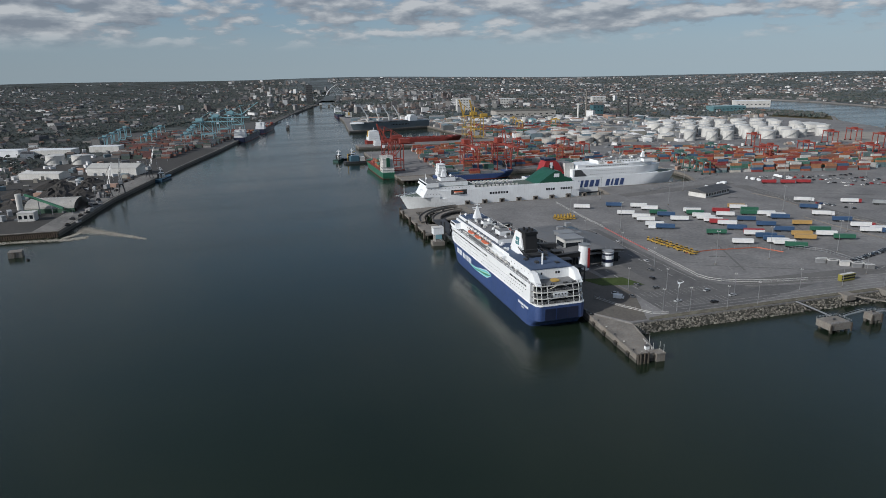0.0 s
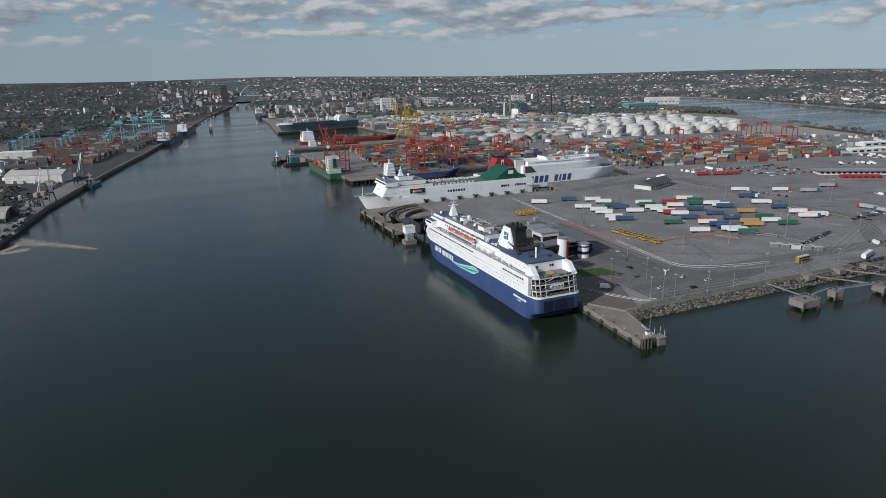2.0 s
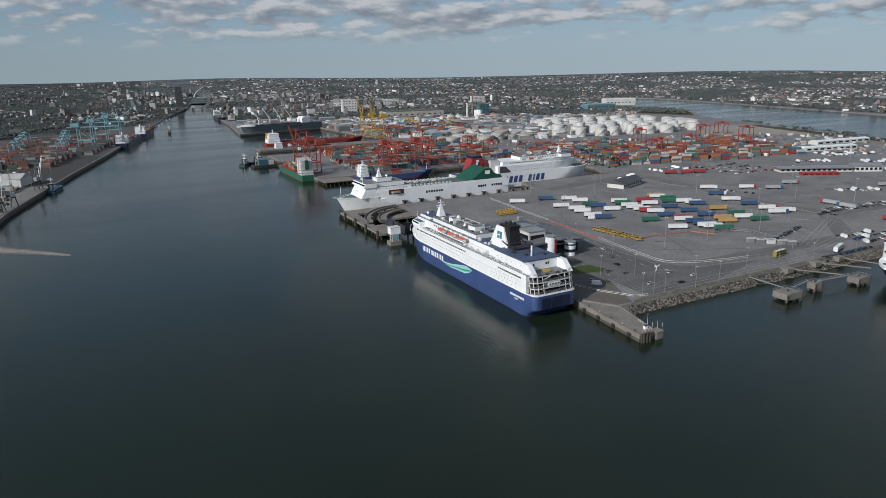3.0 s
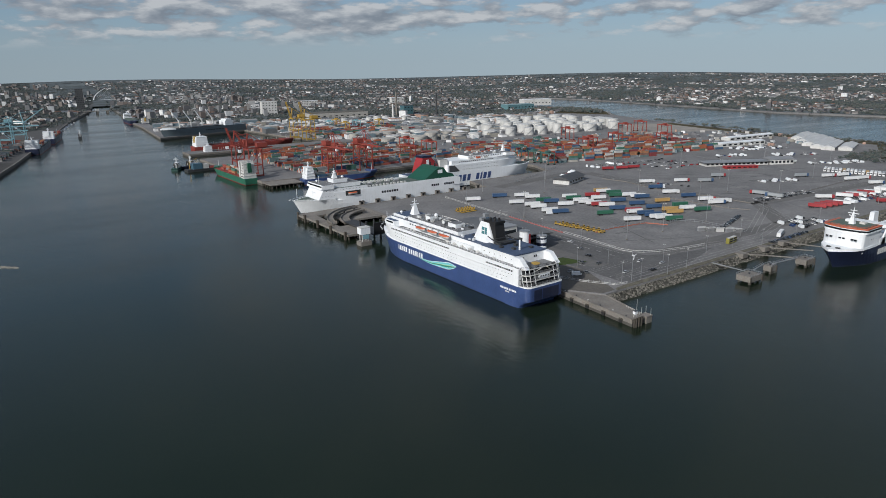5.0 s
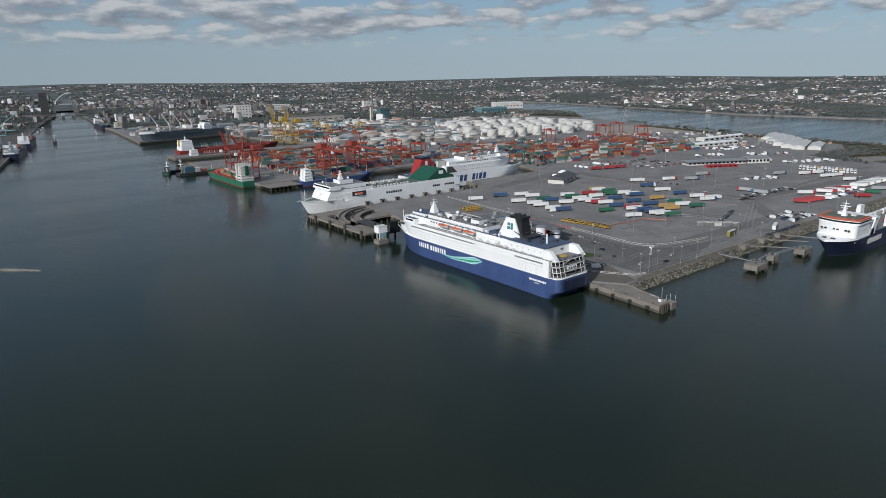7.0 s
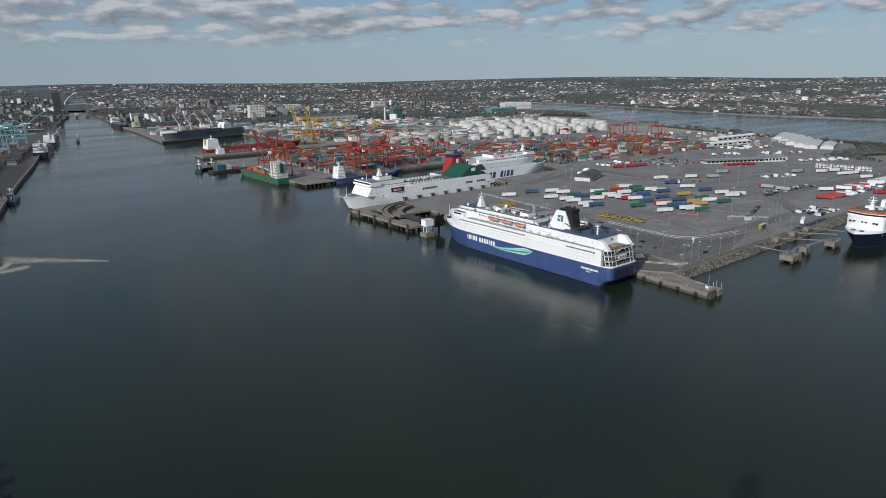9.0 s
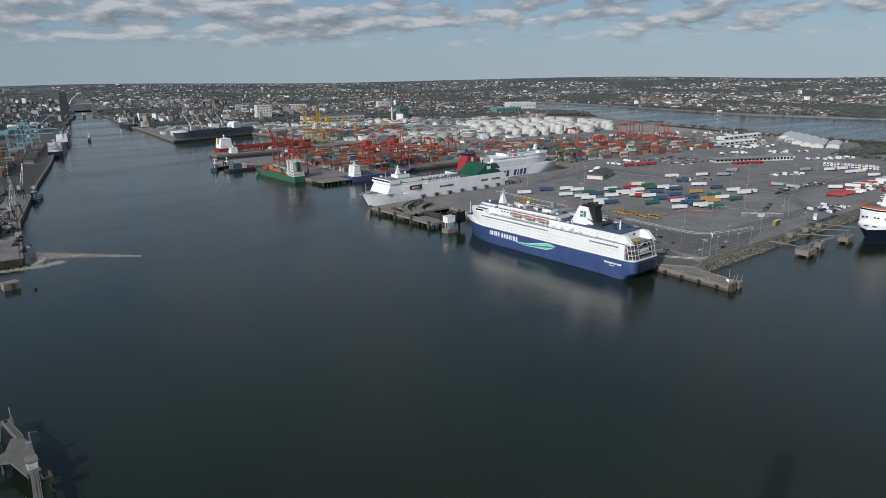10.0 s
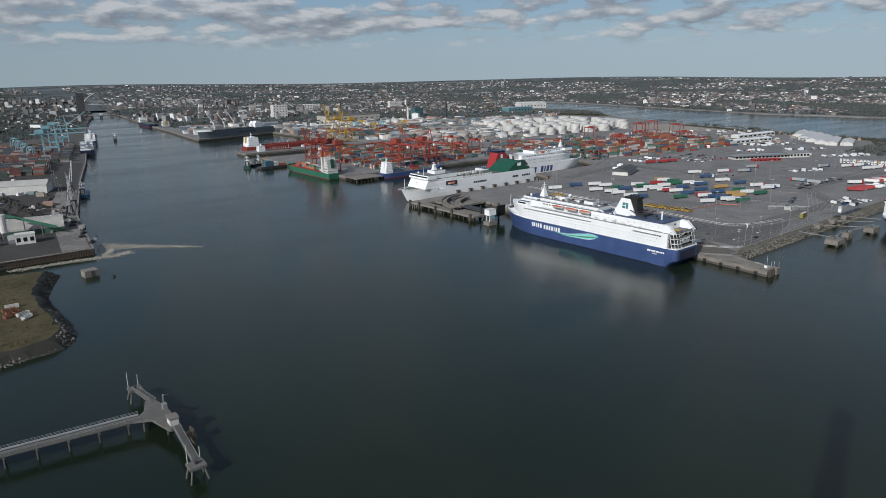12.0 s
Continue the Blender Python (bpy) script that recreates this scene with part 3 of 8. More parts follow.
    part("uptake_grille", Shape().beam((24, -6, 28.2), (36, -6, 31.5), 0.4).beam((24, 6, 28.2), (36, 6, 31.5), 0.4).beam((24, -6, 30.4), (33, -6, 30.4), 0.4).beam((24, 6, 30.4), (33, 6, 30.4), 0.4).beam((25, -6, 30), (25, 6, 30), 0.4).beam((30, -6, 31), (30, 6, 31), 0.4).box(26, -5, 27.8, 32, 5, 29.0), DARKSTEEL, f, "dark pipework behind the funnel")
    for k, (a, b) in enumerate(((12, -7), (15, 3), (20, -3), (22, 6), (26, -7), (29, 2))):
        part("vent", Shape().box(a, b, 27.75, a + 2.2, b + 1.8, 28.6 + 0.25 * (k % 3)), DARKSTEEL, f)
    part("exhaust", Shape().cyl(13.4, 2, 27.7, 33.4, 0.5, n=8), WHITE, f)
    mast(f, 121, 28.9, 11, 2.4)
    part("pole_mast", Shape().cyl(158, 0, 14.4, 25, 0.25, 0.15, 6), WHITE, f)
    dome_set(f, [(93, 2, 32, 1.3), (84, 2.5, 29, 1.0), (130, 5, 28.6, 1.0)])
    for k, u in enumerate(steps(64, 112, 9)):
        part("deck_box", Shape().box(u, -6 + 3 * (k % 3), 29.1, u + 2.6 + k % 2, -3.6 + 3 * (k % 3), 30.2 + 0.4 * (k % 2)), (DARKSTEEL, OFFWHITE, STEEL)[k % 3], f)
    for s in (1, -1):
        for k, u in enumerate((70, 82.5, 95.5)):
            lifeboat(f, u, s * 12.6, 26.0, 9.6)
        for u in steps(22, 66, 7) + [102, 106, 110]:
            part("life_raft", Shape().beam((u, s * 12.4, T + 0.9), (u + 1.8, s * 12.4, T + 0.9), 1.0, 1.0, 8), OFFWHITE, f)
        for u in steps(34, 64, 5):
            part("davit_arm", Shape().beam((u, s * 11.6, T), (u + 2.5, s * 12.8, T + 2.2), 0.3).beam((u + 2.5, s * 12.8, T + 2.2), (u + 4.5, s * 12.8, T + 1.2), 0.25), OFFWHITE, f)
    part("side_house", Shape().box(44, 9.7, T, 64, 11.6, 24.6), WHITE, f)
    windows(f, steps(63.5, 128, 34), 14.22, 19.9)
    windows(f, steps(6, 26.5, 12), 14.22, 19.8)
    windows(f, steps(70, 112, 15), 9.64, 25.2)
    windows(f, steps(10, 33, 6), 11.04, 24.6, PORTHOLE, "porthole")
    for z, a, b, n in ((17.8, 6, 124, 46), (15.6, 10, 124, 44), (13.7, 14, 118, 26)):
        windows(f, steps(a, b, n), 14.22, z, PORTHOLE, "porthole")
    # word, wave and name on the side
    bars(f, 120, 14.36, 7.2, [0.8, 1.6, 0.8, 1.5, 1.6], 3.2, WHITE, 1.0)
    bars(f, 107.5, 14.32, 6.9, [1.6, 1.5, 1.6, 1.6, 0.8, 1.5, 1.5], 3.2, WHITE, 1.0)
    bars(f, 15.0, 14.3, 8.4, [1.1, 1.0, 0.9, 1.0, 0.9], 1.1, WHITE, 0.35)
    bars(f, 8.0, 14.3, 8.4, [1.2, 0.5, 0.8, 1.0, 0.9], 1.1, WHITE, 0.35)
    bars(f, 11.0, 14.3, 7.0, [0.7, 0.6, 0.7, 0.6], 0.7, OFFWHITE, 0.2)
    us = [96 - 1.5 * i for i in range(28)]
    mid = [7.0 + 0.5 * math.sin((96 - u) / 40 * 3.1) - 0.9 * math.sin((96 - u) / 40 * 6.0) + 2.6 * max(0.0, (70 - u) / 14) ** 1.6 for u in us]
    wide = [(0.15 + 2.5 * ((96 - u) / 40) ** 1.1) * (1.0 if u > 64 else max(0.08, 1 - ((64 - u) / 8.6) ** 1.4)) for u in us]
    for name, m, a, b, dv in (("wave_edge", WHITE, 1.0, -1.15, 14.26), ("wave_band", AQUA, 0.85, 0.1, 14.32), ("wave_band", WAVEGREEN, 0.0, -0.55, 14.32), ("wave_band", AQUA, -0.6, -1.0, 14.32), ("wave_band", mat("pale_green", (0.45, 0.62, 0.35), 0.45), 0.18, 0.0, 14.34)):
        ribbon(f, name, m, [(u, c + a * w) for u, c, w in zip(us, mid, wide)], [(u, c + b * w) for u, c, w in zip(us, mid, wide)], dv)
    # small gear on the upper decks
    rng = random.Random(77)
    for k in range(46):
        u, v = rng.uniform(46, 140), rng.uniform(-7, 7)
        z = 29.06 if 63 < u < 117 else 26.66
        w = rng.uniform(0.6, 2.2)
        part("deck_gear", Shape().box(u, v, z, u + w, v + rng.uniform(0.5, 1.6), z + rng.uniform(0.6, 1.8)), rng.choice((OFFWHITE, STEEL, DARKSTEEL, WHITE, DECKGREY)), f)
    for a, b, w, z in ((46, 140, 9.4, 26.66), (63, 117, 7.4, 29.06)):
        part("rail", rail([(a, -w), (b, -w)], z, 1.1, 3.0), STEEL, f)
        part("rail", rail([(a, w), (b, w)], z, 1.1, 3.0), STEEL, f)
    part("awning_frame", Shape().beam((78, -5, 31.5), (96, -5, 31.5), 0.3).beam((78, 0.5, 31.5), (96, 0.5, 31.5), 0.3).beam((78, -5, 29), (78, -5, 31.5), 0.3).beam((96, -5, 29), (96, -5, 31.5), 0.3).beam((87, -5, 31.5), (87, 0.5, 31.5), 0.3), OFFWHITE, f)
    # bow mooring deck
    part("windlass", Shape().box(155, -2.4, 14.5, 158, 2.4, 15.8), DARKSTEEL, f)
    part("rail", rail([(145, 11.5), (154, 8.0), (160, 4.0), (163, 0), (160, -4), (154, -8), (145, -11.5)], 14.6, 1.1, 2.5), WHITE, f)
    return f


blue_ferry()


def white_green_ferry():
    f = thing("ferry", pose(291, 580, 0, 0, 0, 180), "long white ferry with green stern funnel, moored at the inner quay", "ferry")
    L, B, T = 175.0, 31.0, 18.0
    part("hull", hull(L, B, -3, 11.0, T, 10, 0.6, 0.84, 0.95), WHITE, f)
    part("boot_top", hull(L + 0.1, B + 0.12, -0.2, 0.8, T, 10, 0.6, 0.84, 0.95, levels=2), NAVY, f, "dark blue waterline")
    part("upper_hull", hull(154, B, 11.0, T, T, 2, 0.7, 0.86, 1.0, 2.6), WHITE, f)
    part("bulwark", hull(L, B - 0.02, 11.0, 12.6, T, 10, 0.6, 0.84, 0.95, u0=138, levels=2), WHITE, f)
    part("foredeck", hull(L - 2, B - 3, 12.6, 12.7, T, 9, 0.62, 0.84, levels=2, u0=143), DECKGREEN, f)
    part("weather_deck", Shape().box(4, -14.6, T + 0.004, 128, 14.6, T + 0.08), DECKGREEN, f, "grey-green open deck")
    for s in (-15.3, 15.0):
        part("bulwark", Shape().box(2, s, T, 106, s + 0.3, T + 1.3), WHITE, f)
    deckhouse(f, "deckhouse", 105, 154, 14.6, 12.7, 21.5, WHITE, DECKGREEN, 5.0)
    deckhouse(f, "deckhouse", 111, 146, 12.0, 21.6, 25.0, WHITE, DECKGREY, 2.5)
    br = deckhouse(f, "bridge", 139, 151.5, 15.4, 21.7, 25.4, WHITE, DECKGREY, 1.5)
    part("bridge_window", Shape().box(149.8, -14.6, 23.4, 150.9, 14.6, 24.7), GLASSDARK, br)
    deckhouse(f, "deckhouse", 121, 135, 6, 25.1, 28.4, WHITE, DECKGREY)
    mast(f, 131, 28.4, 9, 2.2)
    part("pole_mast", Shape().cyl(149, 6, 25.4, 33, 0.25, 0.15, 6), WHITE, f)
    part("pole_mast", Shape().cyl(168, 0, 12.6, 23, 0.25, 0.15, 6), WHITE, f)
    dome_set(f, [(125, 4, 28.4, 1.2), (117, -3, 25, 1.0), (145, -8, 25.4, 1.0)])
    # the green funnel house runs across the ship
    prof = [(44, T), (30, 27.4), (25, 29.8), (20, 29.2), (16, 24.0), (9, 22.2), (6, T)]
    n = len(prof)
    fu = part("funnel", Shape().add([(u, v, z) for v in (-14.9, 14.9) for u, z in prof], [tuple(range(n)), tuple(range(2 * n - 1, n - 1, -1))] + [(n + i, n + (i + 1) % n, (i + 1) % n, i) for i in range(n)]), GREENPAINT, f, "dark green swept funnel house")
    part("emblem", Shape().box(21.5, 14.9, 24.0, 27, 15.05, 27.4), WHITE, fu, "plain white emblem panel")
    part("exhaust", Shape().cyl(23, 4, 29, 33, 0.8, n=8).cyl(23, -4, 29, 33, 0.8, n=8), BLACK, fu)
    for u in steps(62, 104, 12):
        part("vent", Shape().box(u, 10.6, T, u + 1.8, 12.4, T + 2.2), OFFWHITE, f)
        part("vent", Shape().box(u + 1, -12.4, T, u + 2.6, -10.6, T + 2.4), OFFWHITE, f)
    # No recess is cut: a flat dark panel paints its shade on the side.
    part("recess_shade_panel", Shape().box(113, 15.2, 14.0, 128, 15.52, 18.2), DARKSTEEL, f, "flat dark panel painted as the shade of the lifeboat recess")
    lifeboat(f, 121, 16.0, 16.2, 9)
    windows(f, steps(74, 90, 7), 15.52, 13.2, TALLWINDOW)
    windows(f, steps(27, 34, 4), 15.52, 13.2, TALLWINDOW)
    windows(f, steps(9, 19, 5), 15.52, 13.2, TALLWINDOW)
    windows(f, steps(110, 146, 12), 14.65, 20.0, PORTHOLE, "porthole")
    windows(f, steps(130, 150, 8), 14.66, 15.2, PORTHOLE, "porthole")
    part("rail", rail([(153, 11), (167, 6.5), (176, 0), (167, -6.5), (153, -11)], 12.6, 1.1, 2.5), WHITE, f)
    part("stern_ramp", Shape().add([(-0.1, -8, 3.5), (-0.1, 8, 3.5), (-9, 8, 4.6), (-9, -8, 4.6), (-0.1, -8, 4.1), (-0.1, 8, 4.1), (-9, 8, 4.9), (-9, -8, 4.9)], [(3, 2, 1, 0), (4, 5, 6, 7), (0, 1, 5, 4), (1, 2, 6, 5), (2, 3, 7, 6), (3, 0, 4, 7)]), DARKSTEEL, f)
    for k, u in enumerate(steps(60, 102, 14)):
        part("deck_box", Shape().box(u, -8 + 5 * (k % 3), T + 0.1, u + 3 + k % 3, -5 + 5 * (k % 3), T + 1.5 + 0.5 * (k % 2)), (OFFWHITE, STEEL, DECKGREY)[k % 3], f)


def white_blue_word_ferry():
    f = thing("ferry", pose(257, 614, 0, 0, 0, 0), "white ferry with a red funnel, moored bow in behind the other", "ferry")
    L, B, T = 172.0, 28.0, 16.0
    part("hull", hull(L, B, -3, T, T, 9, 0.62, 0.8, 0.95), WHITE, f)
    part("boot_top", hull(L + 0.1, B + 0.12, -0.2, 0.8, T, 9, 0.62, 0.8, 0.95, levels=2), NAVY, f, "dark blue waterline")
    part("stern_deck", Shape().box(2, -12.5, T + 0.004, 52, 12.5, T + 0.1), DECKBLUE, f)
    part("superstructure", hull(152, B - 0.4, T, 24.0, 24.0, 5, 0.66, 0.74, 1.0, 2.4, u0=44, levels=3), WHITE, f)
    part("superstructure", hull(143, B - 3.0, 24.0, 28.0, 28.0, 4, 0.66, 0.74, 1.0, 2.4, u0=50, levels=3), WHITE, f)
    deckhouse(f, "deckhouse", 74, 128, 9, 28.05, 31, WHITE, DECKGREY, 3)
    br = deckhouse(f, "bridge", 124, 138, 14.2, 28.1, 31.2, WHITE, DECKGREY, 2)
    part("bridge_window", Shape().box(136.6, -13.5, 29.2, 137.3, 13.5, 30.4), GLASSDARK, br)
    part("foredeck", hull(L - 2, B - 3, T, T + 0.1, T, 9, 0.62, 0.8, levels=2, u0=145), DECKGREEN, f)
    prof = [(12, T), (42, T), (37, 22), (32, 30), (28, 33.5), (18, 33.5), (15, 27), (13, 21)]
    n = len(prof)
    for name, v0, v1 in (("funnel", -6.5, 6.5),):
        fu = part(name, Shape().add([(u, v, z) for v in (v0, v1) for u, z in prof], [tuple(range(n)), tuple(range(2 * n - 1, n - 1, -1))] + [(n + i, n + (i + 1) % n, (i + 1) % n, i) for i in range(n)]), REDPAINT, f, "red tapered funnel")
        part("funnel_cap", Shape().box(17, -6.6, 33.5, 28.5, 6.6, 35.6), NAVY, fu)
        part("funnel_base", Shape().box(13.5, -6.8, T, 40, -6.52, 19.5), NAVY, fu, "dark blue lower band")
        part("emblem", Shape().box(22, -6.75, 25, 25, -6.52, 31.5), WHITE, fu, "plain white emblem")
    deckhouse(f, "deckhouse", 38, 48, 8, T, 30, OFFWHITE, DECKGREY)
    part("slanted_window", Shape().add([(46, -13.75, 16.8), (60, -13.75, 16.8), (53, -13.75, 23.4), (46, -13.75, 23.4), (46, -13.95, 16.8), (60, -13.95, 16.8), (53, -13.95, 23.4), (46, -13.95, 23.4)], [(0, 1, 2, 3), (7, 6, 5, 4), (0, 4, 5, 1), (1, 5, 6, 2), (2, 6, 7, 3), (3, 7, 4, 0)]), ROOFDARK, f)
    mast(f, 131, 31.2, 9, 2.0)
    dome_set(f, [(116, -4, 31, 1.3), (96, 3, 31, 1.2), (108, 4, 31, 1.0)])
    for z, n in ((18.2, 34), (21.6, 34)):
        windows(f, steps(64, 112, n // 2 + 6), -13.85, z, PORTHOLE, "porthole")
    windows(f, steps(60, 106, 18), -12.56, 26.2)
    windows(f, steps(76, 120, 14), -9.05, 29.6)
    bars(f, 46, -14.2, 5.8, [4.2, 2.6, 4.0, 4.2, 4.0], 6.8, HULLBLUE, 2.0, 1.4)
    bars(f, 81, -14.2, 5.8, [4.0, 2.0, 4.2, 4.0], 6.8, HULLBLUE, 2.0, 1.4)
    for k, u in enumerate(steps(88, 126, 8)):
        part("deck_box", Shape().box(u - 8, -7 + 4 * (k % 3), 31, u - 5, -4 + 4 * (k % 3), 32.5 + 0.5 * (k % 2)), (OFFWHITE, STEEL)[k % 2], f)
    for u in (74, 84, 94):
        part("life_raft", Shape().box(u, -12.4, 28, u + 5, -10.6, 29.8), ORANGE if u == 84 else OFFWHITE, f)


def freight_ferry():
    f = thing("ferry", pose(466, 221, 0, 0, 0, 180), "navy freight ferry with white forward house, moored off the dolphins", "ferry")
    L, B, T = 146.0, 25.0, 11.5
    part("hull", hull(L, B, -3, T, T, 9, 0.66, 0.84, 0.95), NAVY, f, "navy blue hull")
    part("boot_top", hull(L + 0.1, B + 0.12, -0.3, 0.6, T, 9, 0.66, 0.84, 0.95, levels=2), BLACK, f)
    part("bulwark", hull(L, B + 0.05, T, 13.0, T, 9, 0.66, 0.84, 0.95, levels=2, u0=108), WHITE, f, "white bow bulwark")
    part("vehicle_deck", Shape().box(3, -11.6, T + 0.004, 112, 11.6, T + 0.1), DECKGREY, f)
    part("bow_house", hull(132, B - 0.6, 12.0, 21.5, 21.5, 1.0, 0.955, 0.955, 1.0, 3.0, levels=3, u0=106), WHITE, f)
    br = part("bridge", hull(131, B + 1.2, 21.5, 24.4, 24.4, 0.5, 0.955, 0.955, 1.0, 3.0, levels=3, u0=108), WHITE, f)
    part("bridge_band", hull(131.4, B + 1.6, 24.4, 25.1, 25.4, 0.3, 0.955, 0.955, 1.0, 3.0, levels=2, u0=107.8), ORANGE, br, "orange band along the bridge top")
    part("bridge_window", hull(131.15, B + 1.3, 22.7, 23.8, 25.4, 0.3, 0.955, 0.955, 1.0, 3.0, levels=2, u0=108), GLASSDARK, br)
    part("bridge_roof", Shape().box(109, -11.5, 25.1, 127, 11.5, 25.3), DECKGREEN, br)
    part("rail", rail([(109, -12), (128, -12), (130, -8), (130, 8), (128, 12), (109, 12)], 25.2, 1.1, 2.5), ORANGE, br)
    part("hatch", Shape().box(111, -6, 25.3, 115, -2, 26.8), WHITE, br)
    part("hatch", Shape().box(112, 3, 25.3, 116, 6, 26.4), OFFWHITE, br)
    mast(f, 119, 25.3, 10.5, 1.6)
    part("foredeck", hull(L - 2, B - 2, 12.0, 12.1, T, 9, 0.66, 0.84, levels=2, u0=120), DECKGREEN, f)
    part("windlass", Shape().box(139, -4, 12.1, 141, -1.5, 13.6), DARKSTEEL, f)
    part("windlass", Shape().box(139, 1.5, 12.1, 141, 4, 13.6), DARKSTEEL, f)
    for s in (-12.3, 11.5):
        part("portal_leg", Shape().add([(96, s, T), (104, s, T), (104, s + 0.8, T), (96, s + 0.8, T), (92, s, 21), (97, s, 22.4), (97, s + 0.8, 22.4), (92, s + 0.8, 21)], [(3, 2, 1, 0), (4, 5, 6, 7), (0, 1, 5, 4), (1, 2, 6, 5), (2, 3, 7, 6), (3, 0, 4, 7)]), WHITE, f)
        part("side_house", Shape().box(98, s, T, 106, s + 0.8, 15.8), WHITE, f)
        part("bulwark", Shape().box(2, s, T, 96, s + 0.8, T + 1.3), NAVY, f)
    part("portal_beam", Shape().box(90, -12.3, 21, 97, 12.3, 23), WHITE, f, "white portal beam over the deck")
    part("funnel", Shape().box(60, -11.5, T, 68, -8, 24, taper=0.8).box(60, 8, T, 68, 11.5, 24, taper=0.8), WHITE, f)
    bars(f, 107, 12.62, 5.6, [2.6, 2.4, 2.8, 2.4, 2.6, 2.6, 2.6, 2.6], 3.6, OFFWHITE, 0.55)
    bars(f, 127, 11.6, 9.2, [1.0, 0.8, 1.0, 0.9, 0.8, 1.0, 0.8], 0.9, OFFWHITE, 0.25)
    windows(f, [112, 115, 118], 12.25, 17.0, PORTHOLE, "porthole")
    for v in (-9, -6.6, -1.2, 1.0, 6, 8):
        part("window", Shape().box(131.2, v, 17.6, 132.05, v + 1.4, 18.5), GLASSDARK, f)
    for k, (u, v) in enumerate([(12, -9), (12, -5), (28, -9), (28, 0), (44, -9), (44, 4), (76, -8), (76, -4), (76, 3)]):
        part("deck_load", Shape().box(u, v, T + 1.0, u + 13, v + 2.6, T + 4.0).box(u + 1, v + 0.3, T + 0.1, u + 3, v + 2.3, T + 1.0).box(u + 9, v + 0.3, T + 0.1, u + 12, v + 2.3, T + 1.0), (WHITE, REDPAINT, OFFWHITE, HULLBLUE)[k % 4], f)


white_green_ferry()
white_blue_word_ferry()
freight_ferry()

PALETTE = [(0.275, 0.069, 0.048), (0.358, 0.120, 0.058), (0.213, 0.043, 0.043), (0.316, 0.151, 0.079), (0.058, 0.151, 0.110), (0.048, 0.100, 0.172), (0.482, 0.482, 0.461), (0.193, 0.100, 0.074), (0.182, 0.203, 0.213), (0.316, 0.095, 0.053), (0.420, 0.399, 0.358), (0.110, 0.162, 0.162)]
STACKPAINT = mat("container_paint", (0.3, 0.1, 0.05), 0.55, var=0.3, coarse=0.2, fine=1.0, pick=PALETTE, streak=0.12)
STACKISLAND = mat("container_paint_far", (0.3, 0.1, 0.05), 0.55, var=0.3, coarse=0.2, fine=1.0, pick=PALETTE, island=True)
# Muted palette for the south yards, with cloud shade put into the tones.
STACKSHADED = mat("container_paint_shaded", (0.15, 0.08, 0.07), 0.65, var=0.4, coarse=0.2, fine=1.0, pick=[(0.16, 0.055, 0.045), (0.11, 0.045, 0.042), (0.07, 0.085, 0.10), (0.19, 0.075, 0.05), (0.14, 0.135, 0.13), (0.055, 0.075, 0.09), (0.10, 0.065, 0.055), (0.26, 0.25, 0.24), (0.045, 0.07, 0.06)], island=True)
COOLSTACK = mat("container_paint_cool", (0.1, 0.2, 0.2), 0.55, var=0.3, pick=[(0.05, 0.13, 0.10), (0.20, 0.22, 0.23), (0.04, 0.09, 0.17), (0.30, 0.30, 0.29), (0.10, 0.17, 0.18)])


def box_mesh(length, material):
    """A shipping container: one shell with corrugated sides."""
    k = int(length / 0.9) * 2
    side = [(-length / 2 + length * i / k, -1.22 + (0.07 if i % 4 in (1, 2) else 0.0)) for i in range(k + 1)]
    return Shape().prism(side + [(x, -y) for x, y in reversed(side)], 0, 2.57).mesh("container", material)


BOX40, BOX20, BOX40C = box_mesh(12.2, STACKPAINT), box_mesh(6.1, STACKPAINT), box_mesh(12.2, COOLSTACK)


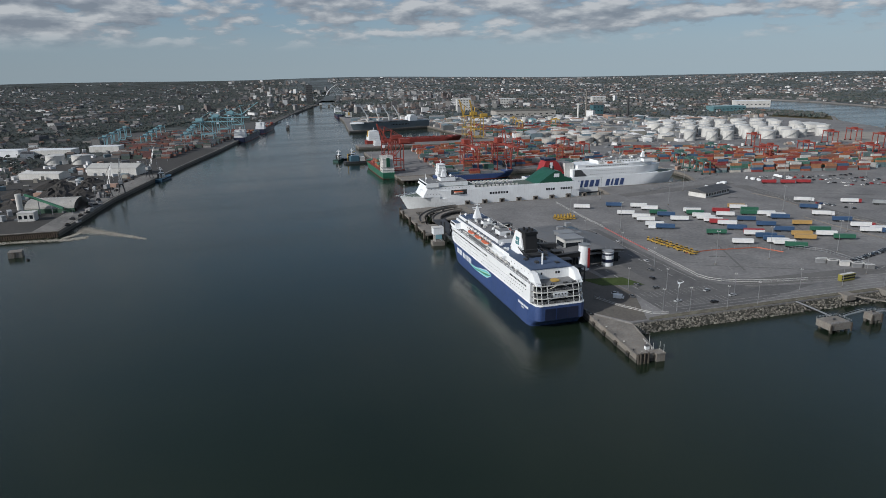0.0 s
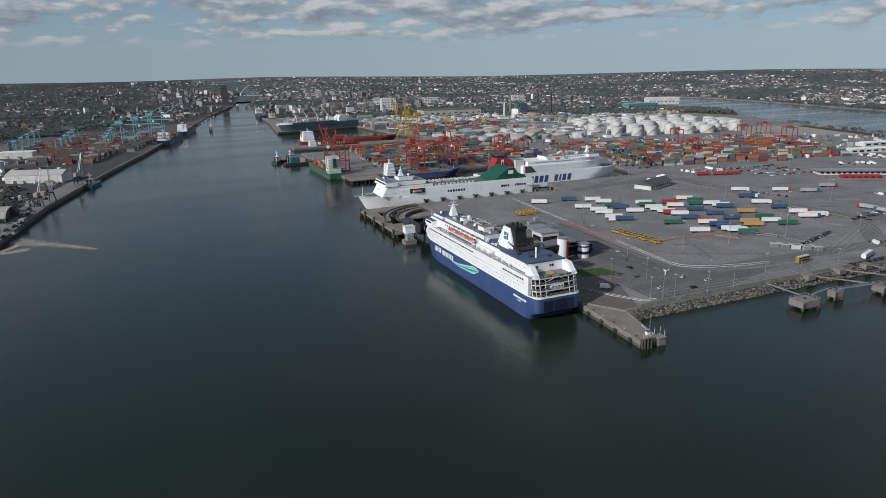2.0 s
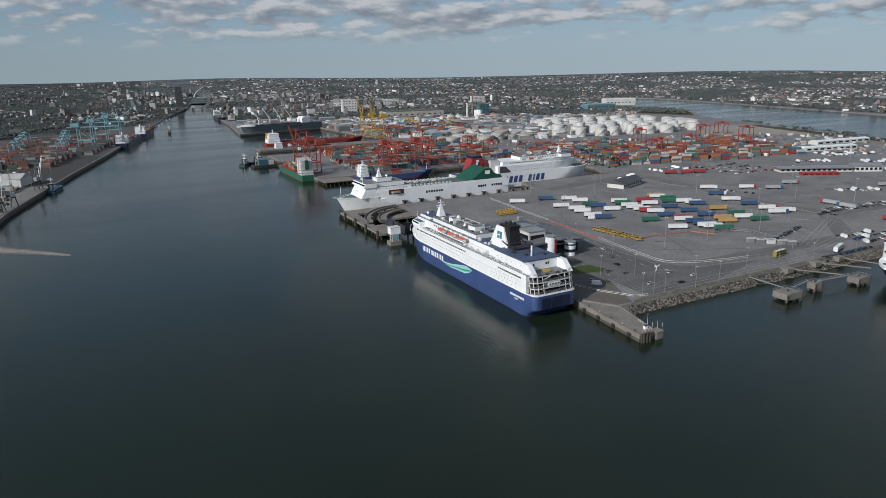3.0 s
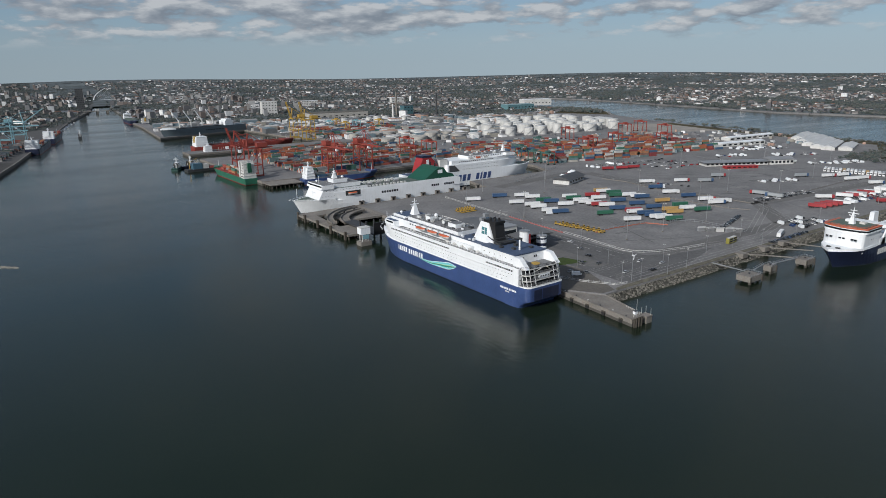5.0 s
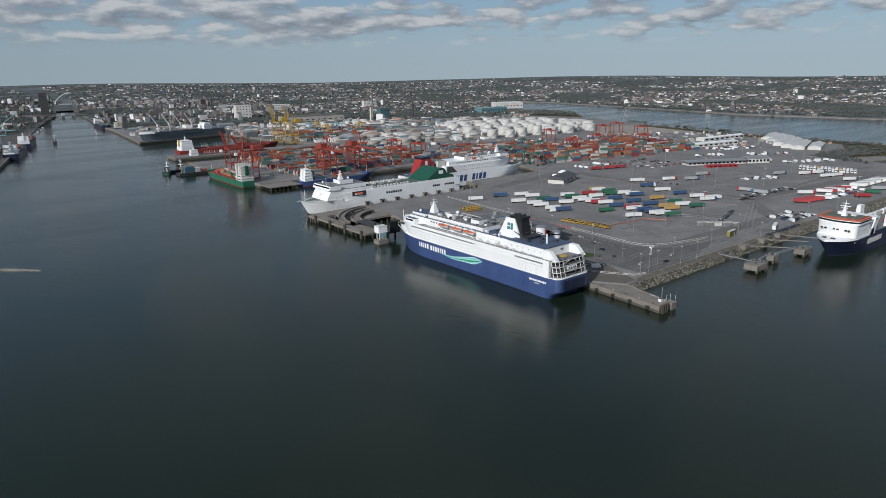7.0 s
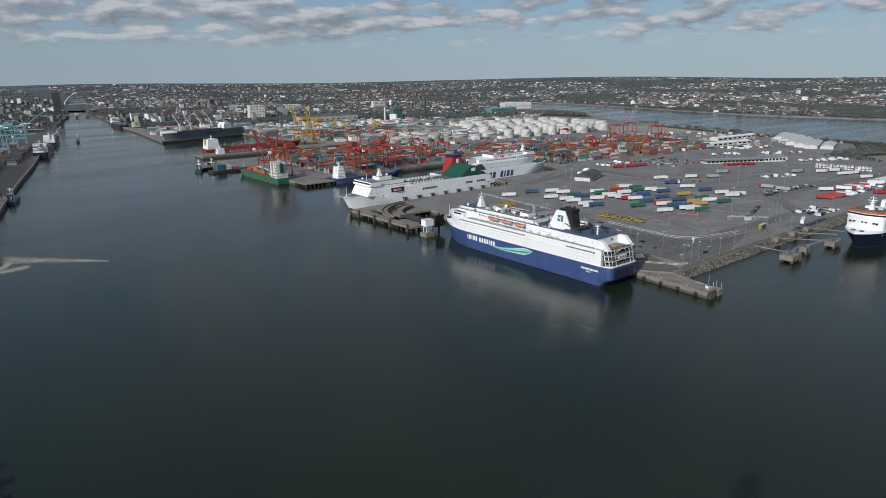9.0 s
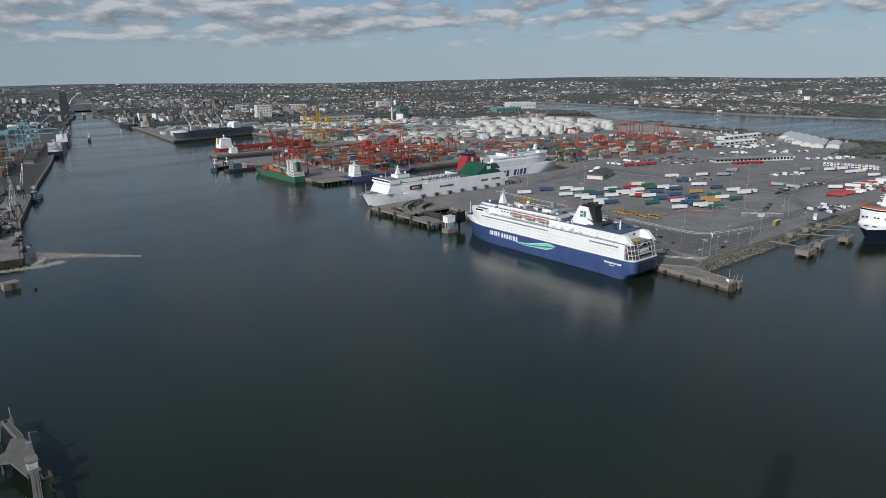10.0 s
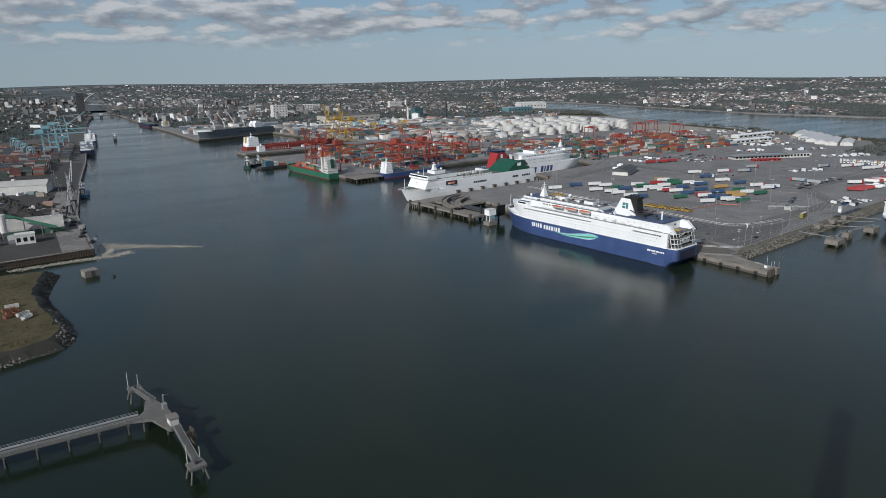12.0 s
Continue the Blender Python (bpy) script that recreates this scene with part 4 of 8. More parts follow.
def cargo_ship(name, at, L, B, T, hullmat, label, house, house_h, tone=WHITE, funnel=YELLOW, cargo="boxes", deck=DECKGREEN, towers=False):
    """A coaster: hull, stern house, funnel, mast and a cargo deck."""
    f = thing(name, at, label, "ship")
    part("hull", hull(L, B, -2, T, T, 6, 0.7, 0.84, 0.9, n=24), hullmat, f)
    part("boot_top", hull(L + 0.05, B + 0.1, -0.2, 0.7, T, 6, 0.7, 0.84, 0.9, levels=2, n=24), RUSTRED, f)
    part("forecastle", hull(L, B + 0.04, T, T + 2.2, T, 6, 0.7, 0.84, 0.9, levels=2, n=24, u0=L * 0.87), hullmat, f)
    part("cargo_deck", Shape().box(house + 1, -B * 0.42, T + 0.01, L * 0.86, B * 0.42, T + 0.9), deck, f)
    w = B * 0.44
    z = T
    k = max(2, int(house_h / 3.2))
    for i in range(k):
        u0, u1 = 3 + i * 0.5, house - i * 0.5
        ww = w * (1 - 0.03 * i)
        h = part("house_tier", Shape().box(u0, -ww, z, u1, ww, z + house_h / k - 0.25).box(u0 - 0.4, -ww - 0.5, z + house_h / k - 0.25, u1 + 0.4, ww + 0.5, z + house_h / k), tone, f)
        part("window_band", Shape().box(u1 - 0.02, -ww * 0.9, z + house_h / k * 0.45, u1 + 0.1, ww * 0.9, z + house_h / k * 0.72), GLASSDARK, h)
        part("window_band", Shape().box(u0 + 1, ww - 0.02, z + house_h / k * 0.45, u1 - 1, ww + 0.08, z + house_h / k * 0.7), GLASSDARK, h)
        z += house_h / k
    part("funnel", Shape().box(2.5, -2.2, T + house_h * 0.4, 6.5, 2.2, T + house_h * 1.05, taper=0.8), funnel, f)
    mast(f, house * 0.6, z, house_h * 0.45, 0.8, tone)
    part("foremast", Shape().cyl(L * 0.92, 0, T + 2, T + 9, 0.3, 0.15, 6), tone, f)
    if towers:
        for u in (house + 2, house - 6):
            part("cell_tower", Shape().box(u, -B * 0.42, T, u + 3.4, B * 0.42, T + house_h * 1.1).box(u + 0.6, -B * 0.45, T + house_h * 1.1, u + 2.8, B * 0.45, T + house_h * 1.16), tone, f)
    if cargo == "boxes":
        rng = random.Random(L)
        n = int((L * 0.84 - house - 4) / 12.8)
        for i in range(n):
            for j in range(int(B * 0.8 / 2.6)):
                for q in range(rng.choice((0, 1, 1, 2))):
                    part("deck_container", BOX40, None, f, at=(house + 9 + i * 12.8, -B * 0.4 + 1.4 + j * 2.6, T + 0.9 + q * 2.6))
    elif cargo == "hatches":
        for i in range(5):
            a = house + 3 + i * (L * 0.82 - house) / 5
            part("hatch_cover", Shape().box(a, -B * 0.36, T + 0.9, a + (L * 0.82 - house) / 5 - 1.5, B * 0.36, T + 2.2), deck, f)
    elif cargo == "pipes":
        part("pipe", Shape().beam((house, -1.5, T + 1.8), (L * 0.85, -1.5, T + 1.8), 0.8).beam((house, 1.2, T + 1.8), (L * 0.85, 1.2, T + 1.8), 0.6), deck, f)
        for u in steps(house + 8, L * 0.8, 8):
            part("pipe_bridge", Shape().box(u, -B * 0.35, T + 0.9, u + 0.6, B * 0.35, T + 2.4), hullmat, f)
            part("deck_post", Shape().cyl(u + 4, 3, T, T + 5.5, 0.3, n=6), OFFWHITE, f)
    return f


cargo_ship("coaster", pose(143.5, 757, 0, 0, 0, 91), 122, 16, 7, mat("green_hull", (0.02, 0.12, 0.075), 0.45, var=0.3, streak=0.15), "green coaster with pale cell towers, alongside the river quay", 14, 16, OFFWHITE, GREENPAINT, "boxes", RUSTRED, True)
cargo_ship("coaster", pose(189, 723, 0, 0, 0, 0), 96, 15, 6, HULLBLUE, "blue coaster with white stern house, loaded with dark containers", 13, 13, WHITE, WHITE, "boxes", DECKGREY)
cargo_ship("tanker", pose(172, 1103, 0, 0, 0, 1), 168, 24, 9.5, RUSTRED, "dark red tanker with white stern house and yellow funnel", 22, 15, WHITE, YELLOW, "pipes", RUSTRED)
cargo_ship("tanker", pose(176, 1066, 0, 0, 0, 1), 62, 11, 4, RUSTRED, "small red tanker with white house, moored outside the pier", 14, 9, WHITE, OFFWHITE, "pipes", DECKGREY)
cargo_ship("cargo_ship", pose(218, 1880, 0, 0, 0, -92), 135, 20, 8, NAVY, "dark cargo ship with white house on the far river quay", 20, 13, WHITE, WHITE, "hatches")
cargo_ship("cargo_ship", pose(226, 1700, 0, 0, 0, 88), 96, 17, 6, NAVY, "dark ship laid up on the far river quay", 18, 12, OFFWHITE, YELLOW, "hatches")
cargo_ship("container_ship", pose(-33, 1245, 0, 0, 0, 78), 150, 22, 9, NAVY, "dark container ship with white house under the blue cranes", 18, 13, WHITE, WHITE, "boxes")
cargo_ship("container_ship", pose(4, 1408, 0, 0, 0, 78), 135, 20, 9, NAVY, "dark container ship lying ahead of another at the south quay", 18, 13, WHITE, WHITE, "boxes")


def grey_geared_ship():
    f = thing("geared_ship", pose(352, 1402, 0, 0, 0, 196), "slate-grey car carrier with white bow house and pale deck cranes", "ship")
    L, B, T = 178, 26, 17
    slate = mat("slate_hull", (0.085, 0.115, 0.135), 0.5, var=0.25)
    part("hull", hull(L, B, -2, T, T, 8, 0.66, 0.84, 0.92, n=24), slate, f)
    part("bow_cap", hull(L, B + 0.05, T, T + 2.5, T, 8, 0.66, 0.84, 0.92, n=24, levels=2, u0=L * 0.86), WHITE, f, "white bow")
    part("stern_house", Shape().box(28, -10, T, 46, 10, T + 9).box(31, -9, T + 9, 43, 9, T + 12), WHITE, f)
    part("deck", Shape().box(50, -11, T + 0.01, 150, 11, T + 1.5), DARKSTEEL, f)
    windows(f, steps(52, 90, 12), 13.05, 11.5, TALLWINDOW)
    for u in (66, 90, 114, 138):
        c = part("deck_crane", Shape().cyl(u, 0, T, T + 13, 1.6, 1.2, 8).box(u - 2, -2, T + 12, u + 2, 2, T + 16), OFFWHITE, f, "pale deck crane")
        part("jib", Shape().beam((u + 1, 0, T + 14), (u + 14, 0, T + 33), 1.4), WHITE, c)


grey_geared_ship()


def tug(at, label, tone, L=26.0, B=9.0):
    f = thing("tug", at, label, "tug")
    part("hull", hull(L, B, -1.5, 3.2, 3.2, 2.5, 0.6, 0.7, 0.85, n=18), tone, f)
    part("fender", hull(L + 0.4, B + 0.5, 2.2, 3.0, 3.2, 2.5, 0.6, 0.7, 0.85, n=18, levels=2), TYRE, f)
    h = part("deckhouse", Shape().box(9, -3, 3.2, 19, 3, 6.2), OFFWHITE, f)
    part("wheelhouse", Shape().box(12, -2.4, 6.2, 17, 2.4, 9.2, taper=1.05), WHITE, f)
    part("window_band", Shape().box(11.9, -2.5, 7.6, 17.15, 2.5, 8.6), GLASSDARK, f)
    part("funnel", Shape().box(8, -2.6, 3.2, 10, -1.2, 9).box(8, 1.2, 3.2, 10, 2.6, 9), DARKSTEEL, h)
    mast(f, 13, 9.2, 7, 0.6)
    part("winch", Shape().beam((21, -1.5, 4.2), (21, 1.5, 4.2), 1.6, 1.6, 8), DARKSTEEL, f)


tug(pose(100, 921, 0, 0, 0, 62), "dark tug with white wheelhouse, on the river off the pier", mat("tug_green", (0.02, 0.07, 0.06), 0.5))
tug(pose(113, 935, 0, 0, 0, 20), "small tug with white wheelhouse beside a barge", NAVY, 22, 8)
tug(pose(-119, 830, 0, 0, 0, 78), "blue-hulled tug moored along the south quay", mat("tug_blue", (0.02, 0.07, 0.12), 0.5), 42, 12)
tug(pose(62, 1480, 0, 0, 0, 80), "small dark work boat under way on the river", DARKSTEEL, 16, 6)


def barge():
    f = thing("barge", pose(110, 903, 0, 0, 0, 6), "flat grey work barge with a blue deck cabin", "barge")
    part("hull", hull(46, 14, -1.5, 3.0, 3.0, 4, 0.8, 0.9, 0.9, n=14), DARKSTEEL, f)
    part("deck_cabin", Shape().box(8, -4, 3.0, 20, 4, 10), mat("cabin_blue", (0.06, 0.13, 0.18), 0.5), f)
    part("deck_cabin", Shape().box(21, -4, 3.0, 28, 4, 8), OFFWHITE, f)
    part("spoil", Shape().box(29, -5, 3.0, 42, 5, 5, taper=0.7), RUSTRED, f)
    part("crane_post", Shape().cyl(5, 0, 3, 13, 0.5, n=6).beam((5, 0, 12), (16, 3, 16), 0.5), YELLOW, f)


barge()


# ---- quay edge, pier, shore ----
def quay_wall(path, name="quay_wall", top=Q, low=0.9, group="quay walls"):
    """A pale coping and upper face over a dark tidal band, set proud of the ground's edge."""
    up, down = Shape(), Shape()
    for (x0, y0), (x1, y1) in zip(path, path[1:]):
        d = Vector((x1 - x0, y1 - y0))
        nrm = Vector((d.y, -d.x)).normalized()
        for sh, a, b, za, zb in ((up, -0.25, 1.2, low + 1.4, top + 0.25), (down, -0.15, 0.4, -1.0, low + 1.4)):
            p = [(x0 - nrm.x * a, y0 - nrm.y * a), (x1 - nrm.x * a, y1 - nrm.y * a), (x1 - nrm.x * b, y1 - nrm.y * b), (x0 - nrm.x * b, y0 - nrm.y * b)]
            sh.prism(list(reversed(p)), za, zb)
    w = setting(name, up, CONCRETE, "weathered concrete quay wall with coping", "quay wall")
    part("tidal_band", down, DARKCON, w, "dark wet tidal band")
    return w


quay_wall([(152, 452), (152.9, 300), (153, 284)])
quay_wall([(330, 600), (322, 562), (170, 562), (170, 500), (152, 452)])
quay_wall([(470, 742), (462, 640), (446, 600), (330, 600)])
quay_wall([(152, 1085), (152, 1050), (425, 1045), (425, 985), (150, 985), (150, 742), (470, 742)])
quay_wall([(210, 1784), (200, 1600), (186, 1450), (176, 1335), (350, 1385), (366, 1190), (400, 1085), (152, 1085)])
quay_wall([(420, 3400), (350, 2950), (288, 2559), (248, 2150), (210, 1784)])
quay_wall([(-900, 572), (-160, 572)])
quay_wall([(-160, 572), (-145, 713), (-128, 800), (-100, 940), (-60, 1119), (4, 1440), (52, 1700), (104, 1963), (160, 2200), (206, 2392)])
PIER_TOP = 3.6
PIER = [(153, 289), (149.4, 231), (159.4, 231), (167.5, 264), (171, 289)]
pier = setting("pier", Shape().prism(PIER, -4, PIER_TOP), CONCRETE, "worn brown-grey concrete pier with a cracked deck", "pier")
part("coping", Shape().beam((153.2, 288, PIER_TOP + 0.15), (149.6, 231.2, PIER_TOP + 0.15), 0.9, 0.5).beam((149.6, 231.2, PIER_TOP + 0.15), (159.2, 231.2, PIER_TOP + 0.15), 0.9, 0.5).beam((159.2, 231.2, PIER_TOP + 0.15), (167.2, 264, PIER_TOP + 0.15), 0.7, 0.5), CONCRETE, pier, "pale raised coping")
part("tidal_band", Shape().prism([(152.8, 289), (149.15, 230.75), (159.6, 230.75), (167.8, 264), (171, 289)], -4, 1.4), DARKCON, pier, "dark wet tidal band")
part("root_slab", Shape().prism([(153.4, 283), (166.5, 265), (176, 265), (190, 300), (186, 345), (153.4, 345)], Q, Q + 0.02), mat("root_concrete", (0.115, 0.105, 0.092), 0.9, var=0.4, coarse=0.1, fine=0.8), pier, "stained concrete apron at the pier root")
setting("car_park", Shape().prism([(190, 268), (240, 268), (296, 284), (262, 290), (245, 300), (239, 318), (243, 440), (190, 440)], Q + 0.002, Q + 0.03), mat("car_park_asphalt", (0.105, 0.104, 0.104), 0.85, var=0.45, coarse=0.06, fine=0.5), "dark patched asphalt of the terminal car park", "ground")
setting("bank_lawn", Shape().prism([(180, 318), (204, 312), (199, 328), (174, 332)], Q, Q + 0.10), LAWN, "small patch of green grass", "grass")


def rocks(name, path, width, count, seed, top=Q, label="tumbled grey armour rocks on the shore slope", size=(0.7, 1.7)):
    rng = random.Random(seed)
    sh = Shape()
    seg = [(a, b, math.dist(a, b)) for a, b in zip(path, path[1:])]
    total = sum(s[2] for s in seg)
    ico = [(0, 0, 1), (0.9, 0, 0.35), (0.28, 0.85, 0.4), (-0.75, 0.5, 0.42), (-0.7, -0.55, 0.38), (0.3, -0.85, 0.36), (0.7, 0.5, -0.5), (-0.3, 0.8, -0.5), (-0.9, 0, -0.5), (-0.25, -0.85, -0.5), (0.7, -0.5, -0.5)]
    fc = [(0, 1, 2), (0, 2, 3), (0, 3, 4), (0, 4, 5), (0, 5, 1), (1, 6, 2), (2, 6, 7), (2, 7, 3), (3, 7, 8), (3, 8, 4), (4, 8, 9), (4, 9, 5), (5, 9, 10), (5, 10, 1), (1, 10, 6)]
    for _ in range(count):
        d = rng.uniform(0, total)
        for a, b, l in seg:
            if d <= l:
                break
            d -= l
        t = rng.random()
        nx, ny = (b[1] - a[1]) / l, -(b[0] - a[0]) / l
        off = t * width
        x, y = a[0] + (b[0] - a[0]) * d / l + nx * off, a[1] + (b[1] - a[1]) * d / l + ny * off
        z = top * (1 - t) - 0.3 * t
        r = rng.uniform(*size)
        g = rng.uniform(0, 6.28)
        k = [rng.uniform(0.7, 1.2) for _ in range(11)]
        sh.add([(x + r * q * (px * math.cos(g) - py * math.sin(g)), y + r * q * (px * math.sin(g) + py * math.cos(g)), z + 0.75 * r * q * pz) for (px, py, pz), q in zip(ico, k)], fc)
    ob = tagged(new(name, sh.mesh(name, ROCK)), label, "rocks", kind="stuff")
    bed = Shape()
    for a, b, l in seg:
        nx, ny = (b[1] - a[1]) / l, -(b[0] - a[0]) / l
        bed.add([(a[0], a[1], top - 0.05), (b[0], b[1], top - 0.05), (b[0] + nx * width, b[1] + ny * width, -0.6), (a[0] + nx * width, a[1] + ny * width, -0.6), (a[0], a[1], -2), (b[0], b[1], -2)], [(0, 3, 2, 1), (0, 4, 3), (1, 2, 5)])
    setting("shore_slope", bed, WETSHADEROCK, "dark weedy shore slope under the rocks", "shore")
    return ob


rocks("shore_rocks", [(166.8, 262), (176, 263.5), (330, 264), (420, 262), (560, 262), (700, 268)], 4.8, 5200, 3, top=3.9, size=(0.3, 0.75))
rocks("estuary_rocks", [(990, 300), (1035, 420), (1040, 661), (1115, 974), (1180, 1140), (1259, 1228)], 7.0, 500, 4, label="low rocks along the estuary bank", size=(1.2, 2.4))
setting("shore_verge", Shape().prism([(176, 263.5), (330, 264.5), (420, 262.5), (560, 262.5), (560, 266), (330, 267.5), (186, 267), (178, 266)], Q + 0.005, Q + 0.3), mat("verge_rubble", (0.15, 0.14, 0.11), 0.95, var=0.6, coarse=0.2, fine=1.2, spec=0.1), "scrubby grey-brown verge above the rocks", "verge")


def pier_end():
    f = thing("mooring_dolphin", pose(152.6, 230, 0), "cluster of black timber piles at the pier end", "dolphin")
    for k in range(6):
        part("pile", Shape().cyl(-3.0 + 0.95 * k, -0.3 - 0.4 * (k % 2), -2, 4.6 + 0.4 * (k % 2), 0.5, n=8), TIMBER, f)
    part("waling", Shape().box(-3.4, -0.1, 2.0, 2.4, 0.5, 2.5).box(-3.4, -0.1, 3.6, 2.4, 0.5, 4.1), TIMBER, f)
    g = thing("concrete_dolphin", pose(160.5, 231.5, 0), "square concrete dolphin with posts beside the pier end", "dolphin")
    part("block", Shape().box(-2.2, -2.2, -2, 2.2, 2.2, 3.4, taper=0.97), CONCRETE, g)
    part("cap", Shape().box(-2.4, -2.4, 3.4, 2.4, 2.4, 3.9), CONCRETE, g)
    for x, y in ((-1.5, 1.6), (1.6, 1.4), (1.6, -1.6)):
        part("post", Shape().cyl(x, y, 3.9, 7.6, 0.09, n=6), OFFWHITE, g)
    v = thing("signal_hut", pose(157.2, 235.5, PIER_TOP), "small white signal cabinet with posts on the pier head", "hut")
    part("cabin", Shape().box(-0.9, -0.8, 0, 0.9, 0.8, 1.7), WHITE, v)
    part("roof", Shape().box(-1.05, -0.95, 1.7, 1.05, 0.95, 1.85), ROOFDARK, v)
    part("pole", Shape().cyl(1.3, 0.3, 0, 7.5, 0.09, 0.06, 6), OFFWHITE, v)
    part("railing", rail([(-4.5, -2.6), (1.6, -2.6), (2.6, 3), (3.8, 9)], 0, 1.1, 1.8), OFFWHITE, v)
    for k in range(6):
        y = 236 + 9 * k
        b = thing("bollard", pose(150.6 + 0.062 * (y - 231), y, PIER_TOP + 0.02), "dark iron mooring bollard on the coping", "bollard", "pier bollards")
        part("stem", Shape().cyl(0, 0, 0, 0.5, 0.25, n=8), DARKSTEEL, b)
        part("head", Shape().cyl(0, 0, 0.5, 0.75, 0.4, n=8), OFFWHITE if k % 2 else DARKSTEEL, b)
    for k in range(4):
        y = 238 + 12 * k
        fd = thing("fender", pose(148.9 + 0.062 * (y - 231), y, 0), "dark rubber fender on the pier face", "fender", "pier fenders")
        part("pad", Shape().box(-0.4, -1.0, 0.2, 0.4, 1.0, 2.0), TYRE, fd)
        part("bracket", Shape().box(-0.3, -1.2, 2.0, 0.6, 1.2, 2.4), TIMBER, fd)


pier_end()


def mooring_platform(x, y, w, d, top, label):
    f = thing("mooring_platform", pose(x, y, 0), label, "dolphin", "mooring dolphins")
    part("cap", Shape().box(-w / 2, -d / 2, top - 3.4, w / 2, d / 2, top), CONCRETE, f)
    for a in (-0.38, 0.0, 0.38):
        for b in (-0.36, 0.36):
            part("pile", Shape().cyl(a * w, b * d, -3, top - 3.4, 0.8, n=8), DARKCON, f)
    part("rail", rail([(-w / 2, -d / 2), (w / 2, -d / 2), (w / 2, d / 2), (-w / 2, d / 2)], top, 1.1, 2.0), STEEL, f)
    part("bollard", Shape().cyl(0, 0, top, top + 0.9, 0.5, 0.6, 8), DARKSTEEL, f)
    for s in (-1, 1):
        part("fender", Shape().box(s * w / 2 - 0.4, -d / 2 - 0.5, 0.3, s * w / 2 + 0.4, -d / 2, top - 0.3), TIMBER, f)


mooring_platform(260, 236, 12, 9, 4.8, "concrete mooring platform on piles off the rocky shore")
mooring_platform(286, 238, 6, 5, 5.0, "small concrete mooring dolphin off the shore")
mooring_platform(318, 233, 10, 7, 4.8, "concrete mooring platform ahead of the freight ferry")
for x0, x1, y1 in ((268, 284, 241), (288, 314, 236), (262, 262, 262)):
    w = thing("catwalk", pose(0, 0, 0), "narrow grey steel catwalk between mooring dolphins", "catwalk", "catwalks")
    y0 = 238 if x0 != x1 else 240
    part("deck", Shape().beam((x0, y0, 5.2), (x1, y1, 5.2), 0.9, 0.4), STEEL, w)
    part("rail", Shape().beam((x0, y0 + 0.6, 6.2), (x1, y1 + 0.6, 6.2), 0.12).beam((x0, y0 - 0.6, 6.2), (x1, y1 - 0.6, 6.2), 0.12), STEEL, w)
for x0, x1 in ((296, 312), (322, 338), (345, 352)):
    w = thing("gangway", pose(0, 0, 0), "pale access bridge from the shore to a dolphin", "gangway", "gangways")
    part("deck", Shape().beam((x0, 263, Q + 0.3), (x1, 238, 5.2), 1.0, 0.5), CONCRETE, w)
    part("abutment", Shape().box(x0 - 3, 260, Q - 2, x0 + 3, 266, Q + 1.0), CONCRETE, w)


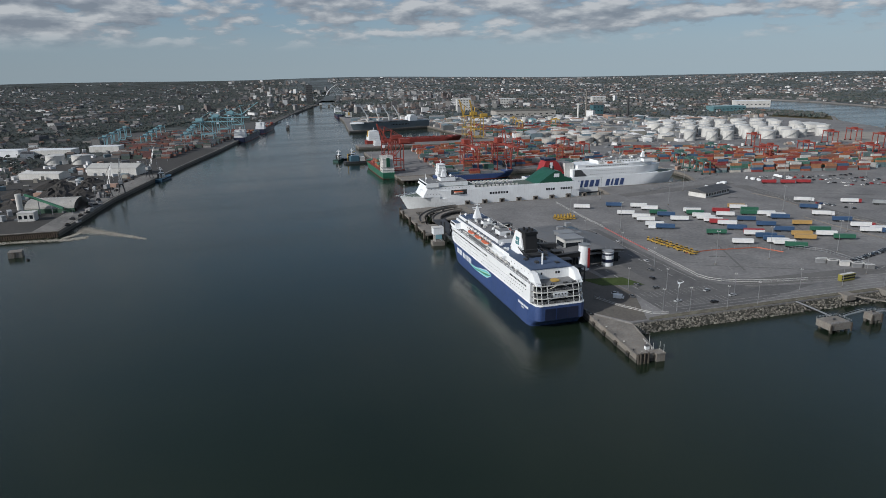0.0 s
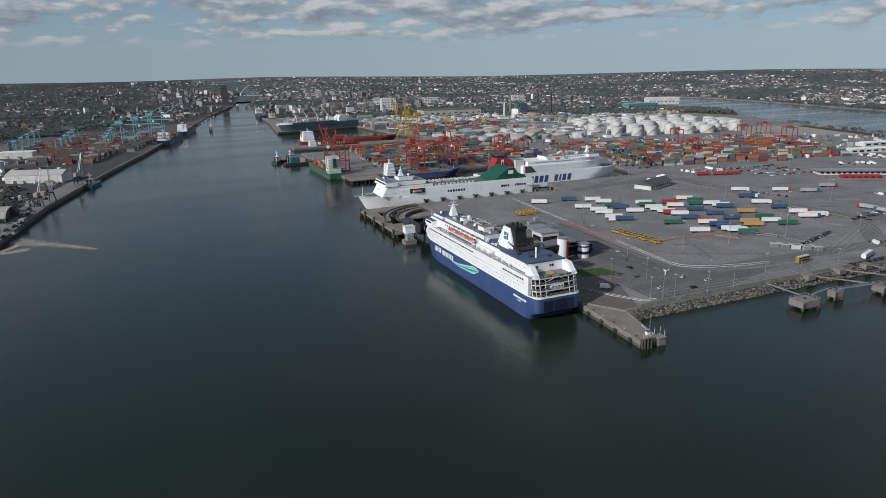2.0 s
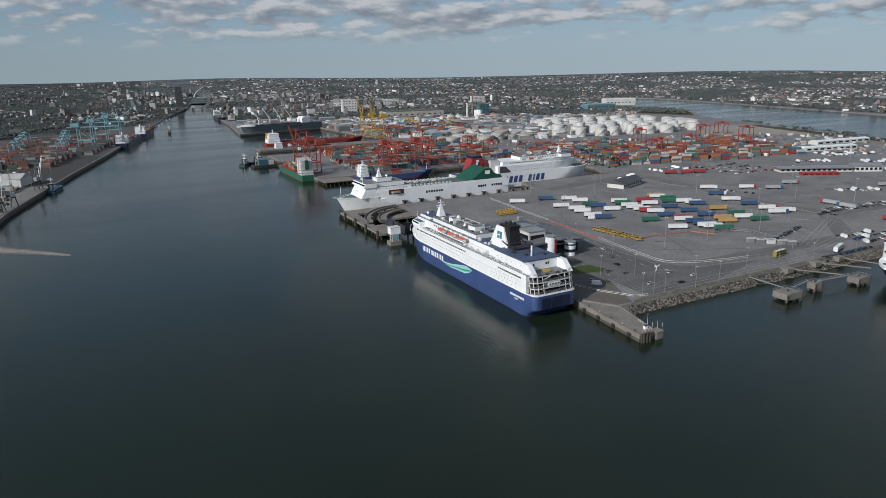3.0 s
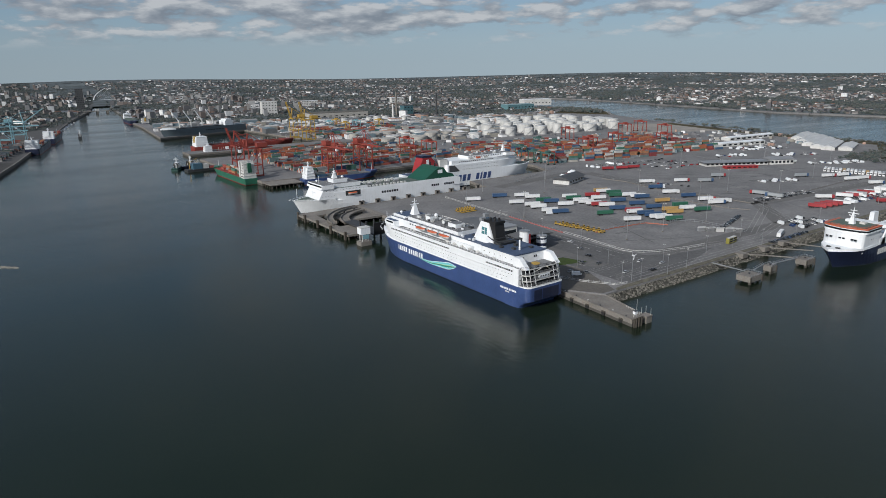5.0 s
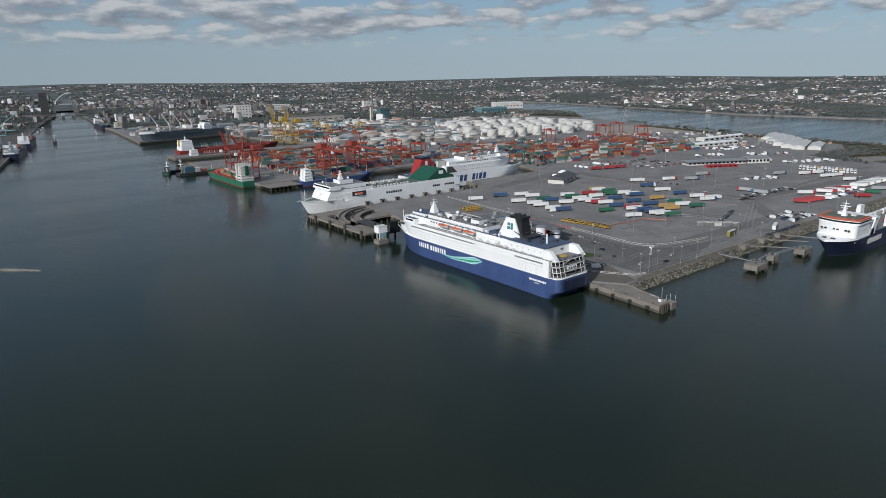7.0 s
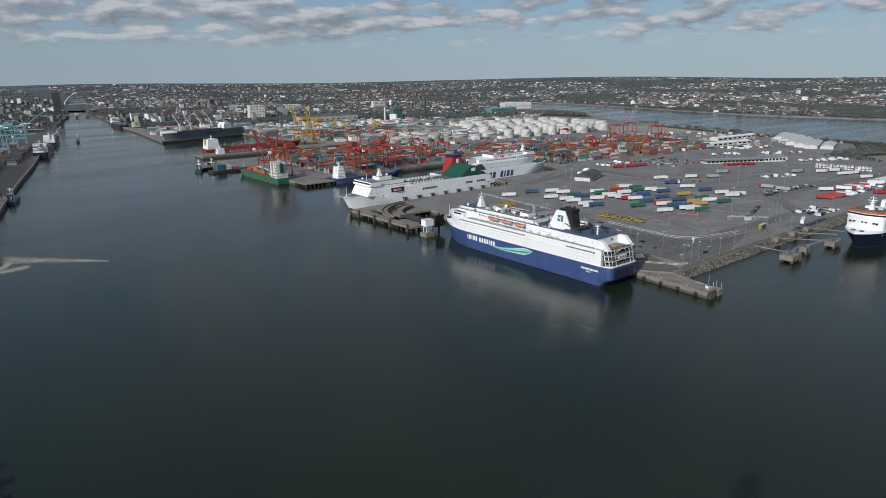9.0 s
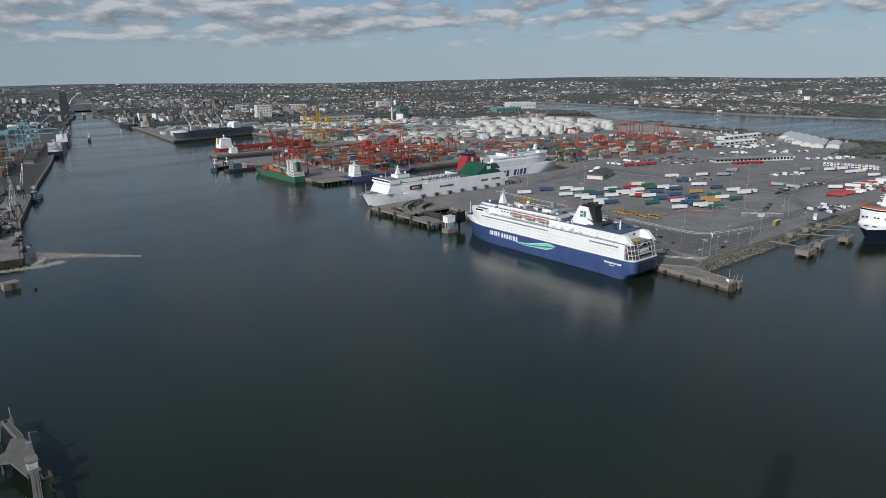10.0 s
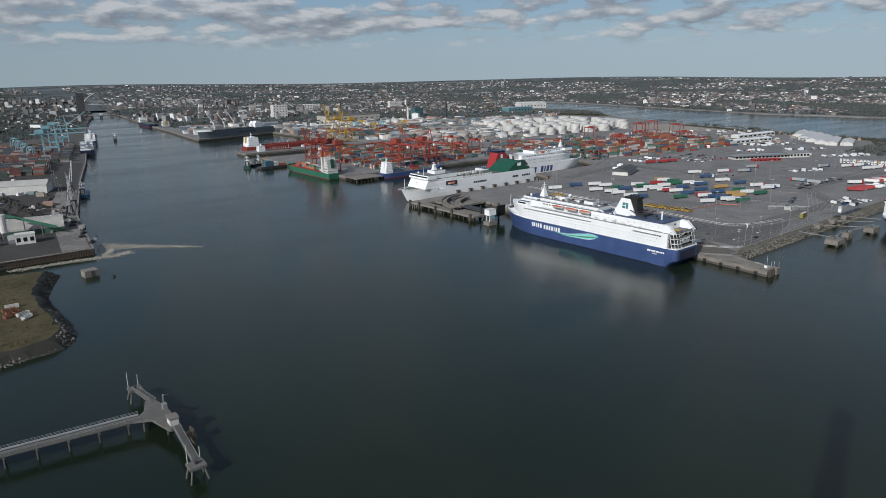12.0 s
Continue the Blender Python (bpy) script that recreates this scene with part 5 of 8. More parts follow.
# ---- linkspan berth ----
def linkspan():
    s = thing("berth_platform", pose(3, 0, 0), "concrete berth platforms on piles at the ferry bow ramp", "jetty")
    for poly in ([(112, 468), (128, 468), (128, 497), (112, 497)], [(112, 497), (120, 497), (122, 545), (112, 545)], [(111, 545), (131, 545), (131, 561), (111, 561)], [(131, 512), (171, 512), (171, 562), (131, 562)]):
        part("deck", Shape().prism(poly, 3.0, Q + 0.1), CONCRETE, s)
        xs, ys = [p[0] for p in poly], [p[1] for p in poly]
        for i in range(5):
            for j in (0.06, 0.94):
                part("pile", Shape().cyl(min(xs) + 0.8 + (max(xs) - min(xs) - 1.6) * j, min(ys) + 1.5 + (max(ys) - min(ys) - 3) * i / 4, -2, 3.0, 0.6, n=8), TIMBER, s)
    for y in (471, 496, 520, 545, 559):
        part("fender", Shape().box(110.6, y - 1.2, 0.2, 112, y + 1.2, 6.6), TIMBER, s)
    # curved elevated roadway down to the ramp
    road = thing("curved_ramp", pose(0, 0, 0), "curved concrete ramp road with parapets at the ferry berth", "ramp")
    for r0, r1, z, nm in ((27, 34, 7.2, "carriageway"), (40, 45, 8.0, "walkway")):
        sh = Shape()
        cx, cy = 163, 500
        n = 20
        for i in range(n):
            a0, a1 = radians(92 + 86 * i / n), radians(92 + 86 * (i + 1) / n)
            za, zb = z - 1.5 * i / n, z - 1.5 * (i + 1) / n
            for q0, q1, h in ((r0, r1, 0.0), (r0, r0 + 0.4, 1.1), (r1 - 0.4, r1, 1.1)):
                sh.add([(cx + q * math.cos(a), cy + q * math.sin(a), zz) for a, zq in ((a0, za), (a1, zb)) for q, zz in ((q0, zq - 0.8), (q1, zq - 0.8), (q1, zq + h), (q0, zq + h))],
                       [(0, 1, 2, 3), (7, 6, 5, 4), (0, 4, 5, 1), (1, 5, 6, 2), (2, 6, 7, 3), (3, 7, 4, 0)])
        part(nm, sh, CONCRETE, road)
        for i in range(6):
            a = radians(95 + 15 * i)
            part("pillar", Shape().cyl(cx + (r0 + r1) / 2 * math.cos(a), cy + (r0 + r1) / 2 * math.sin(a), -1, z - 1.5, 0.7, n=8), DARKCON, road)
    # bow ramp and its lifting frame
    r = thing("bow_ramp", pose(134, 468, 0), "steel linkspan raised before the blue ferry bow", "linkspan")
    part("deck", Shape().add([(-5, -14, 5.0), (5, -14, 5.0), (5, 34, 6.2), (-5, 34, 6.2), (-5, -14, 6.0), (5, -14, 6.0), (5, 34, 7.0), (-5, 34, 7.0)], [(3, 2, 1, 0), (4, 5, 6, 7), (0, 1, 5, 4), (1, 2, 6, 5), (2, 3, 7, 6), (3, 0, 4, 7)]), DARKSTEEL, r)
    for x in (-6.4, 5.6):
        part("hoist_post", Shape().box(x, -6, -2, x + 0.9, -4.6, 14).box(x, 4, -2, x + 0.9, 5.4, 12), DARKSTEEL, r)
    part("flap", Shape().box(-4.6, -15, 6, 4.6, -14.2, 14.5), BLACK, r, "black raised ramp flap")
    t = thing("control_tower", pose(119.5, 451, 0), "white control cabin on columns over a concrete base", "tower")
    part("base", Shape().box(-4.4, -3.6, -2, 4.4, 3.6, 3.0), CONCRETE, t)
    for x in (-2.4, 2.4):
        for y in (-1.8, 1.8):
            part("column", Shape().cyl(x, y, 3, 8.4, 0.4, n=8), OFFWHITE, t)
    part("cabin", Shape().box(-3.8, -3.0, 8.4, 3.8, 3.0, 13.2), WHITE, t)
    part("roof", Shape().box(-4.0, -3.2, 13.2, 4.0, 3.2, 13.5), OFFWHITE, t)
    part("louvre", Shape().box(-2.4, -3.06, 5.0, 2.4, -2.9, 8.2), CRANEBLUE, t)
    for i, x in enumerate(steps(178, 312, 9)):
        fd = thing("quay_fender", pose(x, 562.5, Q), "dark fender frame standing on the ferry quay", "fender", "ferry quay fenders")
        part("frame", Shape().box(-2.2, -0.6, -2, -1.4, 1.6, 3.4).box(1.4, -0.6, -2, 2.2, 1.6, 3.4).box(-2.2, -0.6, 2.7, 2.2, 1.6, 3.4), CONCRETE, fd)
        part("pad", Shape().box(-1.4, 0.8, -2, 1.4, 1.5, 2.7), BLACK, fd)
    wh = thing("timber_wharf", pose(0, 0, 0), "timber wharf deck on piles by the coasters", "wharf")
    part("deck", Shape().box(150, 716, 3.2, 187, 742, 4.2), CONCRETE, wh)
    for i in range(8):
        part("pile", Shape().cyl(152 + 4.8 * i, 717, -2, 3.2, 0.5, n=8), TIMBER, wh)
    for i in range(5):
        part("pile", Shape().cyl(151, 718 + 5.5 * i, -2, 3.2, 0.5, n=8), TIMBER, wh)


linkspan()


# ---- vehicles ----
TRAILERPAINT = {
    "white": mat("trailer_white", (0.68, 0.69, 0.69), 0.45, var=0.15, streak=0.1),
    "blue": mat("trailer_blue", (0.04, 0.085, 0.17), 0.45, var=0.2),
    "green": mat("trailer_green", (0.03, 0.12, 0.075), 0.45, var=0.2),
    "red": mat("trailer_red", (0.30, 0.035, 0.04), 0.45, var=0.2),
    "yellow": mat("trailer_yellow", (0.42, 0.27, 0.10), 0.45, var=0.2),
    "grey": mat("trailer_grey", (0.30, 0.32, 0.33), 0.45, var=0.2),
}
WHEEL = Shape().grid([[(r * math.cos(i * math.pi / 5), y, 0.5 + r * math.sin(i * math.pi / 5)) for i in range(11)] for y, r in ((-1.2, 0.02), (-1.2, 0.5), (-0.75, 0.5), (-0.75, 0.1), (0.75, 0.1), (0.75, 0.5), (1.2, 0.5), (1.2, 0.02))]).mesh("wheel_axle", TYRE)
BODY = {}


def trailer(colour, at):
    t = thing("trailer", at, colour + " box semi-trailer parked on the asphalt", "trailer", "parked trailers")
    if colour not in BODY:
        sh = Shape().box(-6.8, -1.27, 1.25, 6.8, 1.27, 4.0).box(-6.85, -1.3, 1.2, -6.7, 1.3, 4.05).box(6.7, -1.3, 1.2, 6.85, 1.3, 4.05).box(-6.8, -1.29, 3.9, 6.8, 1.29, 4.03)
        for i in range(9):
            sh.box(-6.0 + 1.5 * i, -1.3, 1.3, -5.92 + 1.5 * i, 1.3, 3.9)
        BODY[colour] = sh.mesh("box_body", TRAILERPAINT[colour])
        BODY["chassis"] = Shape().box(-6.6, -0.6, 0.85, 6.4, -0.3, 1.2).box(-6.6, 0.3, 0.85, 6.4, 0.6, 1.2).box(-6.6, -1.1, 0.5, -6.4, 1.1, 0.9).mesh("chassis", DARKSTEEL)
        BODY["leg"] = Shape().box(3.6, -0.9, 0, 3.8, -0.7, 1.2).box(3.6, 0.7, 0, 3.8, 0.9, 1.2).mesh("landing_leg", DARKSTEEL)
    part("box_body", BODY[colour], None, t)
    part("chassis", BODY["chassis"], None, t)
    part("landing_leg", BODY["leg"], None, t)
    for x in (-5.4, -4.1, -2.8):
        part("wheel_axle", WHEEL, None, t, at=(x, 0, 0))
    return t


def lorry(colour, at, cab="white"):
    t = thing("lorry", at, colour + " articulated lorry with a " + cab + " cab", "lorry", "lorries")
    part("box_body", BODY[colour], None, t, at=(0, 0, 0))
    part("chassis", BODY["chassis"], None, t)
    part("cab", Shape().box(7.3, -1.22, 0.7, 9.4, 1.22, 3.7, taper=0.96), TRAILERPAINT[cab], t)
    part("windscreen", Shape().box(9.32, -1.05, 2.2, 9.45, 1.05, 3.1), GLASSDARK, t)
    for x in (-5.4, -4.1, -2.8, 5.6, 8.3):
        part("wheel_axle", WHEEL, None, t, at=(x, 0, 0))


TURNED = -26
COLUMNS = {
    "white": [(288.5, 476), (317, 486), (314, 498), (293, 460), (291, 450), (317, 443), (288, 433), (345, 466), (340, 447), (338.5, 439), (338.5, 430), (389, 464), (342, 418), (394, 437), (361, 444.6), (396, 428), (339, 385), (339, 361.7), (340, 356.8), (315.4, 368), (386, 367.5), (266, 511)],
    "blue": [(316, 460), (291, 423.4), (339, 403.5), (365.5, 425.5), (395.4, 423), (367.4, 406), (367.5, 388), (341.4, 376), (341, 368), (433, 400), (296, 509)],
    "green": [(314.4, 469), (342, 458), (391.6, 453.5), (316, 396.7), (383, 443), (392, 379.4), (390, 356), (342.4, 349)],
    "red": [(367, 458), (339, 424), (342.4, 389.6), (503, 559), (520, 552), (536, 548)],
    "yellow": [(390.5, 468.6), (395, 400), (369.6, 373), (364, 364)],
}
rng = random.Random(11)
for tone, places in COLUMNS.items():
    for x, y in places:
        trailer(tone, pose(x, y, Q, 0, 0, TURNED + rng.uniform(-1.5, 1.5)))
# trailers and lorries near the freight berth
for tone, x, y, a in (("red", 476, 304, -70), ("red", 484, 303, -70), ("red", 492, 302, -69), ("red", 498, 301, -71), ("white", 506, 298, -70), ("white", 541, 312, -66), ("red", 547, 310, -66), ("white", 553, 309, -66), ("grey", 559, 308, -66), ("red", 571, 307, -66), ("white", 578, 304, -66), ("red", 543, 279, -50), ("green", 570, 280, -50), ("grey", 596, 284, -50)):
    trailer(tone, pose(x, y, Q, 0, 0, a + rng.uniform(-1.5, 1.5)))
for k in range(13):
    trailer(("white", "white", "grey")[k % 3], pose(598 + 5.0 * k, 304 - 0.2 * k, Q, 0, 0, -62 + rng.uniform(-2, 2)))
for k in range(16):
    lorry(("white", "white", "white", "grey", "white", "yellow")[k % 6], pose(684 + 0.75 * k, 398 - 3.7 * k, Q, 0, 0, 202 + rng.uniform(-3, 3)), "white")
for k, (tone, x, y, a) in enumerate([("white", 435, 422, -28), ("white", 430.5, 380.4, -26), ("white", 424, 366, -26), ("white", 434, 367, -26), ("white", 642, 375, -24), ("white", 660, 368, -20), ("white", 640, 351, -24), ("white", 655, 346, -20), ("white", 634, 325, -30), ("blue", 446, 447, -30), ("grey", 495, 366, 100), ("grey", 493, 350, 95), ("white", 359, 272, 20), ("grey", 555, 450, -25), ("grey", 622, 394, -20), ("white", 712, 455, -25), ("white", 521, 321, -40)]):
    lorry(tone, pose(x, y, Q, 0, 0, a), ("white", "red", "blue")[k % 3])

CARPAINT = [mat("car_" + n, c, 0.3, var=0.05) for n, c in (("white", (0.65, 0.65, 0.65)), ("silver", (0.35, 0.36, 0.37)), ("black", (0.02, 0.02, 0.022)), ("grey", (0.10, 0.105, 0.11)), ("red", (0.3, 0.02, 0.02)), ("blue", (0.02, 0.05, 0.15)))]
CARNAME = ("white", "silver", "black", "grey", "red", "blue")
CARBODY = [Shape().box(-2.15, -0.88, 0.3, 2.15, 0.88, 0.95, taper=0.97).box(-1.75, -0.78, 0.95, 1.0, 0.78, 1.02).mesh("body", m) for m in CARPAINT]
CARTOP = Shape().box(-1.65, -0.74, 1.02, 0.85, 0.74, 1.42, taper=0.84).mesh("glasshouse", GLASSDARK)
CARROOF = [Shape().box(-1.2, -0.6, 1.425, 0.45, 0.6, 1.47).mesh("roof", m) for m in CARPAINT]
CARWHEEL = Shape().beam((0, -0.1, 0.32), (0, 0.1, 0.32), 0.64, 0.64, 8).mesh("wheel", TYRE)


def car(k, at):
    c = thing("car", at, CARNAME[k] + " car parked on the asphalt", "car", "parked cars")
    part("body", CARBODY[k], None, c)
    part("glasshouse", CARTOP, None, c)
    part("roof", CARROOF[k], None, c)
    for x in (-1.35, 1.35):
        for y in (-0.8, 0.8):
            part("wheel", CARWHEEL, None, c, at=(x, y, 0))


VANBODY = Shape().box(-2.8, -1.0, 0.35, 2.1, 1.0, 2.5, taper=0.97).box(2.1, -0.98, 0.35, 2.9, 0.98, 1.5).mesh("body", WHITE)


def van(at):
    c = thing("van", at, "white delivery van parked on the asphalt", "van", "parked vans")
    part("body", VANBODY, None, c)
    part("windscreen", Shape().box(2.05, -0.85, 1.5, 2.3, 0.85, 2.2), GLASSDARK, c)
    for x in (-1.7, 1.9):
        for y in (-0.9, 0.9):
            part("wheel", CARWHEEL, None, c, at=(x, y, 0))


for k in range(16):
    car((2, 3, 2, 1, 2, 3, 2)[k % 7], pose(352 + 2.9 * k + rng.uniform(-0.4, 0.4), 312 + 0.95 * k, Q, 0, 0, 95 + rng.uniform(-4, 4)))
for k in range(18):
    car((2, 3, 2, 5, 2)[k % 5], pose(338 + 2.7 * k, 266 + 0.05 * k, Q + 0.02, 0, 0, 92 + rng.uniform(-4, 4)))
for k in range(26):
    if k % 6 == 0:
        van(pose(396 + 4.6 * (k % 9), 276 + 8 * (k // 9) + rng.uniform(-1, 1), Q, 0, 0, 60 + rng.uniform(-8, 8)))
    else:
        car(rng.choice((0, 1, 2, 3, 3, 5)), pose(396 + 4.6 * (k % 9), 276 + 8 * (k // 9) + rng.uniform(-1, 1), Q, 0, 0, 60 + rng.uniform(-8, 8)))
for x, y, a in ((180, 303, 10), (186, 296, 80), (205, 282, 10), (222, 275, 5), (230, 292, 20), (206, 304, 10), (199, 312, 95), (238, 281, 5), (214, 320, 95), (222, 335, 95), (230, 352, 92), (217, 365, 95), (226, 384, 92), (238, 400, 92), (233, 425, 92)):
    car(rng.choice((0, 1, 2, 3, 3, 1)), pose(x, y, Q, 0, 0, a))
for k in range(40):
    car(rng.choice((0, 0, 1, 2, 3, 4)), pose(560 + 7 * (k % 10) + rng.uniform(-2, 2), 520 + 18 * (k // 10) + rng.uniform(-3, 3), Q, 0, 0, rng.choice((10, 95))))
for k in range(36):
    car(rng.choice((0, 1, 2, 3, 3)), pose(470 + 4.2 * (k % 18) + rng.uniform(-0.6, 0.6), 348 + 8 * (k // 18) - 0.4 * (k % 18), Q, 0, 0, 65 + rng.uniform(-5, 5)))
for k in range(24):
    (van if k % 4 == 0 else lambda at: car(rng.choice((0, 1, 3, 4)), at))(pose(505 + 9 * (k % 8) + rng.uniform(-2, 2), 575 + 9 * (k // 8) + rng.uniform(-2, 2), Q, 0, 0, rng.uniform(0, 180)))
def parked_rows(x0, y0, n, rows, pitch, depth, turn, seed, fill=0.75, vans=0.15):
    """Rows of parked cars and vans."""
    r = random.Random(seed)
    c, q = math.cos(radians(turn)), math.sin(radians(turn))
    for j in range(rows):
        for i in range(n):
            if r.random() > fill:
                continue
            lx, ly = i * pitch, j * depth
            at = pose(x0 + c * lx - q * ly, y0 + q * lx + c * ly, Q, 0, 0, turn + 90 + r.uniform(-4, 4))
            if r.random() < vans:
                van(at)
            else:
                car(r.choice((0, 0, 1, 1, 2, 3, 3, 4, 5)), at)


parked_rows(560, 400, 14, 2, 3.0, 6.5, -25, 71)
parked_rows(720, 430, 22, 2, 3.2, 9.0, -25, 72, 0.6, 0.4)
parked_rows(470, 462, 12, 1, 3.4, 7.0, -70, 73, 0.7)
parked_rows(760, 500, 20, 2, 3.4, 12.0, -25, 74, 0.6, 0.4)
parked_rows(780, 560, 24, 3, 3.4, 11.0, -20, 77, 0.55, 0.35)
parked_rows(690, 540, 16, 2, 3.4, 10.0, -20, 78, 0.5, 0.3)
parked_rows(430, 560, 12, 1, 3.4, 7.0, 25, 75, 0.7, 0.3)
parked_rows(520, 296, 20, 2, 3.2, 8.0, -3, 76, 0.6, 0.3)
for k in range(3):
    lorry(("white", "white", "grey", "red", "blue")[k % 5], pose(470 + 26 * (k % 8) + rng.uniform(-6, 6), 470 + 60 * (k // 8) - 14 * (k % 8) + rng.uniform(-6, 6), Q, 0, 0, -28 + rng.uniform(-8, 8)), ("white", "red", "blue")[k % 3])
van(pose(178, 296, Q, 0, 0, -35))
van(pose(283, 428, Q, 0, 0, -20))


def yellow_machine(at):
    c = thing("terminal_tractor", at, "yellow terminal tractor parked in a close row", "tractor", "terminal tractors")
    part("chassis", Shape().box(-2.8, -1.1, 0.5, 2.4, 1.1, 1.1), YELLOW, c)
    part("cab", Shape().box(0.8, -1.0, 1.1, 2.2, 0.3, 2.9, taper=0.92), YELLOW, c)
    part("window", Shape().box(0.9, -1.03, 1.9, 2.23, 0.33, 2.6), GLASSDARK, c)
    part("fifth_wheel", Shape().box(-2.4, -0.7, 1.1, -0.6, 0.7, 1.35), DARKSTEEL, c)
    for x in (-1.8, 1.6):
        part("wheel_axle", WHEEL, None, c, at=(x, 0, 0))


for k in range(17):
    yellow_machine(pose(261 + 0.4 * k + 4.4 * (k % 2) + rng.uniform(-0.8, 0.8), 396 - 2.4 * k + rng.uniform(-0.6, 0.6), Q, 0, 0, 155 + rng.uniform(-25, 25)))
for k in range(12):
    yellow_machine(pose(228 + 2.8 * (k % 6), 478 + 6 * (k // 6), Q, 0, 0, 75 + rng.uniform(-6, 6)))


def bus():
    c = thing("bus", pose(316, 283, Q, 0, 0, 6), "yellow and dark double-deck bus on the approach road", "bus")
    part("body", Shape().box(-5.4, -1.25, 0.4, 5.4, 1.25, 4.2, taper=0.99), mat("bus_livery", (0.22, 0.20, 0.045), 0.4), c)
    part("window", Shape().box(-5.2, -1.29, 1.4, 5.1, 1.29, 2.2), GLASSDARK, c)
    part("window", Shape().box(-5.2, -1.29, 2.9, 5.3, 1.29, 3.7), GLASSDARK, c)
    part("roof", Shape().box(-5.2, -1.1, 4.2, 5.2, 1.1, 4.3), OFFWHITE, c)
    for x in (-3.4, 3.4):
        part("wheel_axle", WHEEL, None, c, at=(x, 0, 0))


bus()


# ---- yard furniture ----
def lamp_mast(x, y, h=21.0, label="tall pale floodlight mast on the apron"):
    m = thing("floodlight_mast", pose(x, y, Q), label, "lamp", "floodlight masts")
    w = h / 21
    part("base", Shape().box(-0.5 * w, -0.5 * w, 0, 0.5 * w, 0.5 * w, 0.7 * w), CONCRETE, m)
    part("pole", Shape().cyl(0, 0, 0.7 * w, h, 0.17 * w + 0.03, 0.09 * w + 0.02, 8), STEEL, m)
    part("headframe", Shape().box(-1.2 * w, -0.1, h, 1.2 * w, 0.1, h + 0.18).box(-0.1, -1.2 * w, h, 0.1, 1.2 * w, h + 0.18), STEEL, m)
    for a, b in ((-1.1, 0), (1.1, 0), (0, -1.1), (0, 1.1)):
        part("floodlight", Shape().box((a - 0.28) * w, (b - 0.28) * w, h + 0.18, (a + 0.28) * w, (b + 0.28) * w, h + 0.45), OFFWHITE, m)


for x, y in ((267, 333), (306, 332), (359, 331.5), (258, 432), (410, 373), (419, 446), (486, 394), (397, 553), (519, 361), (577, 513), (345, 500), (300, 540), (250, 500), (541, 438), (639, 369), (530, 279), (700, 480), (560, 600), (620, 380), (740, 420)):
    lamp_mast(x, y)
for x, y in ((188.6, 271), (203, 269), (222, 265), (241, 265.5), (239, 281), (278, 277), (191, 308), (337, 289), (323, 265), (365, 264), (416, 318), (210, 300), (305, 275), (228, 340), (229, 380), (222, 420), (420, 275), (460, 268)):
    lamp_mast(x, y, 12, "street lamp post beside the quay road")


def turbine():
    m = thing("small_wind_turbine", pose(196, 270, Q), "small white wind turbine on a mast", "turbine")
    part("mast", Shape().cyl(0, 0, 0, 15, 0.18, 0.1, 8), STEEL, m)
    part("hub", Shape().box(-0.4, -0.8, 14.8, 0.4, 0.5, 15.5), WHITE, m)
    for k in range(3):
        a = radians(20 + 120 * k)
        part("blade", Shape().beam((0, -0.8, 15.1), (2.4 * math.cos(a), -0.8, 15.1 + 2.4 * math.sin(a)), 0.32, 0.12), WHITE, m)


turbine()


def barrier(path, name, material, label, h=1.5, solid=False, gap=3.0):
    w = thing(name, pose(0, 0, Q), label, "fence", "yard fences")
    for (x0, y0), (x1, y1) in zip(path, path[1:]):
        d = Vector((x1 - x0, y1 - y0, 0)).normalized() * 0.03
        if solid:
            part("panel", Shape().beam((x0 + d.x, y0 + d.y, h * 0.55), (x1 - d.x, y1 - d.y, h * 0.55), 0.16, h * 0.9), material, w)
        else:
            for z in (0.35, 0.95):
                part("rail", Shape().beam((x0 + d.x, y0 + d.y, h * z), (x1 - d.x, y1 - d.y, h * z), 0.1, 0.22), material, w)
        n = max(1, int(math.hypot(x1 - x0, y1 - y0) / gap))
        for i in range(n):
            x, y = x0 + (x1 - x0) * i / n, y0 + (y1 - y0) * i / n
            part("post", FENCEPOST, None, w, at=(x, y, 0))


FENCEPOST = Shape().box(-0.1, -0.1, 0, 0.1, 0.1, 2.0).mesh("post", STEEL)
barrier([(255, 540), (250, 470), (249, 440)], "fence", OFFWHITE, "pale boundary fence of the trailer park")
barrier([(249, 440), (247, 410), (245, 374)], "fence", mat("faded_red", (0.34, 0.10, 0.095), 0.7, var=0.4, coarse=0.2), "faded red and pale barrier of the trailer park", 0.9, True)
barrier([(245, 374), (242, 330), (241, 315), (243, 308), (248, 303), (258, 298), (281, 292), (296, 290)], "fence", OFFWHITE, "pale fence curving round the yard corner", 1.8)
barrier([(264, 360), (285, 361), (318, 357), (326, 342)], "barrier", mat("orange_barrier", (0.42, 0.13, 0.08), 0.7, var=0.4), "low orange barrier blocks on the asphalt", 0.7, True, gap=5)
barrier([(327, 345), (343, 347), (352, 333), (352, 300), (350, 293)], "fence", STEEL, "grey mesh fence along the checking lanes", 2.2)
barrier([(166, 300), (172, 285), (182, 270), (190, 268)], "fence", OFFWHITE, "pale safety fence by the pier root", 1.2)
barrier([(360, 560), (440, 595), (520, 640), (600, 600)], "fence", STEEL, "grey fence along the container yard", 2.0, gap=6)
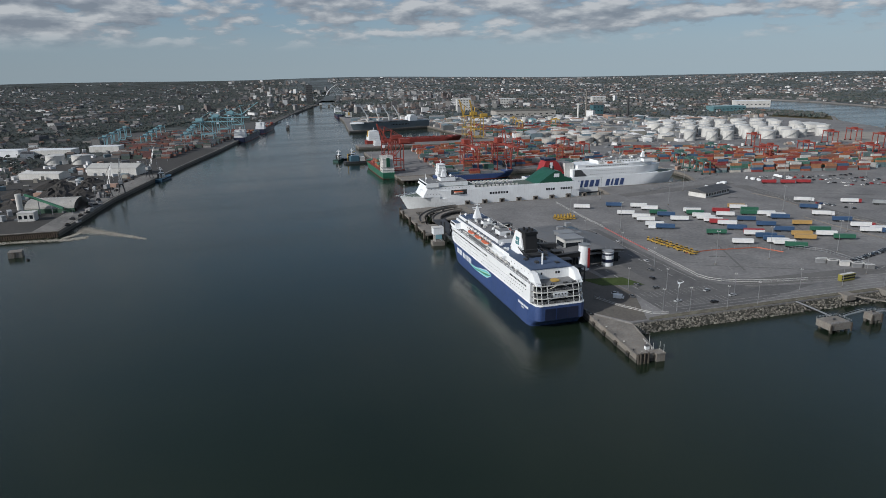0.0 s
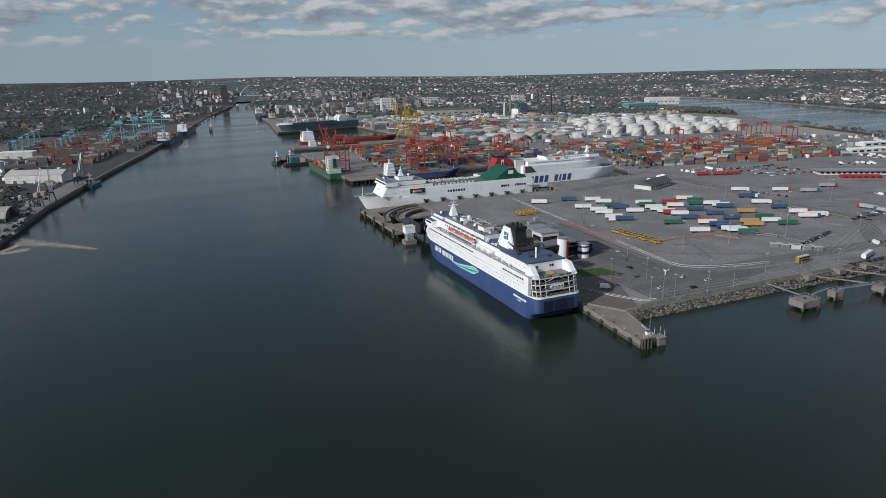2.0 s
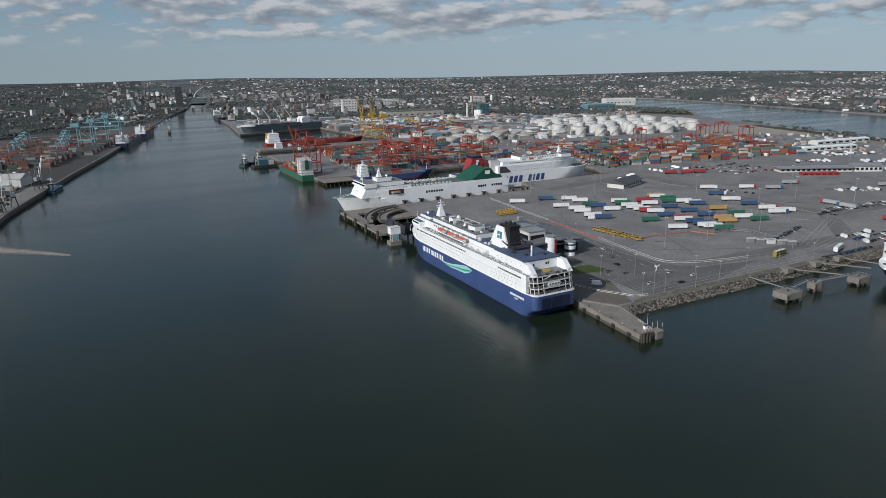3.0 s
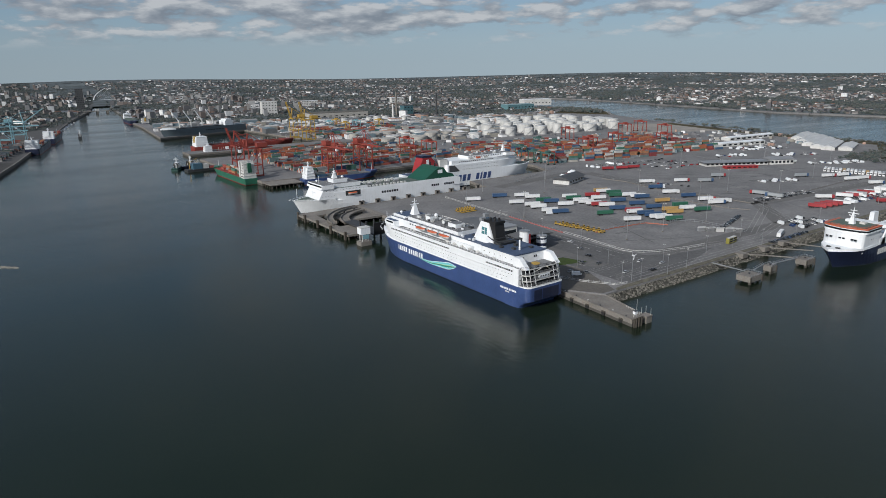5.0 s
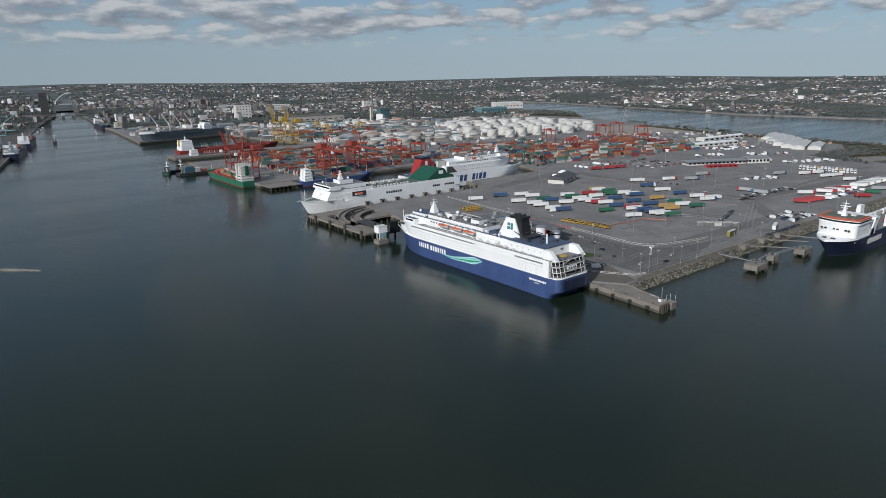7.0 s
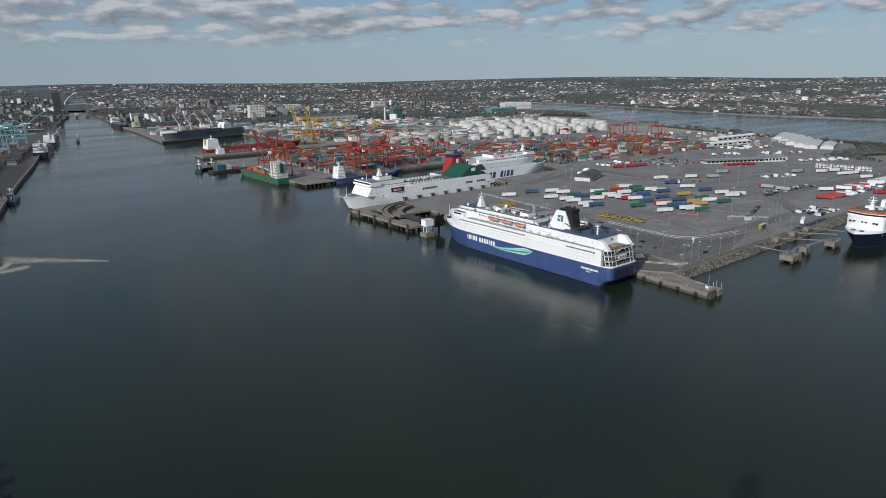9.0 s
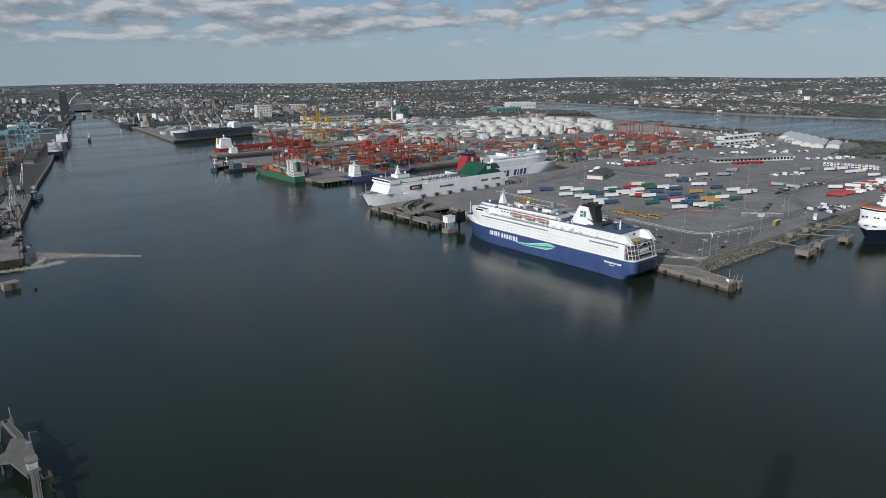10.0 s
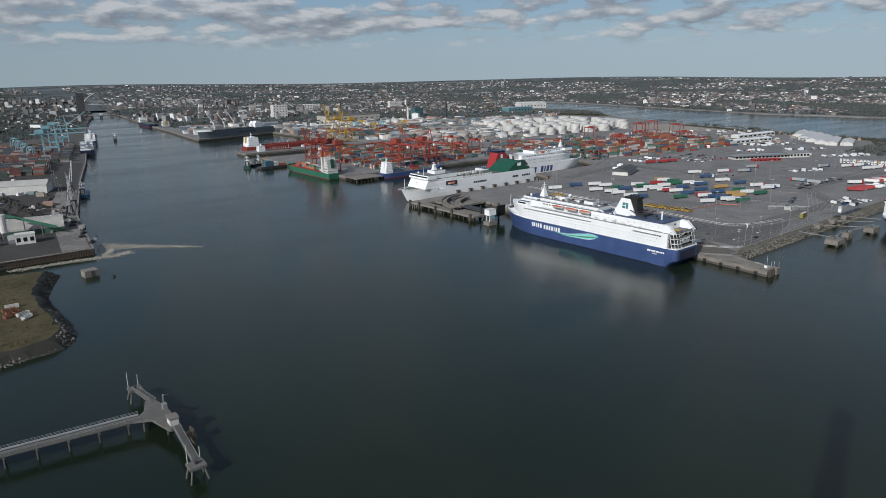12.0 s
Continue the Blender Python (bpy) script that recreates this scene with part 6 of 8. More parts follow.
for path in ([(449.8, 520.1), (454.7, 491.4), (441.3, 432.6), (451.3, 389), (451.8, 349.5)], [(417.5, 421.6), (415.9, 383.4), (417.3, 349.4), (424.7, 333.8)], [(527.5, 346.8), (659.8, 352.2), (769.9, 349.2)]):
    barrier(path, "kerb_barrier", CONCRETE, "low weathered concrete barrier between the yards", 0.6, True, 12)
for k in range(9):
    b = thing("checking_booth", pose(330 + 2.2 * k, 316 - 2.4 * k + 3 * (k % 2), Q, 0, 0, -26), "grey cabin in the checking lanes", "cabin", "checking booths")
    part("cabin", Shape().box(-2.6, -1.2, 0, 2.6, 1.2, 2.6), (STEEL, OFFWHITE, DECKGREY)[k % 3], b)
    part("roof", Shape().box(-2.8, -1.4, 2.6, 2.8, 1.4, 2.75), OFFWHITE, b)

# patched and stained asphalt
def asphalt_patches():
    rng = random.Random(303)
    sh = Shape()
    for k in range(150):
        x, y = rng.uniform(240, 720), rng.uniform(275, 560)
        w, d = rng.choice(((rng.uniform(5, 26), rng.uniform(2.5, 7)), (rng.uniform(30, 75), rng.uniform(0.7, 1.6))))
        z = Q + 0.004 + 0.0002 * k
        a = radians(TURNED + rng.choice((0, 0, 90)) + rng.uniform(-4, 4))
        if 380 < x and y < 290:
            continue
        c, q = math.cos(a), math.sin(a)
        sh.add([(x + c * px - q * py, y + q * px + c * py, z) for px, py in ((-w / 2, -d / 2), (w / 2, -d / 2 * rng.uniform(0.7, 1.2)), (w / 2 * rng.uniform(0.85, 1.05), d / 2), (-w / 2, d / 2 * rng.uniform(0.7, 1.2)))], [(0, 1, 2, 3)])
    ob = new("asphalt_patches", sh.mesh("asphalt_patches", mat("patched_asphalt", (0.13, 0.13, 0.13), 0.85, var=0.4, coarse=0.1, fine=0.8, pick=[(0.105, 0.104, 0.104), (0.135, 0.134, 0.134), (0.19, 0.188, 0.184), (0.12, 0.118, 0.116), (0.21, 0.206, 0.20)], island=True)))
    tagged(ob, "repaired strips and stains on the yard asphalt", "asphalt", kind="stuff")


asphalt_patches()
# painted lines
lines = Shape()
for k in range(16):
    a = 270 + 2.6 * k
    lines.box(186 + 3.1 * k, 276, Q + 0.07, 186.16 + 3.1 * k, 284, Q + 0.075)
    lines.box(190 + 3.1 * k, 292, Q + 0.07, 190.16 + 3.1 * k, 300, Q + 0.075)
for k in range(12):
    lines.box(196 + 0.1 * k, 306 + 11 * k, Q + 0.07, 196.5 + 0.1 * k, 311 + 11 * k, Q + 0.075)
    lines.box(228, 310 + 11 * k, Q + 0.07, 228.4, 315 + 11 * k, Q + 0.075)
    lines.box(236, 310 + 11 * k, Q + 0.07, 236.3, 320.9 + 11 * k, Q + 0.075)
for (x0, y0), (x1, y1) in (((256, 296), (350, 282)), ((350, 282), (420, 300)), ((420, 300), (457, 345)), ((457, 345), (452, 420)), ((452, 420), (468, 540)), ((460, 345), (560, 345)), ((560, 345), (700, 325)), ((200, 272), (345, 272)), ((352, 290), (440, 330))):
    for off in (-3.5, 0, 3.5):
        d = Vector((x1 - x0, y1 - y0, 0)).normalized()
        lines.beam((x0 - d.y * off, y0 + d.x * off, Q + 0.073), (x1 - d.y * off, y1 + d.x * off, Q + 0.073), 0.22, 0.004)
setting("road_lines", lines, MARKING, "worn white road and bay markings", "road marking")
roadway = Shape()
for (x0, y0), (x1, y1), w in (((468, 560), (452, 420), 16), ((452, 420), (457, 345), 16), ((457, 345), (700, 325), 14), ((457, 345), (400, 292), 14), ((400, 292), (256, 296), 13), ((206, 440), (204, 300), 12), ((330, 552), (470, 575), 14)):
    roadway.beam((x0, y0, Q + 0.04), (x1, y1, Q + 0.04), w, 0.05)
setting("road", roadway, mat("road_asphalt", (0.125, 0.122, 0.118), 0.85, var=0.3, coarse=0.05, fine=0.4), "paler worn asphalt road through the port", "road")


# ---- terminal buildings ----
def terminal():
    t = thing("ferry_terminal", pose(0, 0, Q), "dark-roofed ferry terminal with a wavy roof", "building")
    n = 14
    rows = []
    for i in range(n + 1):
        y = 356 + 74 * i / n
        z = 9.5 + 1.6 * math.sin(i / n * math.pi * 1.6)
        rows.append([(176, y, z - 1.2), (186, y, z), (200, y, z + 0.6), (217, y, z - 1.0)])
    roof = Shape().grid(rows).grid([[(x, y, z - 0.7) for x, y, z in reversed(r)] for r in rows])
    roof.grid([[r[0] for r in rows], [(r[0][0], r[0][1], r[0][2] - 0.7) for r in rows]]).grid([[(r[-1][0], r[-1][1], r[-1][2] - 0.7) for r in rows], [r[-1] for r in rows]])
    part("roof", roof, ROOFGREY, t, "grey curved sheet roof")
    part("wall", Shape().box(179, 359, 0, 214, 427, 7.8), GLASSDARK, t, "dark glazed walls")
    for k in range(12):
        part("mullion", Shape().box(178.8, 360 + 6 * k, 0, 179.05, 360.4 + 6 * k, 7.8), STEEL, t)
    part("fascia", Shape().box(178, 357.5, 6.4, 215, 358.9, 7.6), STEEL, t)
    for name, x, y, r, h, band, m in (("stair_drum", 185, 350, 3.4, 15.5, "red_band", REDPAINT), ("stair_drum", 203, 353, 3.6, 9.0, "blue_band", NAVY)):
        d = part(name, Shape().cyl(x, y, 0, h, r, n=24), WHITE, t, "white round stair drum")
        part("cap", Shape().cyl(x, y, h, h + 0.5, r + 0.25, n=24), STEEL, d)
        part(band, Shape().box(x + 0.8, y - r - 0.08, 1.5, x + 2.2, y - r * 0.76, h - 1.5) if band == "red_band" else Shape().cyl(x, y, 2.5, 4.5, r + 0.06, n=24).cyl(x, y, 7.0, 8.0, r + 0.06, n=24), m, d)
        part("post", Shape().cyl(x - 2, y, h, h + 3, 0.12, n=6).cyl(x + 2, y + 1, h, h + 2.4, 0.12, n=6), STEEL, d)
    for k, (x, y) in enumerate(((188, 372), (200, 390), (195, 408), (206, 418))):
        part("roof_plant", Shape().box(x, y, 9.6, x + 4, y + 3, 12.4), STEEL, t)
    for name, x, y, w, d, h, m in (("ticket_hall", 186, 372, 13, 12, 15.0, OFFWHITE), ("ticket_hall", 192, 392, 11, 9, 13.0, STEEL)):
        hall = thing(name, pose(x, y, Q), "pale boxy upper hall of the ferry terminal with dark glazing", "building", "terminal halls")
        part("wall", Shape().box(-w / 2, -d / 2, 0, w / 2, d / 2, h), m, hall)
        part("roof", Shape().box(-w / 2 - 0.4, -d / 2 - 0.4, h, w / 2 + 0.4, d / 2 + 0.4, h + 0.5), STEEL, hall)
        part("window", Shape().box(-w / 2 - 0.08, -d / 2 + 1, h * 0.62, -w / 2 + 0.05, d / 2 - 1, h * 0.85), GLASSDARK, hall)
        part("window", Shape().box(-w / 2 + 1, -d / 2 - 0.08, h * 0.62, w / 2 - 1, -d / 2 + 0.05, h * 0.85), GLASSDARK, hall)
    for k, (x0, y0, x1, y1, z) in enumerate(((152, 345, 182, 350, 14.5), (152, 352, 160, 396, 16.0), (166, 330, 168, 396, 12.5))):
        tube = thing("covered_gangway", pose(0, 0, 0), "dark steel covered gangway on trestles beside the ferry", "gangway", "covered gangways")
        part("tube", Shape().beam((x0, y0, z), (x1, y1, z), 2.6, 2.8), BLACK, tube)
        part("roof", Shape().beam((x0, y0, z + 1.55), (x1, y1, z + 1.55), 3.0, 0.25), DARKSTEEL, tube)
        for i in range(4):
            f = (i + 0.5) / 4
            x, y = x0 + (x1 - x0) * f, y0 + (y1 - y0) * f
            part("trestle", Shape().box(x - 1.2, y - 0.25, Q, x - 0.8, y + 0.25, z - 1.3).box(x + 0.8, y - 0.25, Q, x + 1.2, y + 0.25, z - 1.3).beam((x - 1, y, Q + 0.5), (x + 1, y, z - 1.6), 0.25), DARKSTEEL, tube)
    b = thing("boarding_bridge", pose(0, 0, 0), "black steel passenger boarding bridge to the ferry", "bridge")
    part("tube", Shape().beam((176, 372, 15), (152, 372, 16.5), 3.0).beam((164, 372, 15.5), (164, 398, 15.5), 3.0), DARKSTEEL, b)
    for x, y in ((172, 372), (158, 372), (164, 386), (164, 397)):
        part("leg", Shape().box(x - 0.5, y - 1.2, Q, x + 0.5, y - 0.6, 14.4).box(x - 0.5, y + 0.6, Q, x + 0.5, y + 1.2, 14.4), DARKSTEEL, b)
    part("head", Shape().box(150, 369, 14, 155, 375, 19), BLACK, b)
    for k, (x, y) in enumerate(((160, 400), (164, 412), (158, 424))):
        u = thing("plant_cabin", pose(x, y, Q), "grey quay-side service cabin", "cabin", "quay cabins")
        part("cabin", Shape().box(-3, -3.5, 0, 3, 3.5, 5.5 + k), (BLACK, OFFWHITE, STEEL)[k], u)
        part("roof", Shape().box(-3.3, -3.8, 5.5 + k, 3.3, 3.8, 5.8 + k), STEEL, u)


terminal()


def quay_frames():
    """Dark steel portals and gangway towers between the terminal and the ship."""
    for k, (x, y, h) in enumerate(((168, 352, 13), (168, 340, 11), (171, 330, 9), (166, 432, 12))):
        g = thing("gangway_tower", pose(x, y, Q), "dark steel gangway tower on the ferry quay", "gangway", "gangway towers")
        for a in (-3, 3):
            for b in (-2.4, 2.4):
                part("post", Shape().box(a - 0.25, b - 0.25, 0, a + 0.25, b + 0.25, h), DARKSTEEL, g)
        for z in (h * 0.35, h * 0.7, h):
            part("floor", Shape().box(-3.4, -2.8, z - 0.2, 3.4, 2.8, z + 0.15), DARKSTEEL, g)
        part("cladding", Shape().box(-3.2, 2.5, h * 0.35, 3.2, 2.65, h), BLACK, g)
        part("stair", Shape().beam((-2.6, -1.5, 0.2), (2.6, -1.5, h * 0.35), 0.9, 0.25), STEEL, g)
        part("stair", Shape().beam((2.6, 0.5, h * 0.35), (-2.6, 0.5, h * 0.7), 0.9, 0.25), STEEL, g)


quay_frames()


def low_building(x, y, w, d, h, turn, wall, roof, label, pitched=0.0, overhang=0.8, windows_n=6, name="building"):
    b = thing(name, pose(x, y, Q, 0, 0, turn), label, "building")
    part("wall", Shape().box(-w / 2, -d / 2, 0, w / 2, d / 2, h), wall, b)
    o = overhang
    if pitched:
        rf = Shape().add([(-w / 2 - o, -d / 2 - o, h), (w / 2 + o, -d / 2 - o, h), (w / 2 + o, d / 2 + o, h), (-w / 2 - o, d / 2 + o, h), (-w / 2 - o, 0, h + pitched), (w / 2 + o, 0, h + pitched)],
                         [(3, 2, 1, 0), (0, 1, 5, 4), (2, 3, 4, 5), (0, 4, 3), (1, 2, 5)])
    else:
        rf = Shape().box(-w / 2 - o, -d / 2 - o, h, w / 2 + o, d / 2 + o, h + 0.6)
    part("roof", rf, roof, b)
    for i in range(windows_n):
        a = -w / 2 + w * (i + 0.5) / windows_n
        part("window", Shape().box(a - w / windows_n * 0.3, -d / 2 - 0.06, h * 0.3, a + w / windows_n * 0.3, -d / 2 + 0.05, h * 0.75), GLASSDARK, b)
    return b


low_building(410, 531, 40, 18, 5, 22, OFFWHITE, ROOFDARK, "low white building with a broad black roof", 3.2, 2.0, 9)
low_building(650, 490, 80, 16, 4.5, -28, OFFWHITE, STEEL, "long low canopy building with a pale roof", 1.2, 3.0, 14)
low_building(632, 470, 40, 8, 2.5, -28, REDPAINT, REDPAINT, "row of red stands beside the canopy building", 0, 0.2, 6)
low_building(700, 462, 30, 16, 6, -28, OFFWHITE, STEEL, "pale domed-roof annexe of the canopy building", 3.0, 1.0, 6)
for x, y, w in ((915, 478, 70), (916, 500, 96), (934, 522, 118), (956, 545, 124), (980, 568, 112), (1004, 590, 90)):
    low_building(x, y, w, 17, 4.2, 18, OFFWHITE, mat("white_sheet_roof", (0.50, 0.51, 0.51), 0.6, var=0.3, coarse=0.15, streak=0.2), "long white shed with a low pitched roof near the estuary", 2.6, 0.3, 9, "shed")
low_building(840, 600, 90, 18, 5, -10, OFFWHITE, WHITE, "long low white shed near the estuary", 1.5, 0.4, 8, "shed")
low_building(930, 640, 110, 16, 5, -5, OFFWHITE, WHITE, "long low white shed along the estuary bank", 1.5, 0.4, 8, "shed")


# ---- container yards ----
def stack_field(x0, y0, nx, ny, dx, dy, turn, high, seed, things, group, cool=0.15, paint=None):
    """Blocks of stacked containers; the nearest are things of their own, the others one joined mesh."""
    rng = random.Random(seed)
    far = Shape()
    c, s = math.cos(radians(turn)), math.sin(radians(turn))
    made = 0
    for j in range(ny):
        for i in range(nx):
            if rng.random() < 0.10:
                continue
            lx, ly = i * dx + (2.5 if i % 4 > 1 else 0), j * dy + 9 * (j // 6)
            x, y = x0 + c * lx - s * ly, y0 + s * lx + c * ly
            for q in range(rng.randint(1, high)):
                if made < things:
                    made += 1
                    ob = new("container", BOX40C if rng.random() < cool else BOX40)
                    ob.matrix_basis = pose(x, y, Q + 2.6 * q, 0, 0, turn)
                    tagged(ob, "ribbed steel shipping container in a stacked block", "container", group)
                else:
                    far.box(x - 6.1, y - 1.22, Q + 2.6 * q, x + 6.1, y + 1.22, Q + 2.6 * q + 2.55, turn)
    if far.v:
        tagged(new("container_stacks", far.mesh("container_stacks", paint or STACKISLAND)), "stacked red, orange, green and grey shipping containers", "containers", kind="stuff")


stack_field(215, 768, 17, 30, 13.6, 2.75, 0, 3, 21, 110, "river yard containers", 0.25)
stack_field(225, 880, 15, 24, 13.6, 2.75, 0, 4, 22, 0, "river yard containers")
stack_field(492, 640, 14, 34, 13.8, 2.75, -14, 4, 23, 150, "inner yard containers", 0.2)
stack_field(690, 610, 7, 40, 13.8, 2.75, -14, 4, 24, 0, "inner yard containers")
stack_field(470, 745, 12, 30, 13.8, 2.75, -14, 3, 25, 0, "inner yard containers", 0.3)
stack_field(-200, 1040, 6, 40, 14, 2.9, -12, 4, 26, 0, "south yard containers", paint=STACKSHADED)
stack_field(-235, 1180, 12, 60, 14, 2.9, -12, 3, 27, 0, "south yard containers", paint=STACKSHADED)
stack_field(400, 1130, 14, 40, 13.8, 2.75, -8, 4, 28, 0, "far yard containers", 0.5)
for k, (x, y) in enumerate(((214, 752), (228, 752), (214, 756), (228, 756), (250, 749), (264, 749))):
    for q in range(3):
        ob = new("container", BOX40C)
        ob.matrix_basis = pose(x, y, Q + 2.6 * q)
        tagged(ob, "grey-green shipping container stacked on the wharf", "container", "wharf containers")


# ---- cranes ----
def quay_crane(at, tone, label, h=34.0, span=18.0, boom=46.0, raised=0.0, name="quay_crane"):
    """A ship-to-shore gantry crane; the boom reaches towards local -y."""
    c = thing(name, at, label, "crane", "quay cranes")
    w = 9.0
    for x in (-w, w):
        for y in (0, span):
            part("leg", Shape().beam((x, y, 0), (x * 0.92, y, h), 1.0), tone, c)
        part("sill_beam", Shape().beam((x, -1, 1.2), (x, span + 1, 1.2), 1.4), tone, c)
        part("portal_beam", Shape().beam((x, 0, h * 0.42), (x, span, h * 0.42), 1.2), tone, c)
        part("brace", Shape().beam((x, 0, h * 0.42), (x, span, h), 0.7), tone, c)
    for y in (0, span):
        part("cross_beam", Shape().beam((-w, y, h * 0.42), (w, y, h * 0.42), 1.1), tone, c)
        part("cross_beam", Shape().beam((-w, y, h), (w, y, h), 1.3), tone, c)
    a = radians(raised)
    tip = (-boom * math.cos(a), h + 1 + boom * math.sin(a))
    for x in (-2.4, 2.4):
        part("boom", Shape().beam((x, 0, h + 1), (x, tip[0], tip[1]), 0.8, 1.2), tone, c)
        part("back_girder", Shape().beam((x, 0, h + 1), (x, span + 16, h + 1), 0.8, 1.2), tone, c)
        part("apex_leg", Shape().beam((x, 0, h), (x * 0.5, 3, h + 18), 0.8), tone, c)
        part("stay", Shape().beam((x * 0.5, 3, h + 18), (x, tip[0] * 0.8, h + 1 + (tip[1] - h - 1) * 0.8), 0.35).beam((x * 0.5, 3, h + 18), (x, span + 12, h + 1.5), 0.4), tone, c)
    part("machinery_house", Shape().box(-4, span - 3, h + 2, 4, span + 9, h + 7), tone, c)
    part("operator_cab", Shape().box(-1.4, -9, h - 3, 1.4, -6, h), WHITE, c)
    return c


def yard_gantry(at, tone, label, h=19.0, span=26.0):
    c = thing("yard_gantry", at, label, "crane", "yard gantries")
    for y in (0, span):
        for x in (-4.5, 4.5):
            part("leg", Shape().beam((x, y, 0), (x * 0.8, y, h), 0.9), tone, c)
            part("wheel_set", Shape().box(x - 1.4, y - 0.5, 0, x + 1.4, y + 0.5, 1.3), TYRE, c)
        part("sill_beam", Shape().beam((-5, y, 1.7), (5, y, 1.7), 0.9), tone, c)
    for x in (-3.6, 3.6):
        part("girder", Shape().beam((x, -1.5, h), (x, span + 1.5, h), 0.9, 1.5), tone, c)
    part("trolley", Shape().box(-3.4, span * 0.4, h + 0.8, 3.4, span * 0.4 + 4, h + 2.8), tone, c)
    part("cab", Shape().box(-1.2, span * 0.4 - 3, h - 3, 1.2, span * 0.4 - 0.6, h - 0.6), WHITE, c)


quay_crane(pose(240, 744, Q), CRANERED, "red ship-to-shore gantry crane on the basin quay", 30, 16, 34, 0)
quay_crane(pose(282, 744, Q), CRANERED, "red ship-to-shore gantry crane beside another on the basin quay", 30, 16, 34, 0)
quay_crane(pose(152, 792, Q, 0, 0, -90), CRANERED, "red river-side crane standing over the green coaster", 31, 15, 22, 60)
quay_crane(pose(152, 838, Q, 0, 0, -90), CRANERED, "red river-side crane with a raised boom", 31, 15, 22, 72)
quay_crane(pose(362, 1165, Q, 0, 0, -90), YELLOW, "yellow gantry crane on the far basin quay", 34, 16, 30, 75)
quay_crane(pose(366, 1120, Q, 0, 0, -90), YELLOW, "yellow gantry crane beside another on the basin quay", 34, 16, 30, 78)
for x, y in ((262, 790), (318, 800), (372, 780), (300, 850), (360, 880), (420, 800), (420, 860)):
    yard_gantry(pose(x, y, Q), CRANERED, "red rubber-tyred gantry over the container stacks")
for x, y in ((600, 676), (624, 690), (690, 700), (700, 810), (830, 800), (860, 740), (740, 650), (890, 815)):
    yard_gantry(pose(x, y, Q, 0, 0, -14), CRANERED, "red rubber-tyred gantry in the inner yard")
for x, y in ((503.3, 706.4), (481, 655.6), (480.8, 630.5), (592.1, 766.5), (586.2, 726.7)):
    yard_gantry(pose(x, y, Q, 0, 0, -14), GANTRYGREEN, "dark green straddle gantry over the inner stacks", 14, 18)
for x, y, tone in ((480, 1180, YELLOW), (520, 1210, CRANEBLUE), (470, 1230, CRANEBLUE), (560, 1190, YELLOW), (500, 1260, YELLOW)):
    yard_gantry(pose(x, y, Q, 0, 0, -8), tone, "distant yard gantry over mixed containers")
for x, y, r in ((-74, 1235, 0), (-52, 1330, 0), (-28, 1425, 35)):
    quay_crane(pose(x, y, Q, 0, 0, 78 + 0 * r), CRANEBLUE, "pale blue ship-to-shore crane on the south quay", 34, 20, 40, r)
for k in range(12):
    yard_gantry(pose(-120 - 62 * (k % 3), 1180 + 62 * (k // 3), Q, 0, 0, -12), CRANEBLUE, "pale blue yard gantry over the south stacks")


# ---- tank farm ----
TANKWHITE = mat("tank_white", (0.53, 0.53, 0.51), 0.5, var=0.2, coarse=0.08, fine=0.5, streak=0.2)
TANKBEIGE = mat("tank_beige", (0.38, 0.365, 0.335), 0.6, var=0.25, coarse=0.08, fine=0.5, streak=0.25)


def tank(x, y, r, h, tone, label="white cylindrical oil storage tank with a low cone roof"):
    t = thing("storage_tank", pose(x, y, Q), label, "tank", "oil storage tanks")
    part("shell", Shape().cyl(0, 0, 0, h, r, n=28), tone, t)
    part("roof", Shape().cyl(0, 0, h, h + r * 0.12, r + 0.12, 0.3, 28), tone, t)
    for k in range(3):
        part("wind_girder", Shape().cyl(0, 0, h * (0.35 + 0.28 * k), h * (0.35 + 0.28 * k) + 0.25, r + 0.18, n=28), tone, t)
    turn = [radians(200 + 9 * k) for k in range(11)]
    sh = Shape().grid([[((r + q) * math.cos(a), (r + q) * math.sin(a), h * k / 10 + dz) for k, a in enumerate(turn)] for q, dz in ((0.15, 0), (0.95, 0), (0.95, 0.9), (0.15, 0.25), (0.15, 0))])
    part("spiral_stair", sh, STEEL, t)


rng = random.Random(5)
for j in range(6):
    for i in range(8):
        x = 672 + 34 * i + 18 * (j % 2) + rng.uniform(-5, 5) + 8 * j
        y = 912 + 38 * j + rng.uniform(-5, 5) + (18 - 4 * i)
        tank(x, y, rng.choice((9, 10.5, 12, 13.5)), rng.choice((13, 15, 17)), TANKWHITE)
tank(960, 985, 26, 13, TANKWHITE, "broad white storage tank, the largest of the farm")
for k in range(22):
    x, y = 440 + 30 * (k % 8) + rng.uniform(-8, 8), 965 + 50 * (k // 8) + rng.uniform(-10, 10)
    tank(x, y, rng.choice((6, 8, 11, 13)), rng.choice((7, 9, 12)), rng.choice((TANKBEIGE, TANKWHITE, TANKBEIGE)), "weathered storage tank among the port works")
for k in range(14):
    tank(455 + 17 * k + rng.uniform(-4, 4), 1330 + rng.uniform(-40, 40), rng.choice((6, 8, 9)), rng.choice((10, 14)), TANKWHITE, "white storage tank in the far port works")


